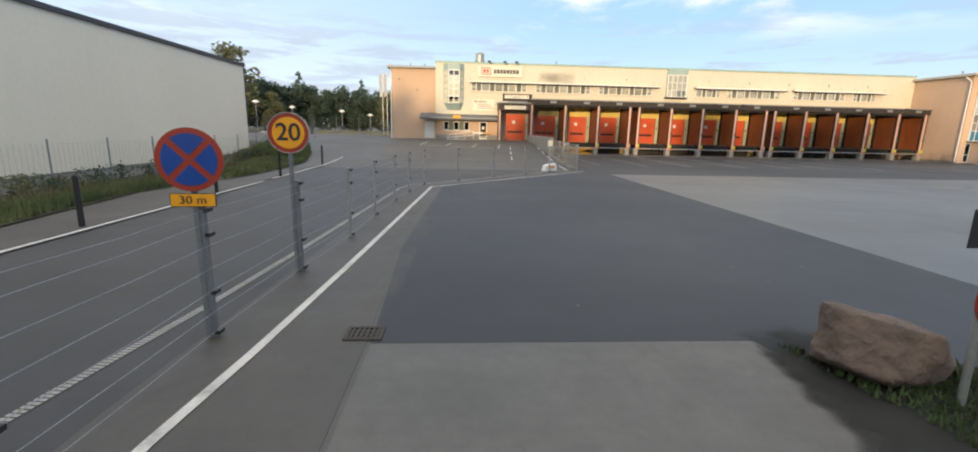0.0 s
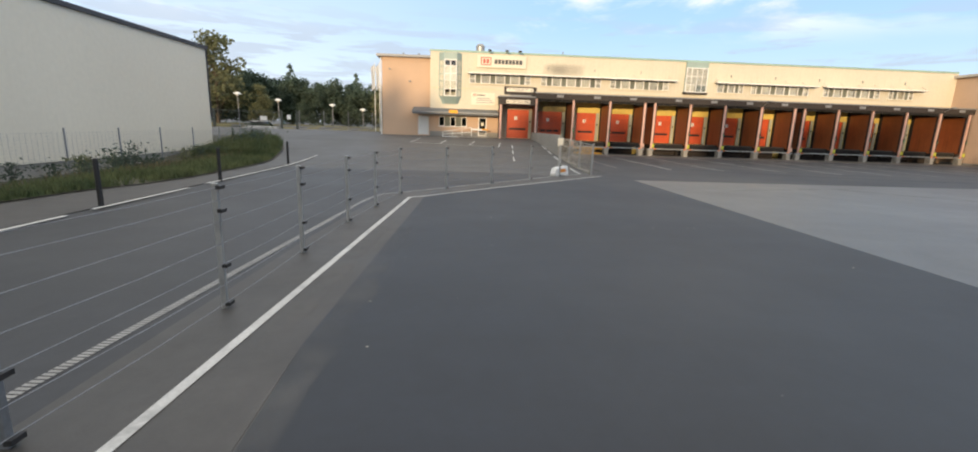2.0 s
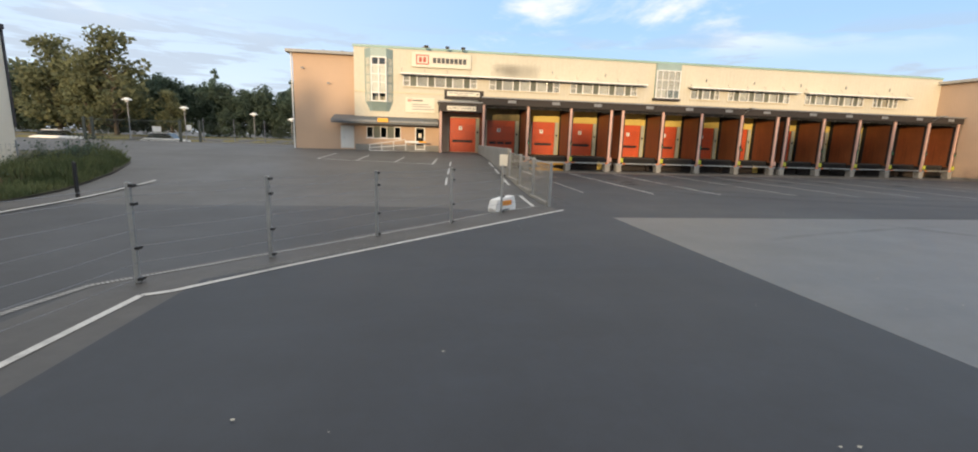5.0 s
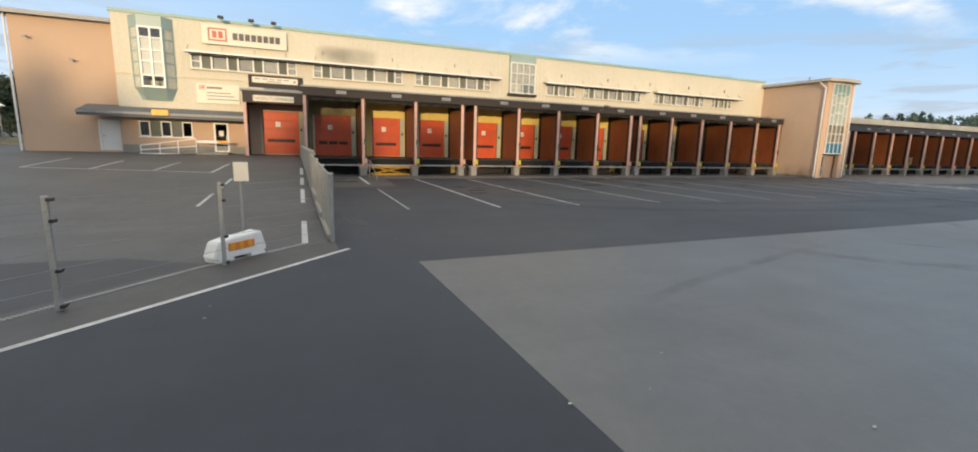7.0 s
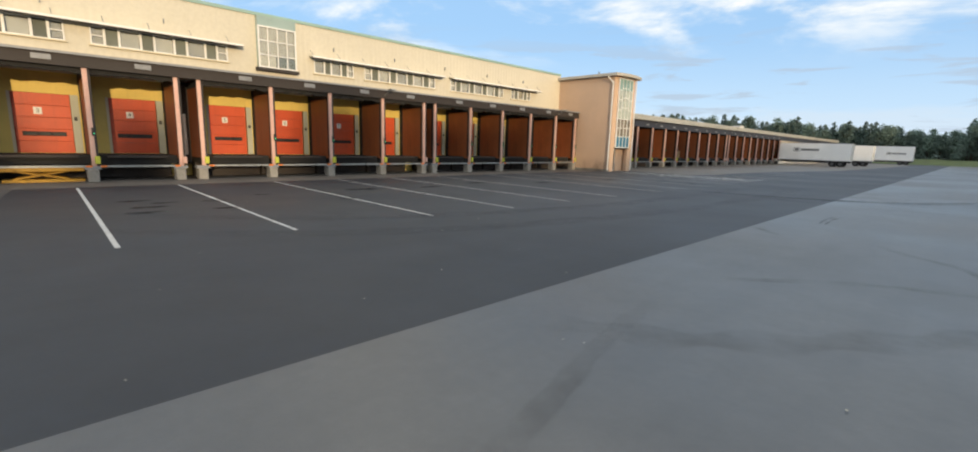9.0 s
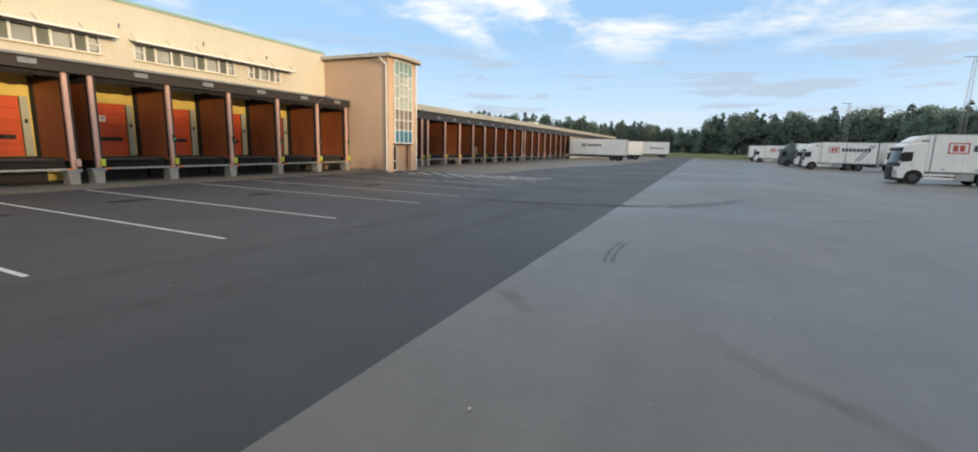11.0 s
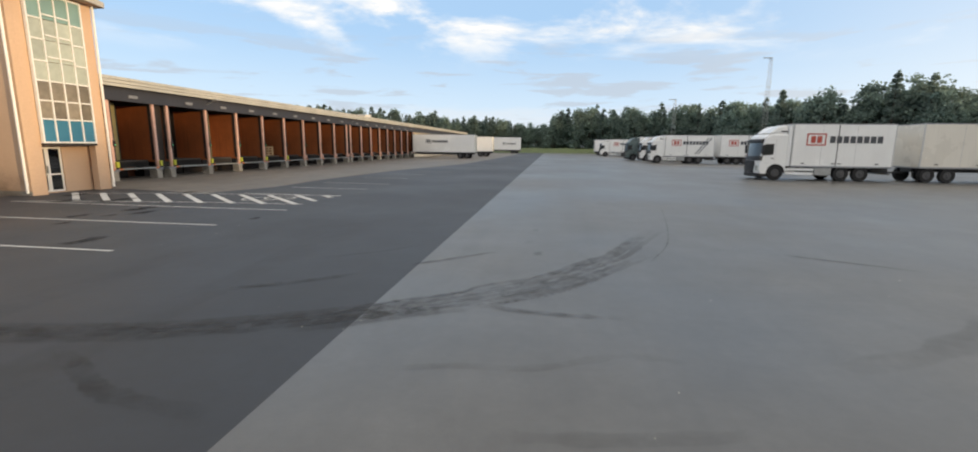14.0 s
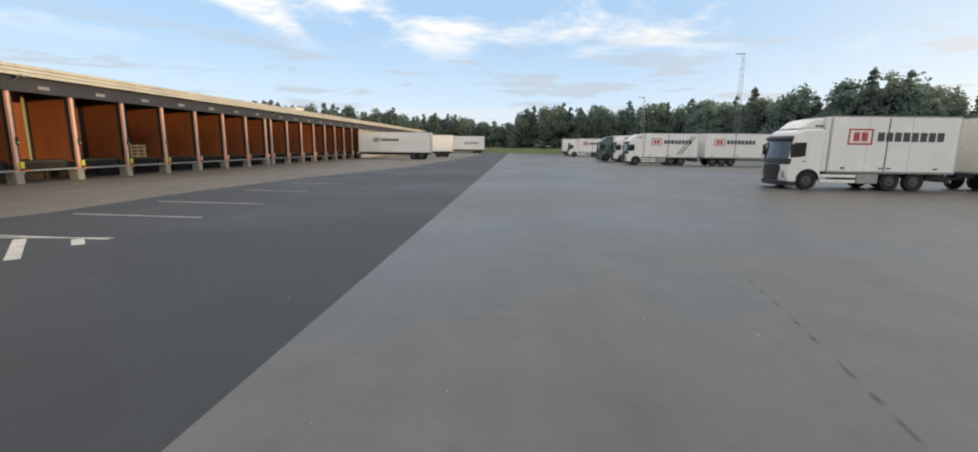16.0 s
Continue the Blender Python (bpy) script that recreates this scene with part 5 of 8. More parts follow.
def divider(x, west, east, group, yard_lamp=False, signal=True, lime=False):
    """A dock post with its deep side wall, pier, bumper and signal."""
    d = thing("dock_divider", "pink-white dock post with rust brown side wall" + (" and green lamp" if signal else ""), "dock divider", (x, PY, 0), group=group)
    part("side_wall", boxes((-0.05, 0.05, 0.06, DY - PY, 0.95, 4.45)), M_ORANGE, d, "rust brown side wall")
    for s in (-1, 1):
        a, b = sorted((s * 0.051, s * 0.075))
        # outer rubber edge; the inner and top strips stand in for the bay's shade
        bm = boxes((a, b, 0.07, 0.26, 1.05, 4.38), (a, b, DY - PY - 0.34, DY - PY - 0.01, 1.05, 4.1), (a, b, 0.26, DY - PY - 0.01, 4.1, 4.38))
        part("rubber_edging", bm, M_RUBBER, d, "black outer edging of the side wall, with inner and top strips as painted shade")
    part("post", soft_box(-0.10, 0.06, -0.08, 0.06, 0.62, 4.45, 0.012, 1), M_PINK, d)
    part("edge_strip", boxes((0.061, 0.14, -0.07, 0.05, 0.62, 4.38)), M_DARK, d, "dark steel edge strip")
    bm = soft_box(-0.28, 0.10, -0.18, 0.35, -0.02, 0.50, 0.03, 1)
    part("pier", bm, M_PIER, d, "short worn concrete pier")
    part("foot_plate", boxes((-0.34, 0.18, -0.16, 0.30, 0.50, 0.62)), M_STEEL_DULL, d)
    part("bumper", soft_box(0.0, 0.17, -0.20, -0.081, 0.72, 1.02, 0.015, 1), M_LIME if lime else M_PINK, d, "yellow-green dock bumper" if lime else "")
    if signal:
        s = part("signal_box", soft_box(0.0, 0.12, -0.16, -0.081, 1.82, 2.15, 0.012, 1), M_BLACK, d)
        part("lamp", tube(bmesh.new(), (0.06, -0.16, 1.92), (0.06, -0.172, 1.92), 0.03, n=10), M_GREEN_LAMP, s, "green signal lamp")
    if yard_lamp:
        l = part("lamp_arm", tube(bmesh.new(), (0, -0.05, 4.5), (0.1, -0.75, 4.86), 0.025, n=6), M_STEEL, d)
        part("lamp_head", soft_box(-0.02, 0.32, -0.95, -0.62, 4.82, 4.92, 0.03), M_STEEL, l)
    return d


def dock_front(x0, x1, group, deck=True):
    """What lies between two posts: sill rail with red ends, dark pit, leveller lip."""
    d = thing("dock_leveller", "dark dock sill with a grey guard rail and red end marks", "dock leveller", (x0, PY, 0), group=group)
    w = x1 - x0
    part("sill", boxes((0.06, w - 0.06, 0.55, DY - PY, 0.68, 1.05)), M_RUBBER, d)
    part("lip", boxes((0.45, w - 0.45, 0.30, 0.54, 0.95, 1.04)), M_DARK, d)
    part("pit_wall", boxes((0.06, w - 0.06, 2.0, DY - PY, 0.0, 0.675)), M_DARK, d)
    part("guard_rail", boxes((0.15, w - 0.15, -0.16, -0.10, 0.58, 0.66)), M_STEEL, d)
    for a in (0.16, w - 0.30):
        part("red_mark", boxes((a, a + 0.20, -0.172, -0.162, 0.585, 0.655)), M_TAPE, d)
    bm = bmesh.new()
    n = 14
    outline = [(0.08, 0.02)] + [(0.08 + (w - 0.16) * k / n, -0.21 + 0.05 * math.sin(3.1416 * k / n) + 0.03 * math.sin(k * 1.7 + x0)) for k in range(n + 1)] + [(w - 0.08, 0.02)]
    prism(bm, [(u, 4.40 + v) for u, v in outline], "y", 0.08, 0.10)
    part("hanging_curtain", bm, M_RUBBER, d, "sagging black rubber curtain")
    return d


def canopy_one():
    c = thing("dock_canopy", "dark brown canopy over the loading docks", "canopy", (0, 0, 0), kind="structure")
    part("roof", boxes((10.15, 49.25, PY - 0.10, WY, 4.80, 4.88)), M_DARK, c)
    part("fascia", boxes((10.15, 49.25, PY - 0.16, PY - 0.10, 4.40, 4.92)), M_DARK, c)
    part("ceiling", boxes((10.2, 49.2, PY - 0.08, DY, 4.70, 4.79)), M_DARK, c)
    part("gutter", boxes((10.15, 49.25, PY - 0.26, PY - 0.17, 4.84, 4.93)), M_STEEL_DULL, c)
    for a, b in zip(POSTS, POSTS[1:]):
        if b - a > 1.5:
            m = (a + b) / 2 + 0.35
            part("number_lamp", soft_box(m - 0.28, m + 0.28, PY - 0.21, PY - 0.162, 4.56, 4.76, 0.01, 1), M_STEEL_DULL, c, "pale weathered number box")


def pick_up_bay():
    h = thing("pick_up_hood", "dark hood with two white sign boards over a red gate", "canopy", (0, 0, 0))
    part("upper_board", boxes((7.62, 10.3, PY + 0.02, PY + 0.16, 4.66, 5.30)), M_DARK, h)
    part("hood_box", boxes((7.30, 10.24, PY - 0.12, WY, 3.86, 4.46)), M_DARK, h)
    part("hood_cap", boxes((7.2, 10.24, PY - 0.2, WY, 4.47, 4.56)), M_STEEL_DULL, h)
    part("sign_upper", boxes((7.80, 10.02, PY - 0.01, PY + 0.015, 4.90, 5.20)), M_SIGNBOARD, h, "white board with two rows of grey bars and an arrow")
    for k in range(5):
        part("text_bar", boxes((7.92 + 0.35 * k, 8.2 + 0.35 * k, PY - 0.02, PY - 0.011, 5.07, 5.13)), M_STEEL_DULL, h)
    part("text_bar", boxes((8.5, 9.2, PY - 0.02, PY - 0.011, 4.96, 5.01)), M_STEEL_DULL, h)
    part("arrow", prism(bmesh.new(), [(9.82, 4.98), (9.95, 5.05), (9.82, 5.12)], "y", PY - 0.02, PY - 0.011), M_INK, h)
    part("sign_lower", boxes((7.80, 9.78, PY - 0.16, PY - 0.125, 3.94, 4.24)), M_SIGNBOARD, h, "white board lettered for goods pick-up")
    t = part("sign_words", lettering("GODSUTLÄMNING", 0.225), M_INK, h)
    t.location = (8.79, PY - 0.168, 4.09)
    part("side_post", soft_box(7.30, 7.46, PY - 0.10, PY + 0.05, 0.8, 3.86, 0.012, 1), M_PINK, h)
    part("side_wall", boxes((7.36, 7.44, PY + 0.06, WY, 0.8, 3.86)), M_DARK, h)
    d = dock_door(1, 8.10, 1.12, 1.95, 2.42, WY)
    s = thing("dock_step", "low dark concrete step at the pick-up gate", "step", (7.5, 45.3, 0.85))
    part("tread", soft_box(0, 2.75, 0, 1.5, 0, 0.22, 0.02, 1), M_PLINTH, s)
    part("edge", boxes((0, 2.75, -0.03, -0.002, 0.08, 0.2)), M_DARK, s)


def handrail():
    r = thing("dock_handrail", "galvanised tube handrail beside the third dock", "handrail", (13.55, 44.3, 0))
    for y, z in ((0, 0.95), (-0.9, 0.95), (-3.3, 0.15)):
        part("post", tube(bmesh.new(), (0, y, 0), (0.05, y, z), 0.025, n=8), M_STEEL, r)
    part("rail", tube(bmesh.new(), (0, 0, 0.95), (0.05, -0.9, 0.95), 0.025, n=8), M_STEEL, r)
    part("rail", tube(bmesh.new(), (0.05, -0.9, 0.95), (0.05, -3.3, 0.15), 0.025, n=8), M_STEEL, r)
    part("mid_rail", tube(bmesh.new(), (0, 0, 0.5), (0.05, -0.9, 0.5), 0.02, n=8), M_STEEL, r)
    l = thing("lift_table", "yellow hydraulic lift table under the dock sill", "lift table", (13.9, 44.75, 0))
    part("base", soft_box(0, 2.35, 0.1, 0.85, 0, 0.12, 0.02, 1), M_LIFT, l)
    part("platform", soft_box(0, 2.35, 0.05, 0.88, 0.42, 0.56, 0.02, 1), M_LIFT, l)
    for a, b in (((0.3, 0.12), (1.9, 0.44)), ((1.9, 0.12), (0.3, 0.44))):
        bm = bmesh.new()
        for y in (0.2, 0.75):
            tube(bm, (a[0], y, a[1]), (b[0], y, b[1]), 0.035, n=6)
        part("scissor_arm", bm, M_LIFT, l)


def tower():
    t = thing("wall_tower", "peach stair tower with a tall glazed front", "wall", (0, 0, 0), kind="structure")
    x0, x1, y0 = 49.27, 52.55, 41.30
    part("side_wall", boxes((x0, x0 + 0.3, y0 + 0.3, 60, 0, 7.72)), M_PEACH, t)
    part("front_wall", holed_wall(x0, x1, 0, 7.72, y0, y0 + 0.3, [(49.84, 52.0, 0.0, 7.6)]), M_PEACH, t)
    part("entrance_wall", holed_wall(49.60, 52.2, 0, 2.3, y0 + 0.46, y0 + 0.62, [(49.82, 50.95, 0.04, 1.85)]), M_PEACH, t, "shaded peach wall set back behind the door")
    part("entrance_soffit", boxes((49.84, 52.0, y0 + 0.10, y0 + 0.459, 2.02, 2.10)), M_PEACH, t)
    part("east_wall", boxes((x1 - 0.3, x1, y0 + 0.3, 60, 0, 7.72)), M_PEACH, t)
    part("plinth", boxes((x0 - 0.012, x0, y0, 46.8, 0, 0.18)), M_PLINTH, t, "dirty grey plinth")
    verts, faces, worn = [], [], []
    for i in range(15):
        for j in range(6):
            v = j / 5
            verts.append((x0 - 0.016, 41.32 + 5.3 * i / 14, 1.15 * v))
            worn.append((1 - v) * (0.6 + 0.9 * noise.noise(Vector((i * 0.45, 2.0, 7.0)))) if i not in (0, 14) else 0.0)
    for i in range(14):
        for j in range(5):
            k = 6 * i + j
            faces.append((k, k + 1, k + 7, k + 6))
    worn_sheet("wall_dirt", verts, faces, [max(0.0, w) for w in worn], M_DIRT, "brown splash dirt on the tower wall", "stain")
    # the roof's front edge bows out over the glazing
    front = [(x0 - 0.3 + (x1 - x0 + 0.65) * k / 10, y0 - 0.30 - 0.35 * math.sin(math.pi * k / 10)) for k in range(11)]
    bm = bmesh.new()
    prism(bm, front + [(x1 + 0.35, 60), (x0 - 0.3, 60)], "z", 7.78, 7.88)
    part("roof", bm, M_SLATE, t)
    bm = boxes((x0 - 0.34, x0 - 0.3, y0 - 0.30, 60, 7.70, 7.92), (x1 + 0.35, x1 + 0.39, y0 - 0.30, 60, 7.70, 7.92))
    for p, q in zip(front, front[1:]):
        prism(bm, [p, q, (q[0], q[1] - 0.05), (p[0], p[1] - 0.05)], "z", 7.70, 7.92)
    part("roof_edge", bm, M_EDGE, t)
    bm = bmesh.new()
    prism(bm, front + [(x1 + 0.35, y0 - 0.002), (x0 - 0.3, y0 - 0.002)], "z", 7.71, 7.775)
    part("soffit", bm, M_PEACH, t)
    bm = tube(bmesh.new(), (x0 - 0.08, y0 + 0.1, 0.1), (x0 - 0.08, y0 + 0.1, 7.2), 0.05, n=8)
    tube(bm, (x0 - 0.08, y0 + 0.1, 7.2), (x0 - 0.28, y0 + 0.5, 7.66), 0.05, n=8)
    part("downpipe", bm, M_WHITE, t)
    part("downpipe", tube(bmesh.new(), (x1 + 0.02, y0 - 0.08, 0.1), (x1 + 0.02, y0 - 0.08, 7.7), 0.05, n=8), M_WHITE, t)
    part("landing", boxes((x0 + 0.3, x1 - 0.3, y0 + 0.35, 44, 3.3, 3.45), (x0 + 0.3, x1 - 0.3, y0 + 0.35, 44, 5.6, 5.75), (x0 + 0.3, x1 - 0.3, 44, 44.1, 0, 7.7)), M_CREAM_FLAT, t)
    w = thing("window_11", "tall gridded tower window with teal and blue panels", "window", (0, 0, 0), kind="structure")
    gx0, gx1, gy = 49.84, 52.0, y0 - 0.12
    xs = [gx0 + (gx1 - gx0) * k / 4 for k in range(5)]
    rows = [2.03, 2.92, 3.62, 4.36, 5.10, 5.90, 6.66, 7.60]
    f = pane_frame(bmesh.new(), gx0, gx1, 2.0, 7.62, gy + 0.10, 0.06, 0.12)
    for x in xs[1:-1]:
        box(f, x - 0.025, x + 0.025, gy - 0.02, gy + 0.08, 2.06, 7.56)
    for i, (a, b) in enumerate(zip(xs, xs[1:])):
        for k, z in enumerate(rows[1:-1]):
            z += 0.18 * (i in (1, 2)) * (k > 2)
            box(f, a + 0.06, b - 0.026, gy - 0.015, gy + 0.075, z - 0.025, z + 0.025)
    part("window_frame", f, M_WHITE, w)
    for i, (a, b) in enumerate(zip(xs, xs[1:])):
        for k, (za, zb) in enumerate(zip(rows, rows[1:])):
            bm = boxes((a + 0.02, b - 0.02, gy + 0.02, gy + 0.04, za + 0.01, zb - 0.01))
            if k == 0:
                part("blue_panel", bm, M_BLUE_PANEL, w, "blue glass panel")
            elif k == 6:
                part("teal_panel", bm, M_TEAL, w, "teal head panel")
            elif k > 2:
                part("pane", bm, M_FROST, w, "pale frosted pane")
            else:
                part("pane", bm, M_PANE_REFLECT, w, "pane with a brown reflection painted into its colour")
    part("underside", boxes((gx0, gx1, gy, y0, 1.90, 1.995)), M_DARK, w)
    d = thing("door_3", "white framed double glass door at the tower foot", "door", (49.82, y0 + 0.46, 0), kind="structure")
    for a in (0.0, 0.565):
        part("door_leaf", pane_frame(bmesh.new(), a, a + 0.56, 0.05, 1.84, 0.12, 0.07, 0.07), M_WHITE, d)
        part("pane", boxes((a + 0.06, a + 0.50, 0.07, 0.085, 0.12, 1.78)), M_GLASS_DARK, d).visible_shadow = False
        part("mid_rail", boxes((a + 0.07, a + 0.49, 0.06, 0.10, 0.72, 0.78)), M_WHITE, d)
    part("notice", boxes((0.14, 0.36, 0.052, 0.06, 1.2, 1.5)), M_SIGNBOARD, d)
    part("door_handle", boxes((0.50, 0.53, 0.0, 0.05, 0.8, 1.1)), M_STEEL, d)


def roof_things():
    v = thing("roof_vent", "silver round ventilation stack far back on the roof", "vent", (6.6, 72.0, 8.05))
    part("pipe", tube(bmesh.new(), (0, 0, 0), (0, 0, 4.5), 0.62, 0.58, 18), M_STEEL, v)
    part("collar", tube(bmesh.new(), (0, 0, 3.6), (0, 0, 3.8), 0.68, 0.68, 18), M_STEEL, v)
    part("cap", tube(bmesh.new(), (0, 0, 4.5), (0, 0, 4.85), 0.66, 0.42, 18), M_STEEL, v)
    for x, y, z, h in ((14.0, 53, 8.05, 1.3), (51.0, 44, 7.86, 0.5), (0.2, 50, 7.72, 0.5), (-1.2, 50, 7.72, 0.5)):
        v = thing("roof_pipe", "thin grey pipe on the roof", "pipe", (x, y, z), group="roof pipes")
        part("pipe", tube(bmesh.new(), (0, 0, 0), (0, 0, h), 0.05, n=8), M_STEEL_DULL, v)
        part("cap", tube(bmesh.new(), (0, 0, h), (0, 0, h + 0.08), 0.08, n=8), M_STEEL_DULL, v)


main_walls()
for k, (a, b, pat) in enumerate(WINDOW_ROWS):
    window_row(k + 1, a, b, pat)
for a, b in ((4.60, 22.9), (26.45, 35.8), (36.5, 46.1)):
    awning(a, b)
bay_one()
bay_two()
facade_signs()
wing()
office()
canopy_one()
pick_up_bay()
for k, (a, dl) in enumerate(DOCKS):
    dock_door(k + 2, a, 1.06, dl)
for k, x in enumerate(POSTS):
    if x in (19.585, 32.83):
        d = divider(x, 0, 0, "dock posts of the west row", signal=False)
        part("gap_panel", boxes((0.16, 0.80, 1.9, 2.0, 0.6, 4.38)), M_DARK, d, "dark panel closing the gap")
        g = part("gap_door", soft_box(0.20, 0.66, 1.84, 1.898, 1.05, 2.95, 0.01, 1), M_WHITE, d, "narrow pale door in the gap")
        part("notice", boxes((0.30, 0.54, 1.828, 1.838, 2.35, 2.65)), M_SIGNBOARD, g)
    else:
        divider(x, 0, 0, "dock posts of the west row", yard_lamp=x in (29.853, 46.259), signal=x not in (10.35, 20.458, 33.70), lime=x > 15)
for a, b in zip(POSTS, POSTS[1:]):
    if b - a > 1.5:
        dock_front(a, b, "docks of the west row")
handrail()
tower()
roof_things()
verts, faces, worn = [], [], []
for i in range(13):
    for j in range(9):
        u, v = i / 6 - 1, j / 4 - 1
        verts.append((12.9 + 1.9 * u, WY - 0.016, 7.0 + 0.55 * v))
        worn.append(max(0.0, 1 - u * u) * max(0.0, 1 - v * v))
for i in range(12):
    for j in range(8):
        k = 9 * i + j
        faces.append((k, k + 9, k + 10, k + 1))
worn_sheet("soot_stain", verts, faces, worn, M_SMEAR, "dark smear on the cream cladding, fading towards its edges", "stain")

# ---- eastern dock row ----
EAST = [53.0, 56.1, 58.93, 59.95, 63.16, 66.24, 69.38, 72.48, 75.65, 78.84, 81.95, 85.05, 86.05, 89.15, 92.25, 95.35, 98.45, 101.55, 104.65, 107.75, 110.85]


def east_row():
    h = thing("wall_east", "long low dock building with a pale metal eave", "wall", (0, 0, 0), kind="structure")
    part("dock_wall", boxes((52.56, 112, DY, DY + 0.25, 0, 5.2)), M_ORANGE, h)
    part("plain_wall", boxes((112, 160, PY + 0.6, PY + 0.85, 0, 5.2)), M_WAREHOUSE, h)
    part("roof", boxes((52.56, 160, PY - 0.3, 75, 5.30, 5.42)), M_SLATE, h)
    part("back_wall", boxes((52.56, 160, 75, 75.2, 0, 5.3), (159.8, 160, PY + 0.9, 75, 0, 5.3)), M_WAREHOUSE, h)
    for k in range(3):
        part("eave_sheet", boxes((52.56, 160, PY - 0.50 + 0.05 * k, PY - 0.30, 4.92 + 0.18 * k, 5.07 + 0.18 * k)), M_EAVE, h, "pale folded metal eave")
    part("fascia", boxes((52.56, 160, PY - 0.20, PY - 0.12, 4.22, 4.91)), M_NAVY, h, "blue-black fascia")
    part("ceiling", boxes((52.56, 112, PY - 0.11, DY, 4.46, 4.54)), M_DARK, h)
    for k in range(12):
        a = 113 + 2.2 * k
        part("window", boxes((a, a + 1.6, PY + 0.57, PY + 0.6, 3.3, 3.9)), M_GLASS_DARK, h)
    for a, b in zip(EAST, EAST[1:]):
        if b - a > 1.5:
            m = (a + b) / 2
            part("number_lamp", soft_box(m - 0.28, m + 0.28, PY - 0.25, PY - 0.202, 4.40, 4.56, 0.01, 1), M_STEEL_DULL, h, "pale weathered number box")
    v = thing("roof_vent", "low white ventilation box on the low roof", "vent", (96, 47, 5.42))
    part("box", soft_box(-0.9, 0.9, -0.5, 0.5, 0, 0.5, 0.04, 1), M_WHITE, v)
    part("lid", boxes((-1.0, 1.0, -0.6, 0.6, 0.5, 0.58)), M_WHITE, v)


east_row()
for k, x in enumerate(EAST):
    d = divider(x, 0, 0, "dock posts of the east row", yard_lamp=k in (4, 12), signal=k not in (2, 11), lime=k < 8)
    if k in (2, 11):
        part("gap_panel", boxes((0.16, 0.9, 0.3, 0.4, 0.6, 4.38)), M_DARK, d, "dark panel closing the gap")
for a, b in zip(EAST, EAST[1:]):
    if b - a > 1.5:
        dock_front(a, b, "docks of the east row")
for x, w in ((57.45, 0.30), (64.9, 0.14)):
    f = thing("dock_flap", "dull olive upright panel standing in a dock", "panel", (x, 46.0, 1.05), group="dock flaps")
    part("panel", soft_box(0, w, 0, 0.06, 0.0, 3.15, 0.01, 1), M_OLIVE, f)
    part("edge_strip", boxes((w + 0.002, w + 0.05, 0.0, 0.05, 0.0, 3.0)), M_RUBBER, f)
p = thing("wooden_pallet", "weathered wooden pallet leaning in a dock", "pallet", (70.2, 45.2, 1.05))
for k in range(4):
    part("board", boxes((0, 1.2, 0, 0.02, 0.04 + 0.2 * k, 0.15 + 0.2 * k)), M_WOOD, p)
for x in (0.0, 0.52, 1.08):
    part("bearer", boxes((x, x + 0.12, 0.021, 0.12, 0.0, 0.8)), M_WOOD, p)

# ---- fence, signs, bollards and the gate side ----
FENCE = [(1.10, 1.0), (1.15, 3.2), (1.215, 5.394), (1.355, 7.638), (1.573, 9.856), (1.66, 12.1), (1.81, 14.45), (2.02, 16.4), (2.35, 18.5), (3.63, 19.84), (5.18, 21.56), (6.79, 23.05), (8.30, 24.72), (9.92, 25.95)]


def wire_fence():
    f = thing("wire_fence", "low galvanised post and wire fence with black clips", "fence", (0, 0, 0))
    for x, y in FENCE[:-1]:
        p = part("post", soft_box(x - 0.03, x + 0.03, y - 0.025, y + 0.025, -0.02, 1.34, 0.006, 1), M_POLE if y < 8 else M_STEEL, f)
        for z in (0.06, 0.48, 1.06, 1.30):
            part("clip", boxes((x + 0.025, x + 0.075, y - 0.05, y + 0.05, z - 0.018, z + 0.018)), M_BLACK, p, "black plastic clip")
    for z in (0.08, 0.28, 0.50, 0.72, 0.95, 1.17, 1.30):
        pts = []
        for (xa, ya), (xb, yb) in zip(FENCE, FENCE[1:]):
            sag = 0.006 * math.sin(z * 40 + ya)
            pts += [(xa + 0.04, ya, z), ((xa + xb) / 2 + 0.04, (ya + yb) / 2, z - 0.012 + sag)]
        pts.append((FENCE[-1][0] + 0.04, FENCE[-1][1], z))
        part("wire", pipe(bmesh.new(), pts, 0.0038, 5), M_STEEL_DULL, f, "taut horizontal wire")


def disc(bm, r, y0, y1, n=48, z=0.0):
    return tube(bm, (0, y0, z), (0, y1, z), r, n=n)


def sign_post(name, label, x, y, rz, h):
    s = thing(name, label, "road sign", (x, y, 0), rz)
    part("pole", tube(bmesh.new(), (0, 0.045, -0.05), (0, 0.045, h), 0.03, n=12), M_POLE, s)
    return s


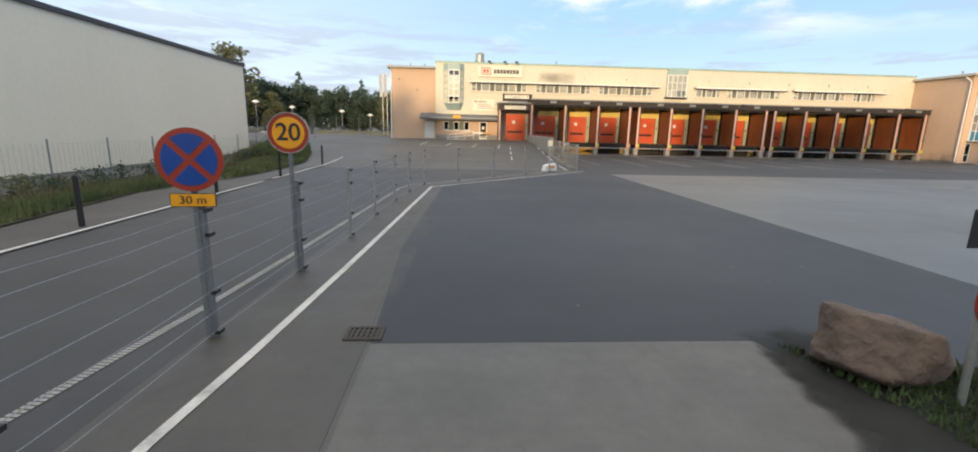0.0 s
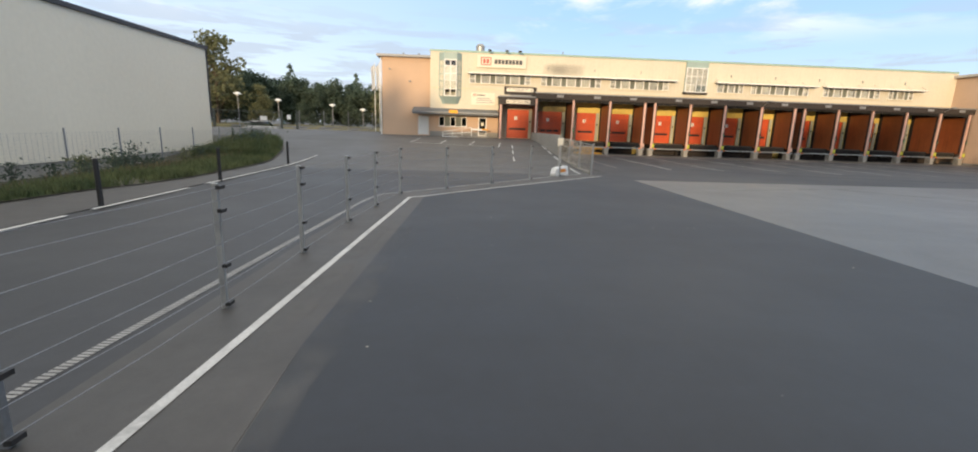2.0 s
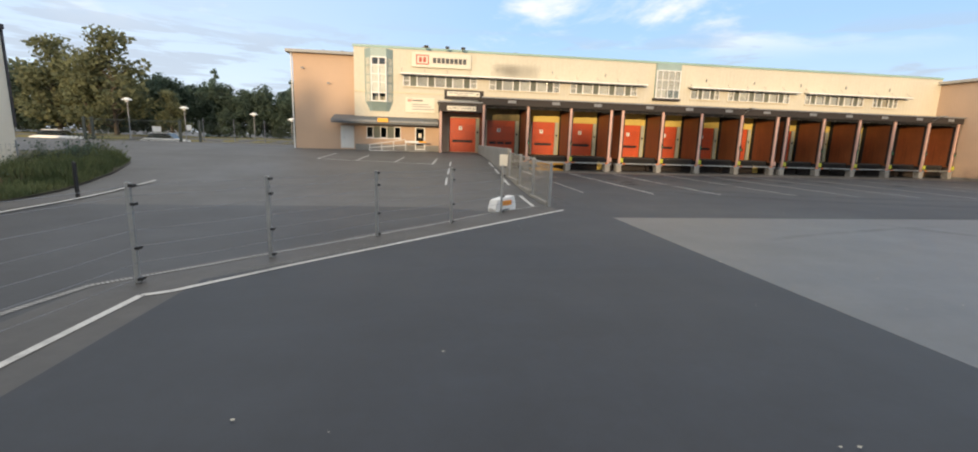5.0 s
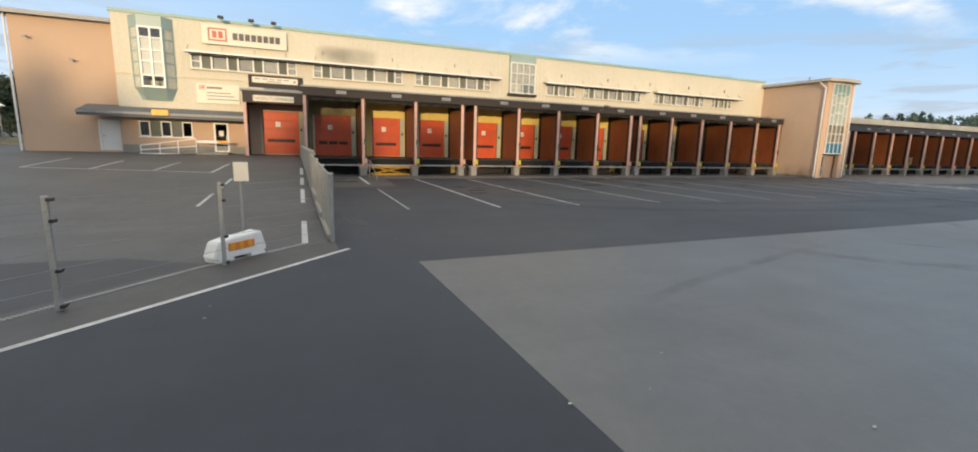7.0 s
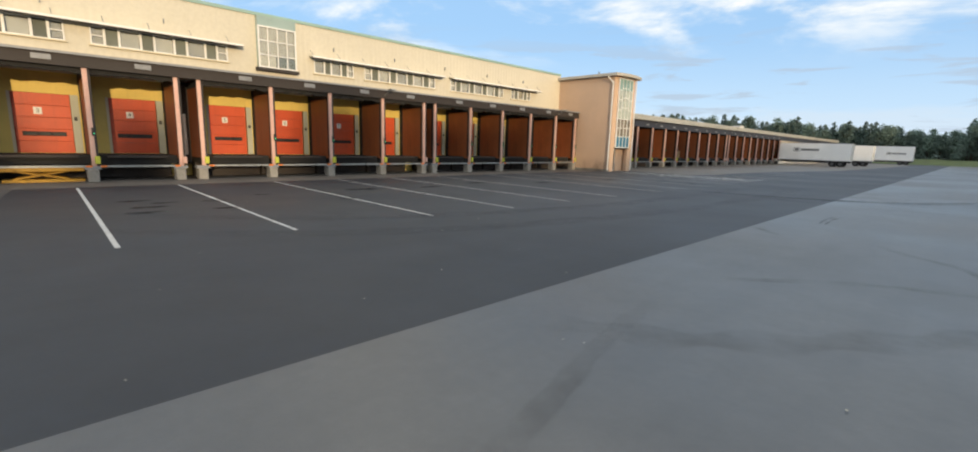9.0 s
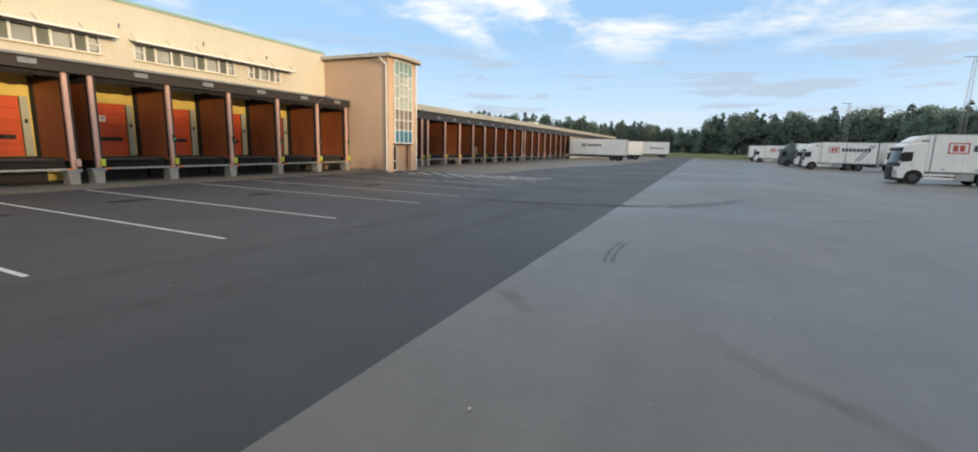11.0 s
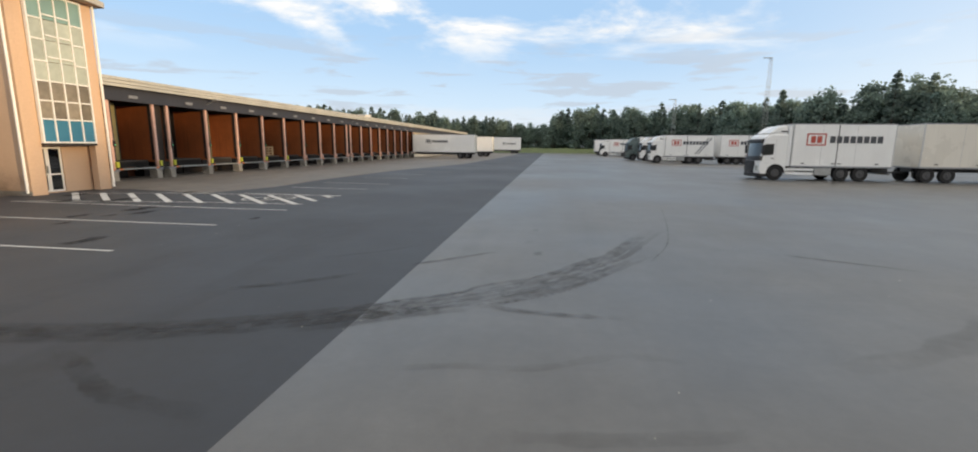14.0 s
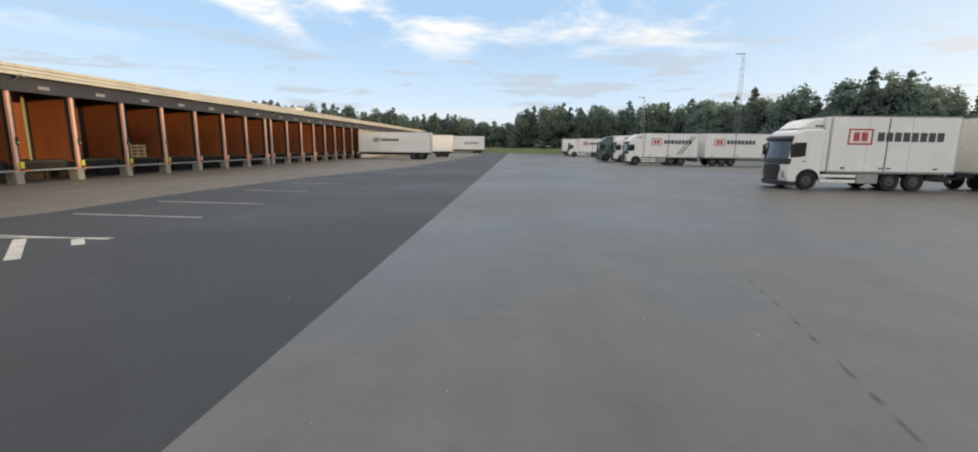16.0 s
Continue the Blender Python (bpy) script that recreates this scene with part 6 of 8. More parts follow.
def no_stopping_sign():
    s = sign_post("no_stopping_sign", "round blue no stopping sign above a yellow distance plate", 1.18, 5.33, 6, 2.05)
    d = part("sign_disc", disc(bmesh.new(), 0.292, 0.0, 0.012, z=1.775), M_SIGN_RED, s, "round red sign disc")
    bm = bmesh.new()
    for k in range(4):
        mid = math.pi / 2 * k
        pts = [(0.040 * math.cos(mid), 1.775 + 0.040 * math.sin(mid))]
        for j in range(9):
            a = mid - 0.665 + 1.33 * j / 8
            pts.append((0.240 * math.cos(a), 1.775 + 0.240 * math.sin(a)))
        prism(bm, pts, "y", -0.004, 0.0)
    part("blue_field", bm, M_SIGN_BLUE, d, "blue quarter fields")
    p = part("distance_plate", soft_box(-0.20, 0.20, -0.004, 0.008, 1.335, 1.465, 0.004, 1), M_INK, s, "small plate with a dark rim")
    part("plate_field", boxes((-0.19, 0.19, -0.008, -0.0045, 1.343, 1.457)), M_SIGN_YELLOW, p)
    t = part("plate_words", lettering("30 m", 0.105, 0.002, 0.0), M_INK, p)
    t.location, t.scale = (0, -0.012, 1.40), (1.12, 1, 1)
    part("clamp", boxes((-0.05, 0.05, 0.013, 0.05, 1.6, 1.64), (-0.05, 0.05, 0.013, 0.05, 1.9, 1.94)), M_STEEL, s)


def speed_sign():
    s = sign_post("speed_limit_sign", "round yellow speed limit sign with a red rim", 1.30, 7.58, 4, 2.02)
    d = part("sign_disc", disc(bmesh.new(), 0.275, 0.0, 0.012, z=2.0), M_SIGN_RED, s, "round red sign disc")
    part("yellow_field", disc(bmesh.new(), 0.215, -0.004, -0.0005, z=2.0), M_SIGN_YELLOW, d)
    t = part("figures", lettering("20", 0.335, 0.002, 0.004), M_INK, d, "bold black figures")
    t.location, t.scale = (0, -0.008, 2.0), (1.0, 1, 1)
    part("rim_edge", ring(bmesh.new(), (0, 0.006, 2.0), (0, 1, 0), 0.270, 0.281, 0.03, 40), M_STEEL, s)
    part("clamp", boxes((-0.05, 0.05, 0.013, 0.05, 1.85, 1.89), (-0.05, 0.05, 0.013, 0.05, 2.1, 2.14)), M_STEEL, s)


def leaning_sign():
    s = thing("entrance_sign", "round red sign and dark plate on a leaning grey pole", "road sign", (7.72, 3.95, 0))
    part("pole", tube(bmesh.new(), (0, 0.04, -0.05), (-0.06, 0.04, 1.75), 0.03, n=12), M_STEEL, s)
    bm = disc(bmesh.new(), 0.30, -0.01, 0.005, z=0.93)
    part("sign_disc", bm, M_SIGN_RED, s).location = (0.16, 0, 0)
    part("dark_plate", soft_box(-0.32, 0.3, -0.01, 0.005, 1.33, 1.62, 0.005, 1), M_BLACK, s)


def bollards():
    for k, (x, y) in enumerate(((-3.72, 5.4), (-3.72, 10.47), (-3.58, 15.5), (-3.5, 20.5), (-3.6, 26.87))):
        b = thing("bollard", "slim black traffic bollard on the footpath kerb", "bollard", (x - 0.12, y, 0.03), group="kerb bollards")
        part("tube", tube(bmesh.new(), (0, 0, -0.02), (0, 0, 1.0), 0.055, 0.05, 12), M_BLACK, b)
        part("cap", tube(bmesh.new(), (0, 0, 1.0), (0, 0, 1.03), 0.05, 0.03, 12), M_BLACK, b)


def barrier():
    b = thing("traffic_barrier", "white plastic traffic barrier with an orange reflector", "barrier", (8.42, 25.28, 0), 44)
    bm = bmesh.new()
    prism(bm, [(-0.62, 0.10), (-0.50, 0.40), (-0.12, 0.46), (0.12, 0.46), (0.50, 0.50), (0.62, 0.12), (0.58, 0.06), (-0.58, 0.06)], "y", -0.17, 0.17)
    bmesh.ops.bevel(bm, geom=bm.edges[:], offset=0.025, segments=2, affect="EDGES")
    part("body", bm, M_WHITE, b)
    part("foot", boxes((-0.55, -0.2, -0.19, 0.19, 0.0, 0.065), (0.2, 0.55, -0.19, 0.19, 0.0, 0.065)), M_WHITE, b)
    part("reflector", soft_box(-0.30, 0.30, -0.186, -0.168, 0.20, 0.36, 0.006, 1), M_TAPE, b, "orange reflector strip")
    for x in (-0.27, -0.07, 0.13):
        part("reflector_bar", boxes((x, x + 0.10, -0.192, -0.1865, 0.21, 0.35)), M_SIGN_YELLOW, b)
    b.scale = (0.84, 0.84, 0.84)
    s = thing("notice_post", "white notice board on a thin grey post", "sign", (8.50, 25.95, 0))
    part("post", tube(bmesh.new(), (0, 0, -0.02), (0, 0, 1.6), 0.028, n=10), M_STEEL, s)
    part("board", soft_box(-0.10, 0.14, -0.09, -0.028, 1.26, 1.60, 0.006, 1), M_SIGNBOARD, s)
    part("clamp", boxes((-0.04, 0.04, -0.03, 0.03, 1.38, 1.42)), M_STEEL, s)


def retaining_wall():
    w = thing("retaining_wall", "grey concrete retaining wall beside the dock ramp", "wall", (0, 0, 0), kind="structure")
    for k in range(4):
        a = 33.2 + 2.9 * k
        part("wall_section", soft_box(9.98, 10.16, a + 0.006, a + 2.894, -0.1, 1.66, 0.012, 1), M_WALL, w)
    for k in range(3):
        a = 26.3 + 2.3 * k
        part("low_section", soft_box(9.99, 10.14, a + 0.006, a + 2.294, -0.1, rise(9, a + 2.3) + 0.05, 0.012, 1), M_WALL, w)
    m = thing("mesh_fence", "wire mesh fence panel on posts along the ramp", "fence", (0, 0, 0))
    for k in range(4):
        y = 26.1 + 2.3 * k
        p = part("post", soft_box(10.03, 10.11, y - 0.04, y + 0.04, 0.0, 1.36 + 0.05 * k, 0.008, 1), M_STEEL, m)
        part("cap", soft_box(10.022, 10.118, y - 0.048, y + 0.048, 1.36 + 0.05 * k, 1.40 + 0.05 * k, 0.01, 1), M_EAVE, p, "pale post cap")
    bm = bmesh.new()
    for k in range(172):
        y = 26.14 + 0.04 * k
        z1 = 1.30 + 0.022 * (y - 26.1)
        box(bm, 10.066, 10.069, y, y + 0.0042, rise(9, y) + 0.06, z1)
    for k in range(30):
        z = 0.10 + 0.04 * k
        ya = next((26.14 + 0.2 * j for j in range(34) if rise(9, 26.14 + 0.2 * j) > z - 0.06), 33.0)
        box(bm, 10.071, 10.075, 26.14, ya, z, z + 0.0032)
    tagged(part("wire_mesh", bm, M_MESH, m), kind="stuff")
    part("top_rail", tube(bmesh.new(), (10.07, 26.1, 1.33), (10.07, 33.0, 1.48), 0.02, n=6), M_STEEL, m)


def drain(x, y):
    d = thing("drain_grate", "dark cast iron drain grate set in the asphalt", "drain", (x, y, 0.008))
    part("rim", boxes((-0.24, 0.24, -0.20, -0.15, -0.02, 0.012), (-0.24, 0.24, 0.15, 0.20, -0.02, 0.012), (-0.24, -0.19, -0.15, 0.15, -0.02, 0.012), (0.19, 0.24, -0.15, 0.15, -0.02, 0.012)), M_DARK, d)
    for k in range(6):
        part("bar", boxes((-0.175 + 0.065 * k, -0.14 + 0.065 * k, -0.15, 0.15, -0.02, 0.010)), M_DARK, d)
    d.scale = (0.8, 0.8, 1)
    for z in (-0.05, 0.05):
        part("cross_bar", boxes((-0.19, 0.19, z - 0.012, z + 0.012, -0.03, 0.004)), M_DARK, d)


def boulder():
    """A slab-sided block: a ball cut by planes (normal, distance), overhanging on both sides of a narrow foot."""
    bm = bmesh.new()
    bmesh.ops.create_icosphere(bm, subdivisions=5, radius=1)
    cuts = [((0.17, 0.1, 1), 0.37), ((-1, -0.1, 0.0), 0.62), ((-0.42, -0.30, -1), 0.40), ((0.62, 0.0, 0.72), 0.53), ((0.75, -0.45, 0.55), 0.56), ((0.80, -0.15, -0.75), 0.54),
            ((-0.25, -1, 0.30), 0.42), ((0.45, -1, -0.20), 0.46), ((0.1, -0.8, -0.8), 0.42), ((0.2, 1, 0.1), 0.50), ((-0.6, 0.8, -0.04), 0.60), ((-0.5, -0.75, 0.55), 0.50)]
    cuts = [(Vector(n).normalized(), d) for n, d in cuts]
    for v in bm.verts:
        u = v.co.normalized()
        r = [0.85] + [d / u.dot(n) for n, d in cuts if u.dot(n) > 0.05]
        far = sum(k ** -22 for k in r) ** (-1 / 22)
        v.co = u * far * 0.78 * (1 + 0.06 * noise.fractal(u * 2.1, 1.0, 2.0, 5) - 0.05 * abs(noise.noise(u * 5.3)))
    b = part("boulder", bm, M_ROCK)
    b.matrix_world = pose(7.46, 4.47, 0.25, 0, 3, -8)
    tagged(b, "large angular brown granite boulder lying on grass", "boulder")


def grass(name, count, spots, h, seed, label, blade=None):
    """Blades of grass, joined."""
    rnd = random.Random(seed)
    verts, faces = [], []
    for _ in range(count):
        x, y, z = spots(rnd)
        tall = h * rnd.uniform(0.4, 1.3)
        a, w = rnd.uniform(0, 6.28), rnd.uniform(0.008, 0.02) * (1 + h)
        lean = Vector((rnd.uniform(-0.5, 0.5), rnd.uniform(-0.5, 0.5), 0)) * tall
        k = len(verts)
        dx, dy = w * math.cos(a), w * math.sin(a)
        verts += [(x - dx, y - dy, z), (x + dx, y + dy, z), (x + lean.x, y + lean.y, z + tall)]
        faces.append((k, k + 1, k + 2))
    me = bpy.data.meshes.new(name)
    me.from_pydata(verts, [], faces)
    me.materials.append(blade or M_GRASS)
    tagged(new(name, me), label, "grass", kind="stuff")


def verge_spot(rnd):
    while True:
        y = rnd.uniform(6, 37)
        x = rim_at(y) - 0.05 - abs(rnd.gauss(0, 1.9))
        if x > (-7.4 if y < 21 else -8.6) and noise.noise(Vector((x * 0.6, y * 0.5, 2))) > rnd.uniform(-0.5, 0.3):
            return x, y, rise(x, y) + 0.04


def wall_spot(rnd):
    """Places close to the warehouse fence, in clumps."""
    while True:
        x, y = rnd.uniform(-8.8, -6.9), rnd.uniform(4, 34)
        if noise.noise(Vector((x * 0.5, y * 0.35, 9))) > rnd.uniform(-0.25, 0.35):
            return x, y, rise(x, y) + 0.03


def bank_spot(rnd):
    """The overgrown bank round the corner of the warehouse."""
    while True:
        x, y = rnd.uniform(-9.5, -5.2), rnd.uniform(29.5, 37.4)
        if x < rim_at(y) - 0.25 and noise.noise(Vector((x * 0.9, y * 0.7, 4))) > rnd.uniform(-0.6, 0.2):
            return x, y, rise(x, y) + 0.03


def island_spot(rnd):
    while True:
        x, y = rnd.uniform(6.9, 10.2), rnd.uniform(0.6, 5.2)
        edge = 6.95 + 0.28 * max(0.0, 4.6 - y) + 0.16 * noise.noise(Vector((y * 1.9, 3, 1)))
        if x > edge and y < 5.0 - 0.3 * (x - 7) + 0.2 * noise.noise(Vector((x * 2, 8, 1))) and noise.noise(Vector((x * 1.6, y * 1.6, 5))) > rnd.uniform(-0.7, 0.25):
            return x, y, 0.025


def warehouse():
    w = thing("warehouse", "long off-white sheet metal warehouse with a dark roof edge", "warehouse", (-10.75, 0, 0))
    part("wall", boxes((-0.25, 0, -40, 34.45, 0.22, 5.92)), M_WAREHOUSE, w)
    part("end_wall", boxes((-30, -0.25, 34.2, 34.45, 0.22, 5.92)), M_WAREHOUSE, w)
    part("plinth", boxes((-30, -0.06, -40, 34.4, -0.5, 0.215)), M_PLINTH, w, "grey concrete plinth")
    part("roof", boxes((-30, 0.02, -40, 34.5, 5.93, 6.0)), M_SLATE, w)
    part("roof_edge", boxes((0.0, 0.10, -40, 34.56, 5.84, 6.03), (-30, 0.0, 34.46, 34.56, 5.84, 6.03)), M_NAVY, w, "dark blue roof edge")
    part("corner_trim", boxes((-0.1, 0.05, 34.46, 34.55, 2.0, 5.84)), M_NAVY, w)
    f = thing("boundary_fence", "thin grey mesh fence along the warehouse wall", "fence", (0, 0, 0))
    bm = bmesh.new()
    for k in range(13):
        y = 3.75 + 2.65 * k
        part("post", tube(bmesh.new(), (-9.6, y, -0.4), (-9.6, y, 1.48), 0.03, n=8), M_STEEL_DULL, f)
    for k in range(12):
        z = 0.2 + 0.1 * k
        box(bm, -9.602, -9.598, 4, 36.2, z, z + 0.003)
    for k in range(161):
        y = 4 + 0.2 * k
        box(bm, -9.602, -9.598, y, y + 0.003, 0.2, 1.35)
    tagged(part("wire_mesh", bm, M_STEEL_DULL, f), kind="stuff")


def street_lamp(x, y, z, h, s=1.0):
    l = thing("street_lamp", "park lamp with a white dome on a dark pole", "street lamp", (x, y, z), group="park lamps")
    part("pole", tube(bmesh.new(), (0, 0, -0.1), (0, 0, h), 0.055, 0.04, 10), M_STEEL_DULL, l)
    bm = bmesh.new()
    tube(bm, (0, 0, h), (0, 0, h + 0.22), 0.46 * s, 0.16, 18)
    part("shade", bm, M_WHITE, l)
    part("lens", tube(bmesh.new(), (0, 0, h - 0.16), (0, 0, h), 0.14, 0.16, 12), M_WHITE, l)


def gate_side():
    g = thing("gate", "tall grey steel sliding gate with square posts", "gate", (0, 0, 0))
    z = 1.05
    for x, y in ((-22.6, 57.5), (-22.1, 57.7), (-15.0, 57.5), (-13.4, 57.5)):
        part("post", boxes((x - 0.09, x + 0.09, y - 0.09, y + 0.09, z - 0.1, z + 1.95)), M_GATE, g)
    for h in (0.1, 1.75):
        part("rail", boxes((-22.5, -15.1, 57.46, 57.54, z + h, z + h + 0.06)), M_GATE, g)
    for k in range(48):
        x = -22.4 + 0.15 * k
        part("gate_bar", boxes((x, x + 0.010, 57.495, 57.505, z + 0.16, z + 1.75)), M_GATE, g)
    part("notice", boxes((-17.2, -16.5, 57.40, 57.44, z + 0.85, z + 1.3)), M_WHITE, g)
    part("notice", boxes((-14.4, -14.0, 57.36, 57.39, z + 1.05, z + 1.5)), M_WHITE, g)
    f = thing("boundary_fence", "thin mesh boundary fence beyond the forecourt", "fence", (0, 0, 0))
    bm = bmesh.new()
    for k in range(9):
        x = -13.3 + 1.3 * k
        if k % 2 == 0:
            part("post", tube(bmesh.new(), (x, 58, z - 0.1), (x, 58, z + 2.1), 0.04, n=8), M_STEEL_DULL, f)
    for k in range(14):
        h = z + 0.1 + 0.14 * k
        box(bm, -13.4, -3.0, 57.998, 58.002, h, h + 0.004)
    tagged(part("wire_mesh", bm, M_STEEL_DULL, f), kind="stuff")
    part("brace", tube(bmesh.new(), (-6.2, 58, z), (-3.4, 58, z + 1.6), 0.05, n=8), M_STEEL_DULL, f)
    part("kerb", boxes((-13.4, -3.0, 57.6, 57.9, z, z + 0.12)), M_PLINTH, f)
    for x, y, h in ((-20.96, 61, 3.95), (-18.37, 66, 4.25), (-12.87, 70, 2.8), (-9.3, 72, 2.4)):
        street_lamp(x, y, rise(x, y), h)
    for k, (x, y) in enumerate(((-5.35, 62.0), (-5.95, 62.4))):
        p = thing("flag_pole", "white flag pole with a drooping white flag", "flag pole", (x, y, 1.05), group="flag poles")
        part("pole", tube(bmesh.new(), (0, 0, -0.8), (0, 0, 7.8), 0.05, 0.03, 10), M_WHITE, p)
        bm = bmesh.new()
        rows = []
        for j in range(13):
            zz = 7.6 - 0.22 * j
            rows.append([bm.verts.new((-0.03 - 0.06 * i * (1 - 0.02 * j), 0.07 * math.sin(i * 1.6 + j * 0.35), zz - 0.05 * i)) for i in range(8)])
        for a, b in zip(rows, rows[1:]):
            for i in range(7):
                bm.faces.new((a[i], a[i + 1], b[i + 1], b[i]))
        bmesh.ops.solidify(bm, geom=bm.faces[:], thickness=0.008)
        part("flag", bm, M_WHITE, p, "limp white flag")
    for k, (x, y, w) in enumerate(((-20.8, 66.9, 1.6), (-31, 66.9, 1.6))):
        c = thing("parked_car", "pale parked car far beyond the gate", "car", (x, y, rise(x, y)), 12 * k, group="cars beyond the gate")
        bm = bmesh.new()
        prism(bm, [(-2.1, 0.3), (-2.15, 0.7), (-1.5, 0.85), (1.3, 0.85), (2.1, 0.7), (2.1, 0.3)], "y", -0.85, 0.85)
        bmesh.ops.bevel(bm, geom=bm.edges[:], offset=0.06, segments=2, affect="EDGES")
        part("body", bm, M_TRUCK, c)
        bm = bmesh.new()
        prism(bm, [(-1.6, 0.84), (-1.1, 1.38), (0.5, 1.40), (1.2, 0.84)], "y", -0.75, 0.75)
        part("cabin", bm, M_GLASS_DARK, c)
        part("roof", soft_box(-1.1, 0.5, -0.72, 0.72, 1.36, 1.44, 0.03), M_TRUCK, c)
        for wx in (-1.3, 1.3):
            for wy in (-0.8, 0.8):
                part("wheel", tube(bmesh.new(), (wx, wy - 0.09, 0.31), (wx, wy + 0.09, 0.31), 0.31, n=18), M_RUBBER, c)


wire_fence()
no_stopping_sign()
speed_sign()
leaning_sign()
bollards()
barrier()
retaining_wall()
drain(2.70, 5.42)
boulder()
warehouse()
gate_side()
grass("verge_grass", 26000, verge_spot, 0.24, 5, "tall uneven grass on the verge")
grass("dry_weeds", 3200, wall_spot, 0.32, 15, "dry brown weeds below the warehouse wall", M_STALK)
grass("bank_grass", 9000, bank_spot, 0.55, 17, "tall bushy grass at the end of the verge")
grass("island_grass", 9000, island_spot, 0.065, 6, "short green grass round the boulder", M_GRASS_DARK)


def weed_clump(x, y, h, seed):
    """A tall weed of thin stems with small leaves."""
    rnd = random.Random(seed)
    verts, faces = [], []
    for _ in range(190):
        a, r = rnd.uniform(0, 6.28), abs(rnd.gauss(0, 0.30))
        z = rnd.uniform(0.05, 1.0) * h
        p = Vector((math.cos(a) * r * (0.4 + z / h), math.sin(a) * r * (0.4 + z / h), z))
        u = Vector((rnd.gauss(0, 1), rnd.gauss(0, 1), rnd.gauss(0, 0.6))).normalized()
        v = u.orthogonal()
        s = rnd.uniform(0.03, 0.07)
        k = len(verts)
        verts.extend(((p - u * s)[:], (p + v * s * 0.4)[:], (p + u * s)[:], (p - v * s * 0.4)[:]))
        faces.append((k, k + 1, k + 2, k + 3))
    t = thing("weed", "tall scraggy weed on the grass verge", "weed", (x, y, rise(x, y) + 0.03), group="verge weeds")
    me = bpy.data.meshes.new("leaves")
    me.from_pydata(verts, [], faces)
    me.materials.append(M_SHADE_LEAF if seed % 4 else M_LEAF_TURN)
    new("leaves", me).parent = t
    for k in range(5):
        a = 1.26 * k
        part("stem", tube(bmesh.new(), (0, 0, 0), (0.15 * math.cos(a), 0.15 * math.sin(a), h * 0.9), 0.006, 0.003, 5), M_BARK, t)


rnd = random.Random(21)
for k in range(30):
    y = rnd.uniform(12, 34)
    weed_clump(rnd.uniform(-9.9, -7.6), y, rnd.uniform(0.35, 0.75), 100 + k)
for k, (x, y) in enumerate(((-8.9, 22.2), (-8.3, 22.6), (-8.0, 23.3), (-8.7, 23.8), (-8.3, 31.6), (-8.9, 33.0), (-8.2, 34.0), (-9.0, 34.8), (-7.9, 35.2), (-8.6, 36.0), (-7.4, 33.2), (-9.3, 36.4))):
    weed_clump(x, y, 0.75 + 0.18 * (k % 3), 140 + k)

# ---- trucks and trailers ----
def wheel(parent, x, y, r=0.50, w=0.30, side=-1):
    t = part("wheel", bmesh_tyre(x, y, r, w), M_RUBBER, parent, "black truck tyre")
    bm = bmesh.new()
    tube(bm, (x + side * w * 0.30, y, r), (x + side * w * 0.42, y, r), r * 0.56, r * 0.50, 20)
    tube(bm, (x + side * w * 0.42, y, r), (x + side * w * 0.62, y, r), r * 0.20, r * 0.16, 14)
    part("rim", bm, M_RIM, t, "dirty grey steel rim")


def bmesh_tyre(x, y, r, w):
    bm = ring(bmesh.new(), (x, y, r), (1, 0, 0), r * 0.55, r, w, 28)
    bmesh.ops.bevel(bm, geom=[e for e in bm.edges if abs((e.verts[0].co - Vector((x, y, r))).length - (e.verts[1].co - Vector((x, y, r))).length) < 1e-4 and min((v.co.yz - Vector((y, r))).length for v in e.verts) > r * 0.9], offset=0.04, segments=2, affect="EDGES")
    tube(bm, (x - w * 0.28, y, r), (x + w * 0.28, y, r), r * 0.56, n=20)
    return bm


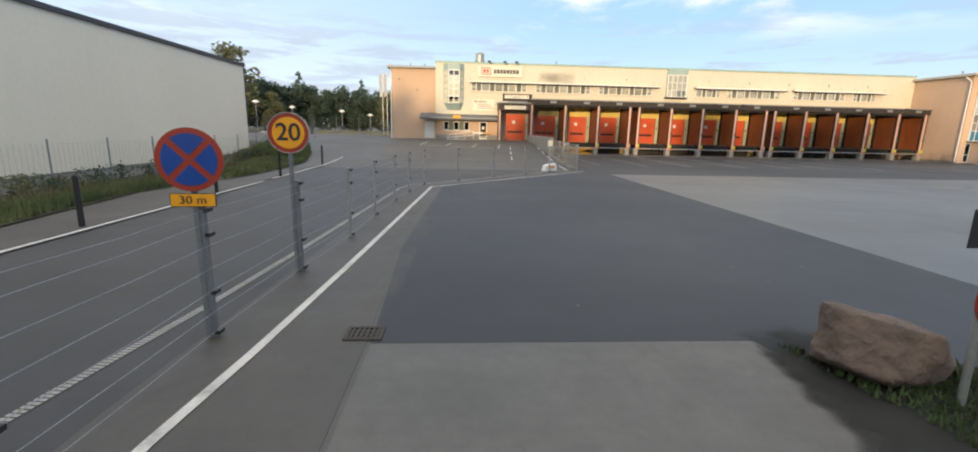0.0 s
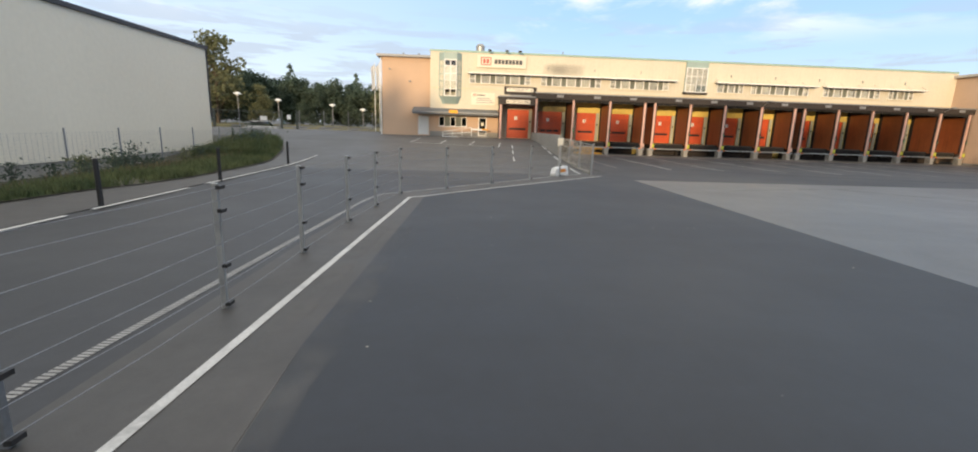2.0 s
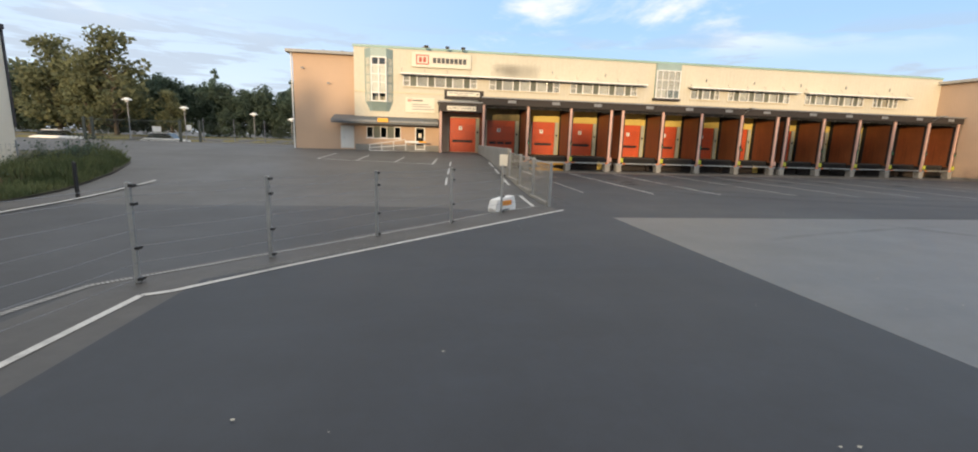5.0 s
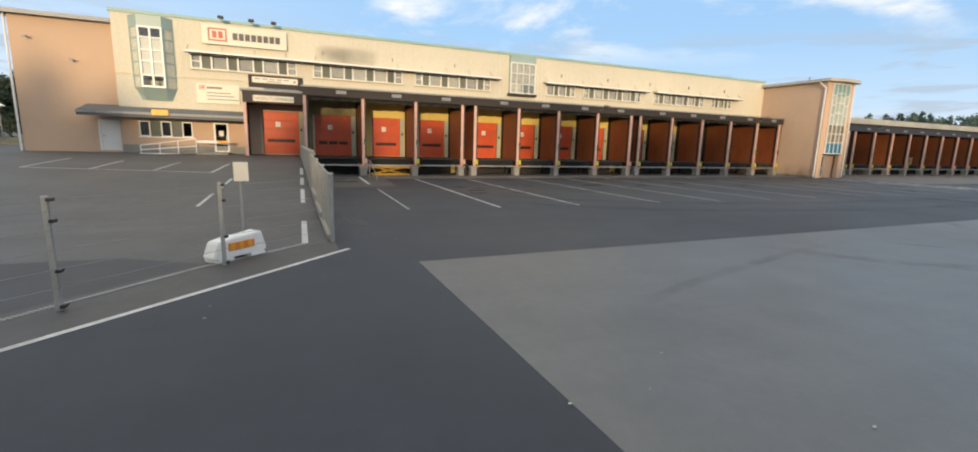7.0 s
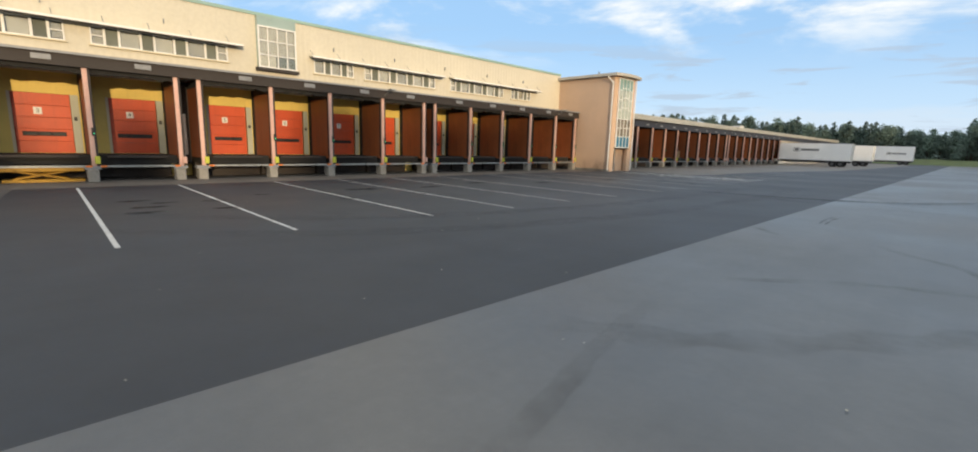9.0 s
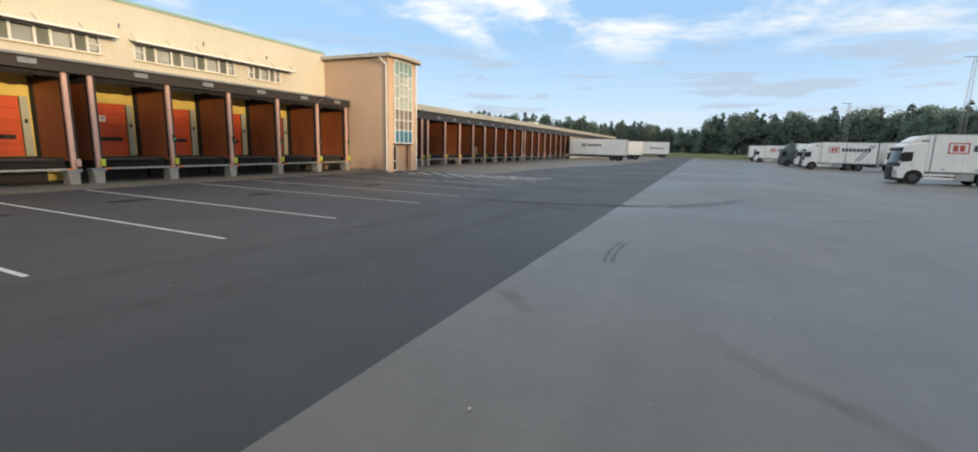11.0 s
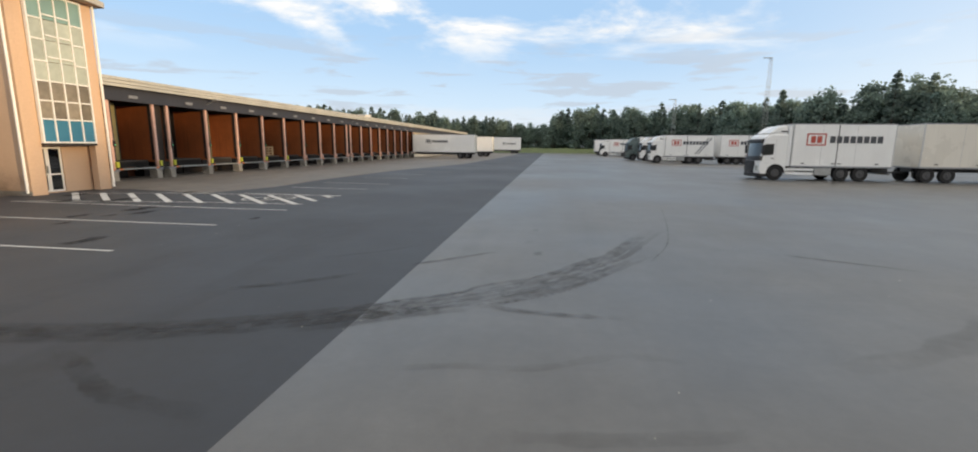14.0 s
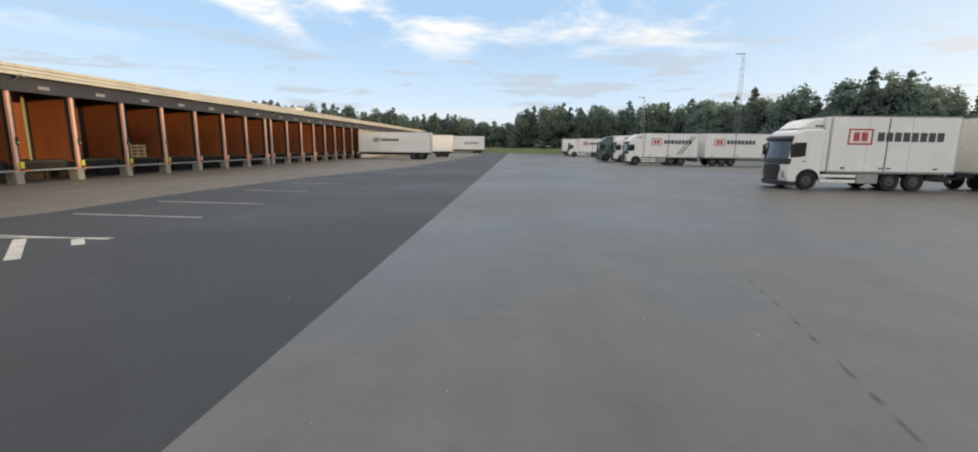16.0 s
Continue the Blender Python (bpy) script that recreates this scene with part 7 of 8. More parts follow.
def cargo_box(t, y0, y1, z0, z1, half, paint, marked=True, bars=8):
    """A white box body with panels, door seams and rails; marked: logo and bars on its west side."""
    part("box_body", soft_box(-half, half, y0, y1, z0, z1, 0.02, 2), paint, t, "white box body")
    part("top_rail", boxes((-half - 0.015, half + 0.015, y0, y1, z1 - 0.045, z1 + 0.015)), M_STEEL_DULL, t)
    part("bottom_rail", boxes((-half - 0.015, half + 0.015, y0 + 0.01, y1 - 0.01, z0 - 0.07, z0 + 0.03)), M_STEEL_DULL, t)
    n = y1 - y0
    for k in (0.372, 0.552, 0.71):
        w = 0.010 if k != 0.552 else 0.028
        part("panel_seam", boxes((-half - 0.006, -half + 0.002, y0 + n * k - w, y0 + n * k + w, z0 + 0.05, z1 - 0.1)), M_SEAM if k != 0.552 else M_BLACK, t)
    for k in (0.15, 0.517, 0.58, 0.88):
        part("latch", boxes((-half - 0.03, -half, y0 + n * k - 0.10, y0 + n * k + 0.10, z0 + 0.16, z0 + 0.22)), M_BLACK, t)
    part("corner_post", boxes((-half - 0.012, -half + 0.06, y1 - 0.05, y1 + 0.015, z0, z1)), M_SEAM, t)
    part("corner_post", boxes((-half - 0.012, -half + 0.06, y0 - 0.015, y0 + 0.05, z0, z1)), M_SEAM, t)
    if marked:
        side_logo(t, -half - 0.016, y1 - 0.135 * n, z0 + 0.49 * (z1 - z0), 0.285 * (z1 - z0) * min(1, n / 6.1), bars)


def side_logo(t, x, y, z, h, bars, mark=None):
    """The mark and bars on a west-facing side: it reads from north to south."""
    w, k = h * 1.5, h * 0.10
    d = 0.012
    bm = boxes((x, x + d, y - w, y, z, z + k), (x, x + d, y - w, y, z + h - k, z + h), (x, x + d, y - k, y, z + k, z + h - k), (x, x + d, y - w, y - w + k, z + k, z + h - k))
    box(bm, x, x + d, y - 0.46 * w, y - 0.22 * w, z + 0.22 * h, z + 0.78 * h)
    box(bm, x, x + d, y - 0.78 * w, y - 0.54 * w, z + 0.22 * h, z + 0.78 * h)
    part("logo_mark", bm, mark or M_LOGO_RED, t, "framed logo shape")
    a, lw = y - w - 0.3 * h, h * 0.40
    for j in range(bars):
        part("word_bar", boxes((x, x + d, a - (j * 1.28 + 1) * lw, a - j * 1.28 * lw, z + 0.22 * h, z + 0.78 * h)), M_LOGO_GREY, t)


def ring_half(y, z, r0, r1, x0, x1, n=12):
    """An arched strip over a wheel."""
    bm = bmesh.new()
    pts = [(y + r0 * math.cos(math.pi * k / n), z + r0 * math.sin(math.pi * k / n)) for k in range(n + 1)]
    pts += [(y + r1 * math.cos(math.pi * k / n), z + r1 * math.sin(math.pi * k / n)) for k in range(n, -1, -1)]
    return prism(bm, pts, "x", x0, x1)


def bow(bm, c0, depth=0.22, half=1.23):
    """Rounds the front of a cab in plan: cuts what runs across it and sets its ends back."""
    across = [e for e in bm.edges if abs(e.verts[0].co.x - e.verts[1].co.x) > 0.3]
    bmesh.ops.subdivide_edges(bm, edges=across, cuts=9, use_grid_fill=True)
    for v in bm.verts:
        f = min(1.0, max(0.0, (v.co.y - c0 - 1.05) / 0.6))
        v.co.y -= depth * f * (abs(v.co.x) / half) ** 2.6
    return bm


def truck(label, x, y, rz, paint, group="parked trucks", marked=True, box_len=6.1, name="box_truck", stripe=False):
    """A cab-over truck: front to +y, origin on the ground at the back of its box."""
    t = thing(name, label, "truck", (x, y, 0), rz, group)
    half, L = 1.27, box_len
    cargo_box(t, 0.0, L, 0.95, 3.70, half, M_TRUCK, marked)
    if stripe:
        for a in (0.25, 0.62):
            bm = bmesh.new()
            prism(bm, [(a + 1.55, 1.25), (a + 1.75, 1.25), (a + 0.18, 3.35), (a, 3.35)], "x", -half - 0.014, -half - 0.004)
            part("slanted_stripe", bm, M_STEEL_DULL, t, "slanted grey stripe")
    part("chassis", boxes((-0.45, 0.45, -0.3, L + 1.3, 0.62, 0.86)), M_BLACK, t)
    c0 = L + 0.28
    arch = [(c0 + 0.60 + 0.57 * math.cos(math.pi * (1 - k / 10)), 0.50 + 0.57 * math.sin(math.pi * (1 - k / 10))) for k in range(11)]
    prof = [(c0, 0.60), (c0 + 0.020, 0.50)] + arch + [(c0 + 1.270, 0.42), (c0 + 1.730, 0.42), (c0 + 1.810, 0.62), (c0 + 1.820, 1.30), (c0 + 1.770, 1.52), (c0 + 1.570, 2.62), (c0 + 1.470, 2.86), (c0 + 1.15, 3.02), (c0 + 0.75, 3.07), (c0, 3.07)]
    bm = bmesh.new()
    prism(bm, prof, "x", -1.23, 1.23)
    top = [e for e in bm.edges if abs(e.verts[0].co.x) > 1.2 and abs(e.verts[1].co.x) > 1.2 and e.verts[0].co.x * e.verts[1].co.x > 0 and min(e.verts[0].co.z, e.verts[1].co.z) > 2.6]
    bmesh.ops.bevel(bm, geom=top, offset=0.10, segments=3, affect="EDGES")
    cab = part("cab", bow(bm, c0), paint, t, "sleeper cab with a rounded sloping front")
    part("wheel_arch", ring_half(c0 + 0.60, 0.50, 0.57, 0.51, -1.24, 1.24), M_BLACK, cab, "black wheel arch")
    bm = bmesh.new()
    prism(bm, [(c0 + 1.792, 1.56), (c0 + 1.630, 2.46), (c0 + 1.530, 2.45), (c0 + 1.690, 1.54)], "x", -1.12, 1.12)
    part("windscreen", bow(bm, c0), M_SCREEN, cab, "curved windscreen")
    bm = bmesh.new()
    prism(bm, [(c0 + 1.845, 1.28), (c0 + 1.800, 1.56), (c0 + 1.690, 1.56), (c0 + 1.730, 1.28)], "x", -1.235, 1.235)
    part("dash_panel", bow(bm, c0), M_BLACK, cab, "black panel under the windscreen")
    bm = bmesh.new()
    prism(bm, [(c0 + 1.645, 2.45), (c0 + 1.800, 2.50), (c0 + 1.790, 2.62), (c0 + 1.570, 2.72)], "x", -1.15, 1.15)
    part("sun_visor", bow(bm, c0), M_BLACK, cab, "dark sun visor")
    for s in (-1, 1):
        xs = sorted((s * 1.228, s * 1.242))
        bm = bmesh.new()
        prism(bm, [(c0 + 0.82, 1.70), (c0 + 1.02, 1.66), (c0 + 1.540, 1.62), (c0 + 1.470, 1.95), (c0 + 1.410, 2.36), (c0 + 0.82, 2.38)], "x", *xs)
        part("side_window", bm, M_CAB_GLASS, cab, "dark side window")
        mr = part("mirror", soft_box(*sorted((s * 1.27, s * 1.47)), c0 + 1.490, c0 + 1.610, 1.72, 2.30, 0.04, 3), M_BLACK, cab)
        part("mirror_arm", boxes((*sorted((s * 1.2, s * 1.3)), c0 + 1.510, c0 + 1.560, 2.22, 2.26)), M_BLACK, mr)
        bm = bmesh.new()
        prism(bm, [(c0 + 1.670, 0.58), (c0 + 1.848, 0.58), (c0 + 1.852, 0.98), (c0 + 1.670, 1.02)], "x", *sorted((s * 0.78, s * 1.15)))
        part("headlight", bow(bm, c0), M_GLASS, cab, "clear angled headlight")
        bm = bmesh.new()
        prism(bm, [(s * 1.05, 0.92), (s * 1.00, 0.92), (s * 0.86, 0.66), (s * 1.10, 0.66), (s * 1.10, 0.71), (s * 0.95, 0.71)], "y", c0 + 1.670, c0 + 1.710)
        part("lamp_strip", bm, M_BLACK, cab)
        part("door_seam", boxes((*sorted((s * 1.215, s * 1.235)), c0 + 0.70, c0 + 0.715, 1.15, 2.7)), M_SEAM, cab)
        part("door_seam", boxes((*sorted((s * 1.215, s * 1.235)), c0 + 0.72, c0 + 1.520, 1.12, 1.132)), M_SEAM, cab)
        part("door_handle", boxes((*sorted((s * 1.225, s * 1.25)), c0 + 0.78, c0 + 0.94, 1.42, 1.46)), M_BLACK, cab)
        part("step", boxes((*sorted((s * 1.10, s * 1.225)), c0 + 1.250, c0 + 1.570, 0.30, 0.42)), M_BLACK, cab, "black cab step")
        part("side_fairing", boxes((*sorted((s * 1.10, s * 1.225)), c0 - 0.24, c0 - 0.02, 0.95, 3.55)), paint, cab)
    bm = bmesh.new()
    prism(bm, [(-0.74, 1.26), (0.74, 1.26), (0.80, 1.05), (0.62, 0.46), (-0.62, 0.46), (-0.80, 1.05)], "y", c0 + 1.670, c0 + 1.855)
    part("grille", bow(bm, c0), M_BLACK, cab, "tall black shield-shaped grille")
    for k in range(5):
        bm = boxes((-0.62, 0.62, c0 + 1.790, c0 + 1.865, 0.58 + 0.13 * k, 0.595 + 0.13 * k))
        part("grille_slat", bow(bm, c0), M_DARK, cab)
    bm = soft_box(-1.2, 1.2, c0 + 1.10, c0 + 1.830, 0.20, 0.44, 0.04, 2)
    part("bumper", bow(bm, c0), M_BLACK, cab)
    bm = bmesh.new()
    prism(bm, [(c0 - 0.02, 3.06), (c0 + 1.15, 3.06), (c0 + 1.00, 3.16), (c0 + 0.70, 3.42), (c0 + 0.45, 3.55), (c0 - 0.02, 3.62)], "x", -1.05, 1.05)
    bmesh.ops.bevel(bm, geom=bm.edges[:], offset=0.07, segments=3, affect="EDGES")
    part("roof_deflector", bm, paint, cab, "sloping roof deflector")
    part("deflector_slot", boxes((-1.052, -1.046, c0 + 0.02, c0 + 0.42, 3.16, 3.24)), M_BLACK, cab)
    for z in (0.40, 0.66):
        part("side_guard", boxes((-1.26, -1.21, L - 1.45, c0 - 0.02, z, z + 0.15)), paint, t, "painted side guard board")
    part("tool_box", soft_box(-1.25, -0.7, L - 2.55, L - 1.5, 0.36, 0.86, 0.02, 1), M_STEEL, t, "pale steel tool box")
    part("fuel_tank", soft_box(0.6, 1.2, L - 2.9, L - 1.5, 0.42, 0.90, 0.08, 3), M_STEEL, t)
    for wy in (c0 + 0.60, 2.95, 1.78):
        for s in (-1, 1):
            wheel(t, s * 1.08, wy, 0.485, 0.30, s)
    for wy in (2.95, 1.78):
        part("mudguard", boxes((-1.25, -0.9, wy - 0.52, wy + 0.52, 1.02, 1.05)), M_BLACK, t)
    part("rear_bumper", boxes((-1.1, 1.1, -0.1, 0.0, 0.45, 0.58)), M_STEEL_DULL, t)
    part("coupling", boxes((-0.9, 0.9, 0.0, 1.0, 0.60, 0.72)), M_BLACK, t, "dark tow frame")
    return t


def trailer(label, x, y, rz, length=7.6, marked=False, group="parked trailers", wheels=(-1.0, -2.1, -3.1), z1=3.75, front=True, paint=None):
    """A box trailer: front to +y, origin on the ground at its front edge."""
    t = thing("box_trailer", label, "trailer", (x, y, 0), rz, group)
    cargo_box(t, -length, 0.0, 0.98, z1, 1.27, paint or M_TRUCK, marked)
    part("chassis", boxes((-0.5, 0.5, -length + 0.1, -0.1, 0.66, 0.90)), M_BLACK, t)
    for wy in wheels:
        for s in (-1, 1):
            wheel(t, s * 1.08, wy, 0.47, 0.30, s)
    part("side_guard", boxes((-1.24, -1.20, -length + 0.4, min(wheels) - 0.6, 0.55, 0.65)), M_STEEL, t)
    part("side_guard", boxes((-1.24, -1.20, -length + 0.4, min(wheels) - 0.6, 0.78, 0.86)), M_STEEL, t)
    part("rear_frame", boxes((-1.26, -1.1, -length - 0.03, -length, 0.95, z1), (1.1, 1.26, -length - 0.03, -length, 0.95, z1)), M_STEEL_DULL, t)
    part("lamp_bar", boxes((-1.2, 1.2, -length - 0.04, -length, 0.6, 0.75)), M_BLACK, t)
    if front:
        part("drawbar", tube(bmesh.new(), (0, 0, 0.6), (0, 1.5, 0.55), 0.06, n=8), M_BLACK, t)
    else:
        for s in (-0.8, 0.8):
            part("landing_leg", boxes((s - 0.06, s + 0.06, -2.2, -2.08, 0.0, 0.9)), M_STEEL_DULL, t)
    return t


truck("white cab-over box truck with red logo parked on concrete", 68.75, 0.0, 0, M_TRUCK)
trailer("weathered off-white box trailer parked behind a white truck", 68.75, -1.6, 0, 7.9, False, paint=M_TRAILER, wheels=(-0.55, -1.75, -6.4))
truck("white box truck with a dark blue cab beside another truck", 86.9, -9.2, 0, M_TRUCK_BLUE, marked=False)
truck("white cab-over truck with a slanted grey stripe", 100.25, 0.85, 0, M_TRUCK, stripe=True)
trailer("white box trailer with red logo behind a truck", 100.25, 0.05, 0, 7.6, True)
truck("box truck with a grey-green cab in a parked row", 113.5, 1.8, 0, M_TRUCK_GREY, marked=False)
truck("white box truck in a parked row", 110.0, 0.3, 0, M_TRUCK, marked=False)
truck("small white truck far across the yard", 141.5, 3.1, 0, M_TRUCK, marked=True)
trailer("white trailer far across the yard", 152, 11.5, 0, 7.6, False)
trailer("white semi-trailer backed against the dock", 109.2, 33.9, 180, 10.0, False, wheels=(-1.2, -2.3), front=False)
trailer("white semi-trailer docked further along the row", 124.5, 33.0, 180, 10.5, False, wheels=(-1.2, -2.3), front=False)
trailer("white trailer standing at the far end of the docks", 166.0, 30.3, 180, 9.0, False, wheels=(-1.2, -2.3), z1=4.4, front=False)
for x, y, rz in ((109.2 - 1.29, 43.0, 0), (166.0 - 1.29, 36.5, 0)):
    t = thing("side_banner", "logo and dark bars on a docked trailer's side", "logo", (0, 0, 0))
    side_logo(t, x, y - 1.2, 2.35, 0.62, 8, M_LOGO_GREY)

# ---- trees, masts ----
def leaf_cloud(verts, faces, rnd, centre, radius, count, size):
    """Scatters small leaf clumps over an uneven blob."""
    for _ in range(count):
        d = Vector((rnd.gauss(0, 1), rnd.gauss(0, 1), rnd.gauss(0, 1))).normalized()
        r = radius * (rnd.random() ** 0.35) * (1 + 0.35 * noise.noise(d * 2.0 + centre))
        p = centre + Vector((d.x, d.y, d.z * 0.8)) * r
        u = Vector((rnd.gauss(0, 1), rnd.gauss(0, 1), rnd.gauss(0, 1))).normalized()
        v = u.orthogonal().normalized()
        w = u.cross(v)
        s = size * rnd.uniform(0.5, 1.3)
        k = len(verts)
        for j in range(4):
            a = 6.2832 * j / 4 + rnd.uniform(-0.3, 0.3)
            q = p + (v * math.cos(a) + w * math.sin(a)) * s * rnd.uniform(0.6, 1.1) + u * s * rnd.uniform(-0.25, 0.25)
            verts.append(q[:])
        faces.append((k, k + 1, k + 2, k + 3))


def crown_mesh(name, verts, faces, material):
    me = bpy.data.meshes.new(name)
    me.from_pydata(verts, [], faces)
    me.materials.append(material)
    return me


def limb_mesh(name, limbs):
    bm = bmesh.new()
    for p, q, r0, r1 in limbs:
        tube(bm, p, q, r0, r1, 7)
    me = bpy.data.meshes.new(name)
    bm.to_mesh(me)
    bm.free()
    me.materials.append(M_BARK)
    return me


def broad_tree(seed, material, h=12.0):
    rnd = random.Random(seed)
    limbs, verts, faces = [((0, 0, -0.3), (0.1, 0, h * 0.4), 0.26, 0.18), ((0.1, 0, h * 0.4), (0, 0.2, h * 0.8), 0.18, 0.05)], [], []
    for k in range(26):
        z = h * rnd.uniform(0.05, 0.62)
        a = rnd.uniform(0, 6.28)
        reach = h * rnd.uniform(0.12, 0.26) * (1.2 - z / h)
        tip = Vector((math.cos(a) * reach, math.sin(a) * reach, z + h * rnd.uniform(0.05, 0.16)))
        limbs.append(((0.05, 0, z), tip[:], 0.09, 0.03))
        leaf_cloud(verts, faces, rnd, tip, h * rnd.uniform(0.09, 0.15), 95, h * 0.020)
    for k in range(9):
        a, r = rnd.uniform(0, 6.28), h * rnd.uniform(0, 0.13)
        leaf_cloud(verts, faces, rnd, Vector((math.cos(a) * r, math.sin(a) * r, h * rnd.uniform(0.6, 0.9))), h * rnd.uniform(0.08, 0.14), 85, h * 0.02)
    return limb_mesh("trunk", limbs), crown_mesh("crown", verts, faces, material)


def pine_tree(seed, h=13.0):
    rnd = random.Random(seed)
    limbs, verts, faces = [((0, 0, -0.3), (0, 0, h), 0.20, 0.03)], [], []
    z = h * 0.07
    while z < h:
        k = 1 - (z - h * 0.1) / (h * 0.95)
        for _ in range(4):
            a = rnd.uniform(0, 6.28)
            reach = h * 0.17 * k * rnd.uniform(0.6, 1.2) + 0.15
            tip = Vector((math.cos(a) * reach, math.sin(a) * reach, z - 0.15 * reach))
            limbs.append(((0, 0, z), tip[:], 0.035, 0.012))
            leaf_cloud(verts, faces, rnd, tip * 0.75 + Vector((0, 0, z * 0.25)), reach * 0.5 + 0.12, 24, h * 0.02)
        z += h * 0.055
    leaf_cloud(verts, faces, rnd, Vector((0, 0, h * 0.98)), h * 0.03, 30, h * 0.012)
    return limb_mesh("trunk", limbs), crown_mesh("crown", verts, faces, M_NEEDLE)


BROAD = [broad_tree(s, M_LEAF) for s in (1, 2, 3, 4)]
TURNED = [broad_tree(s, M_LEAF_TURN) for s in (7, 8)]
PINES = [pine_tree(s) for s in (5, 6, 9)]


def tree(kind, x, y, h, rnd, label, group, z=0.0, slim=1.0):
    stock, base = {"broad": (BROAD, 12.0), "turned": (TURNED, 12.0), "pine": (PINES, 13.0)}[kind]
    trunk, crown = rnd.choice(stock)
    t = thing("tree", label, "tree", (x, y, z), rnd.uniform(0, 360), group)
    s = h / base
    for name, me in (("trunk", trunk), ("crown", crown)):
        o = new(name, me)
        o.parent, o.scale = t, (s * slim * rnd.uniform(0.95, 1.2), s * slim * rnd.uniform(0.95, 1.2), s)
    return t


def grove(points, heights, spacing, depth, kinds, label, group, seed, z=0.0):
    """Trees along a broken line, in two or three uneven rows."""
    rnd = random.Random(seed)
    for (pa, pb), (ha, hb) in zip(zip(points, points[1:]), zip(heights, heights[1:])):
        a, b = Vector(pa), Vector(pb)
        n = max(1, round((b - a).length / spacing))
        out = Vector(((b - a).y, -(b - a).x)).normalized()
        for k in range(n):
            for row in range(depth):
                f = (k + rnd.uniform(0, 1)) / n
                p = a.lerp(b, f) + out * (row * 4.5 + rnd.uniform(-1.5, 1.5))
                h = (ha + (hb - ha) * f) * rnd.uniform(0.82, 1.06)
                tree(rnd.choice(kinds), p.x, p.y, h, rnd, label, group, z)


# woods beyond the east end of the yard
grove([(190, 140), (200, 105), (204, 66), (206, 40), (207, 22)], [14.5, 15.8, 14.2, 11.6, 10.2], 2.6, 2, ["pine", "pine", "broad"], "dark green forest tree beyond the yard", "far woods", 31)
grove([(206, 22), (204, 6), (200, -10), (196, -26)], [14.5, 15.5, 15.5, 17], 2.6, 2, ["pine", "broad", "broad"], "dark green forest tree beyond the yard", "far woods", 32)
grove([(190, -26), (160, -34), (145, -41), (136, -49), (128, -58), (118, -72)], [14.5, 15, 15, 18, 11.5, 13], 3.4, 2, ["broad", "broad", "broad", "pine"], "tall leafy tree behind the parked trucks", "woods behind the trucks", 33)
def joined_trees(name, spots, label, seed, thin=1, leaf=None):
    """Many far trees as one mesh; spots: x, y, z, height, slimness."""
    rnd = random.Random(seed)
    verts, total = [], 0
    for x, y, z, h, slim in spots:
        me = rnd.choice(BROAD)[1]
        co = np.empty(len(me.vertices) * 3, dtype=np.float32)
        me.vertices.foreach_get("co", co)
        co = co.reshape(-1, 4, 3)[rnd.randrange(thin)::thin]
        a, s = rnd.uniform(0, 6.28), h / 12.0
        turn = np.array([[math.cos(a) * s * slim, -math.sin(a) * s * slim, 0], [math.sin(a) * s * slim, math.cos(a) * s * slim, 0], [0, 0, s]])
        verts.append(co.reshape(-1, 3) @ turn.T + np.array([x, y, z]))
        total += len(co)
    me = crown_mesh(name, np.concatenate(verts).tolist(), np.arange(total * 4).reshape(-1, 4).tolist(), leaf or M_LEAF)
    tagged(new(name, me), label, "trees", kind="stuff")


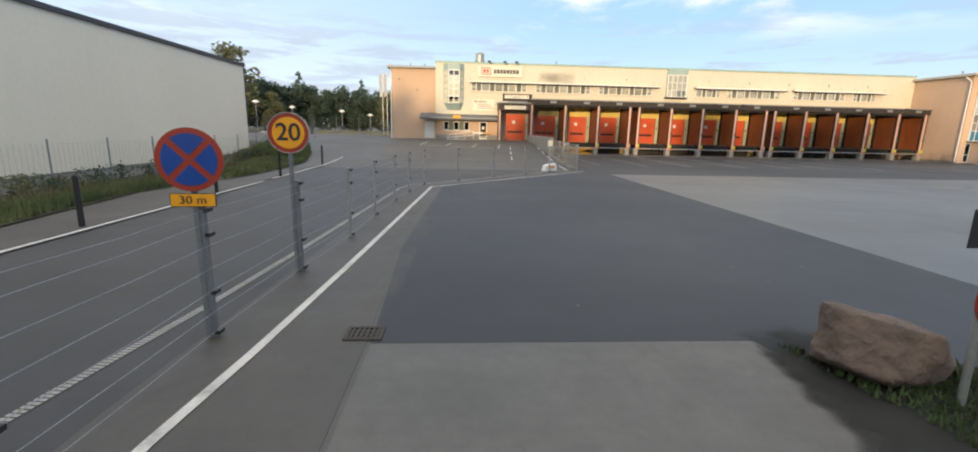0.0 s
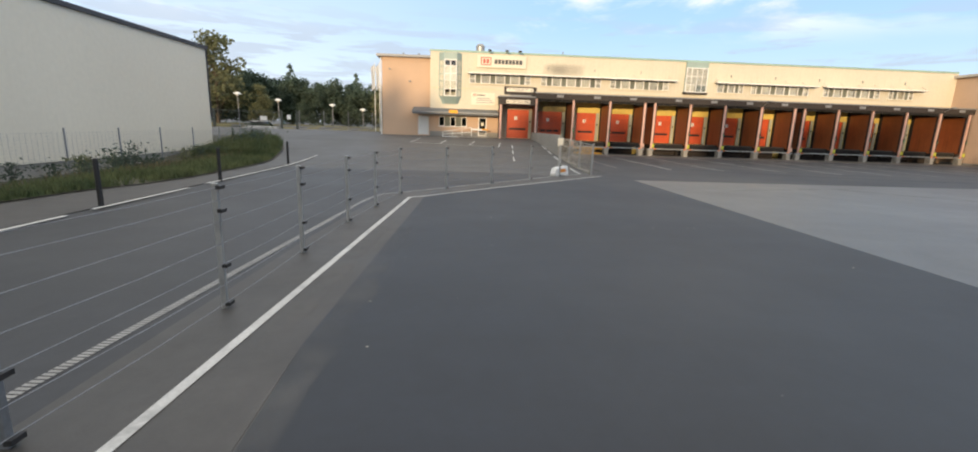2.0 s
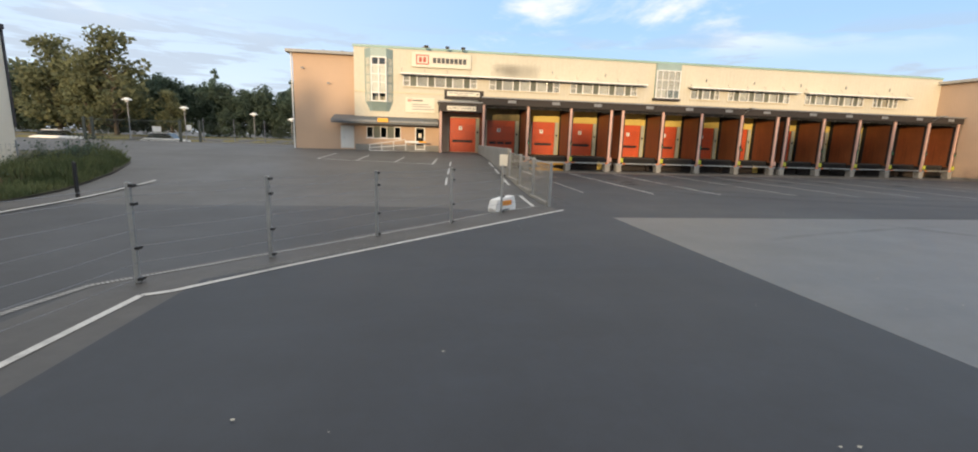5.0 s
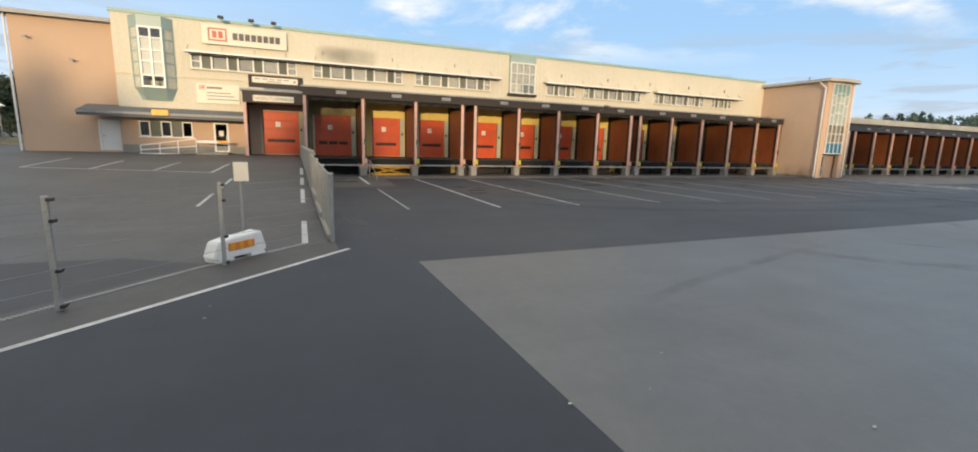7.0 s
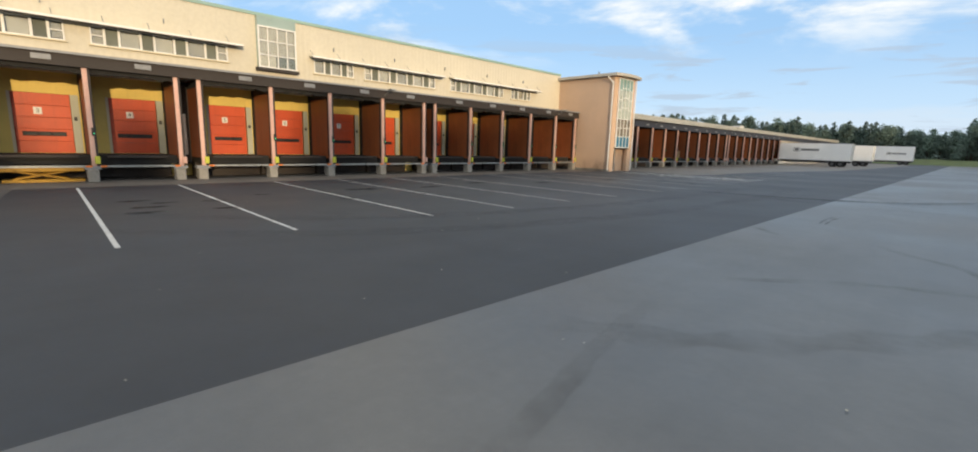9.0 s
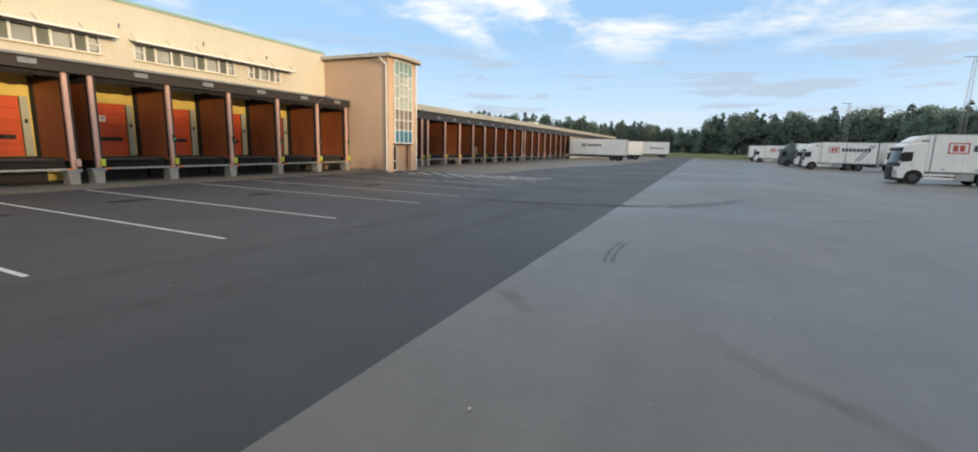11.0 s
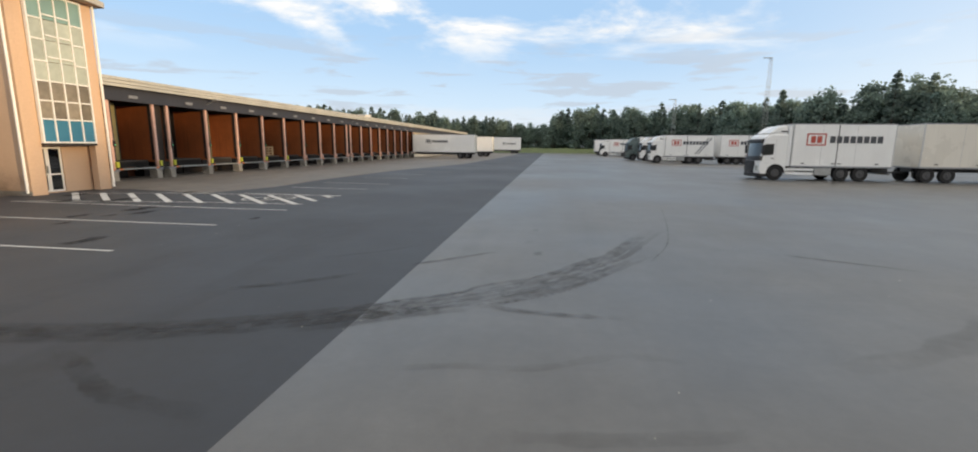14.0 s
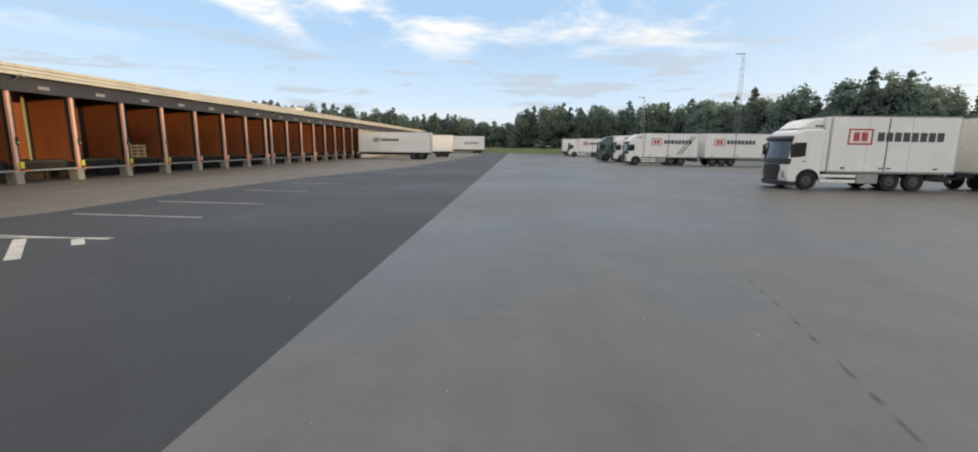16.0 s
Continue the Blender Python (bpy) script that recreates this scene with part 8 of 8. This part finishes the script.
def tree_belt():
    """An unseen belt of trees, added south of the yard to screen the low sun: a broad lower row, slim taller trees
    before it.
    """
    rnd = random.Random(34)
    shift, drop = 18.3, 0.65
    low = [(-76, 16.8), (-56.5, 17.4), (-54.5, 14.8), (-51, 14.9), (-46, 14.8), (-9.8, 14.8), (-8.7, 17.0), (-4, 17.0), (0, 16.4), (80, 16.8)]
    spots = []
    x = -76.0
    while x < 80:
        for (xa, ha), (xb, hb) in zip(low, low[1:]):
            if xa <= x < xb:
                spots.append((x + shift, -84 + rnd.uniform(-1.2, 1.2), (ha + (hb - ha) * (x - xa) / (xb - xa) - drop) * (rnd.uniform(0.95, 1.03) if x > -54 else rnd.uniform(0.84, 1.12)), 1.05))
        x += 2.9
    # places and heights chosen for the shade wanted on each dock and wall
    tall = [(-56.5, 18.2), (-62.4, 20.4), (-60.9, 21.8), (-59.5, 19.4), (-58.2, 20.6), (-53.2, 16.9), (-51.6, 17.3), (-50.5, 17.9), (-49.6, 19.1), (-48.2, 19.8), (-47.5, 20.0), (-46.9, 19.6), (-46.3, 19.7), (-42.1, 19.2), (-40.9, 19.0), (-36.6, 16.4), (-32.0, 19.9), (-31.3, 20.4), (-30.6, 20.2), (-28.0, 17.8)]
    tall += [(-25.2 + 1.25 * k, 19.5 - 0.4 * (k % 3 == 1)) for k in range(10)]
    tall += [(-1.0 + 1.3 * k, 19.2 + 0.5 * math.sin(k * 2.3)) for k in range(46) if k not in (5, 6, 7, 28, 29)]
    spots += [(x + shift, -81.5 + rnd.uniform(-0.6, 0.6), h - drop, 0.45) for x, h in tall]
    joined_trees("southern_tree_belt", [(x, y, 0.0, h, slim) for x, y, h, slim in spots], "unseen belt of trees added south of the yard to shade it", 34)


def far_wood():
    """The closed wood that stands behind the rows of trees east of the yard."""
    rnd = random.Random(44)
    line_of = [(120, 230, 14), (150, 190, 14), (185, 150, 14.5), (207, 105, 15.3), (213, 60, 13.4), (216, 24, 10.6), (214, -8, 15), (206, -32, 14.5), (165, -44, 14), (138, -62, 11.5)]
    spots = []
    for (xa, ya, ha), (xb, yb, hb) in zip(line_of, line_of[1:]):
        n = int(math.hypot(xb - xa, yb - ya) / 2.4)
        for k in range(n):
            f = (k + rnd.random()) / n
            spots.append((xa + (xb - xa) * f + rnd.uniform(-2, 2), ya + (yb - ya) * f + rnd.uniform(-2, 2), 0.0, (ha + (hb - ha) * f) * rnd.uniform(0.85, 1.0), 1.15))
    joined_trees("far_wood", spots, "dense green wood beyond the yard", 45, 2)


far_wood()
tree_belt()
# woods beyond the forecourt gate
rnd = random.Random(35)
spots = []
for (xa, ya, ha), (xb, yb, hb) in zip([(-62, 78, 9.4), (-45, 80, 9.2), (-33, 83, 8.6), (-20, 86, 8.0), (-8, 90, 7.8)], [(-45, 80, 9.2), (-33, 83, 8.6), (-20, 86, 8.0), (-8, 90, 7.8), (8, 95, 8.2)]):
    n = int((xb - xa) / 0.75)
    for k in range(n):
        f = (k + rnd.random()) / n
        spots.append((xa + (xb - xa) * f, ya + (yb - ya) * f + rnd.uniform(-5, 6), 1.05, (ha + (hb - ha) * f) * rnd.choice((0.55, 0.8, 0.95, 1.0, 1.05)), 1.25))
joined_trees("gate_wood", spots, "dense green wood beyond the forecourt gate, shade painted into its leaves", 36, 1, M_SHADE_LEAF)
rnd = random.Random(36)
for x, y, h in ((-29.6, 74, 12.6), (-33.0, 75, 10.4), (-36.8, 76, 11.8)):
    tree("turned", x, y, h, rnd, "tall yellowing broad-leaved tree in evening sun", "yellowing trees", 1.05)
for x, y, h in ((-24.5, 76, 6.0), (-8.5, 84, 7.0), (-5.0, 86, 6.5)):
    tree("turned", x, y, h, rnd, "small yellowing tree at the edge of the wood", "yellowing trees", 1.05)
for x, y, h in ((-15.2, 96, 9.8), (-9.4, 98, 9.2), (-27, 96, 11)):
    tree("pine", x, y, h, rnd, "tall dark pine above the wood", "pines above the wood", 1.05)


def light_mast(x, y, h):
    m = thing("light_mast", "slender lattice floodlight mast behind the trucks", "light mast", (x, y, 0), group="lattice masts")
    w = 0.55
    for sx in (-1, 1):
        for sy in (-1, 1):
            part("leg", tube(bmesh.new(), (sx * w, sy * w, 0), (sx * w * 0.45, sy * w * 0.45, h), 0.026, 0.018, 6), M_STEEL, m)
    bm = bmesh.new()
    n = int(h / 1.6)
    for k in range(n):
        a, b = 1 - 0.55 * k / n, 1 - 0.55 * (k + 1) / n
        za, zb = h * k / n, h * (k + 1) / n
        for (p, q) in (((-1, -1), (1, -1)), ((1, -1), (1, 1)), ((1, 1), (-1, 1)), ((-1, 1), (-1, -1))):
            tube(bm, (p[0] * w * a, p[1] * w * a, za), (q[0] * w * b, q[1] * w * b, zb), 0.012, n=4)
            tube(bm, (q[0] * w * a, q[1] * w * a, za), (p[0] * w * b, p[1] * w * b, zb), 0.012, n=4)
    part("bracing", bm, M_STEEL, m)
    part("head", soft_box(-0.2, 0.2, -0.3, 1.7, h, h + 0.14, 0.03, 1), M_STEEL, m)


light_mast(150, -26.0, 21.9)
light_mast(175, -12.2, 15.3)
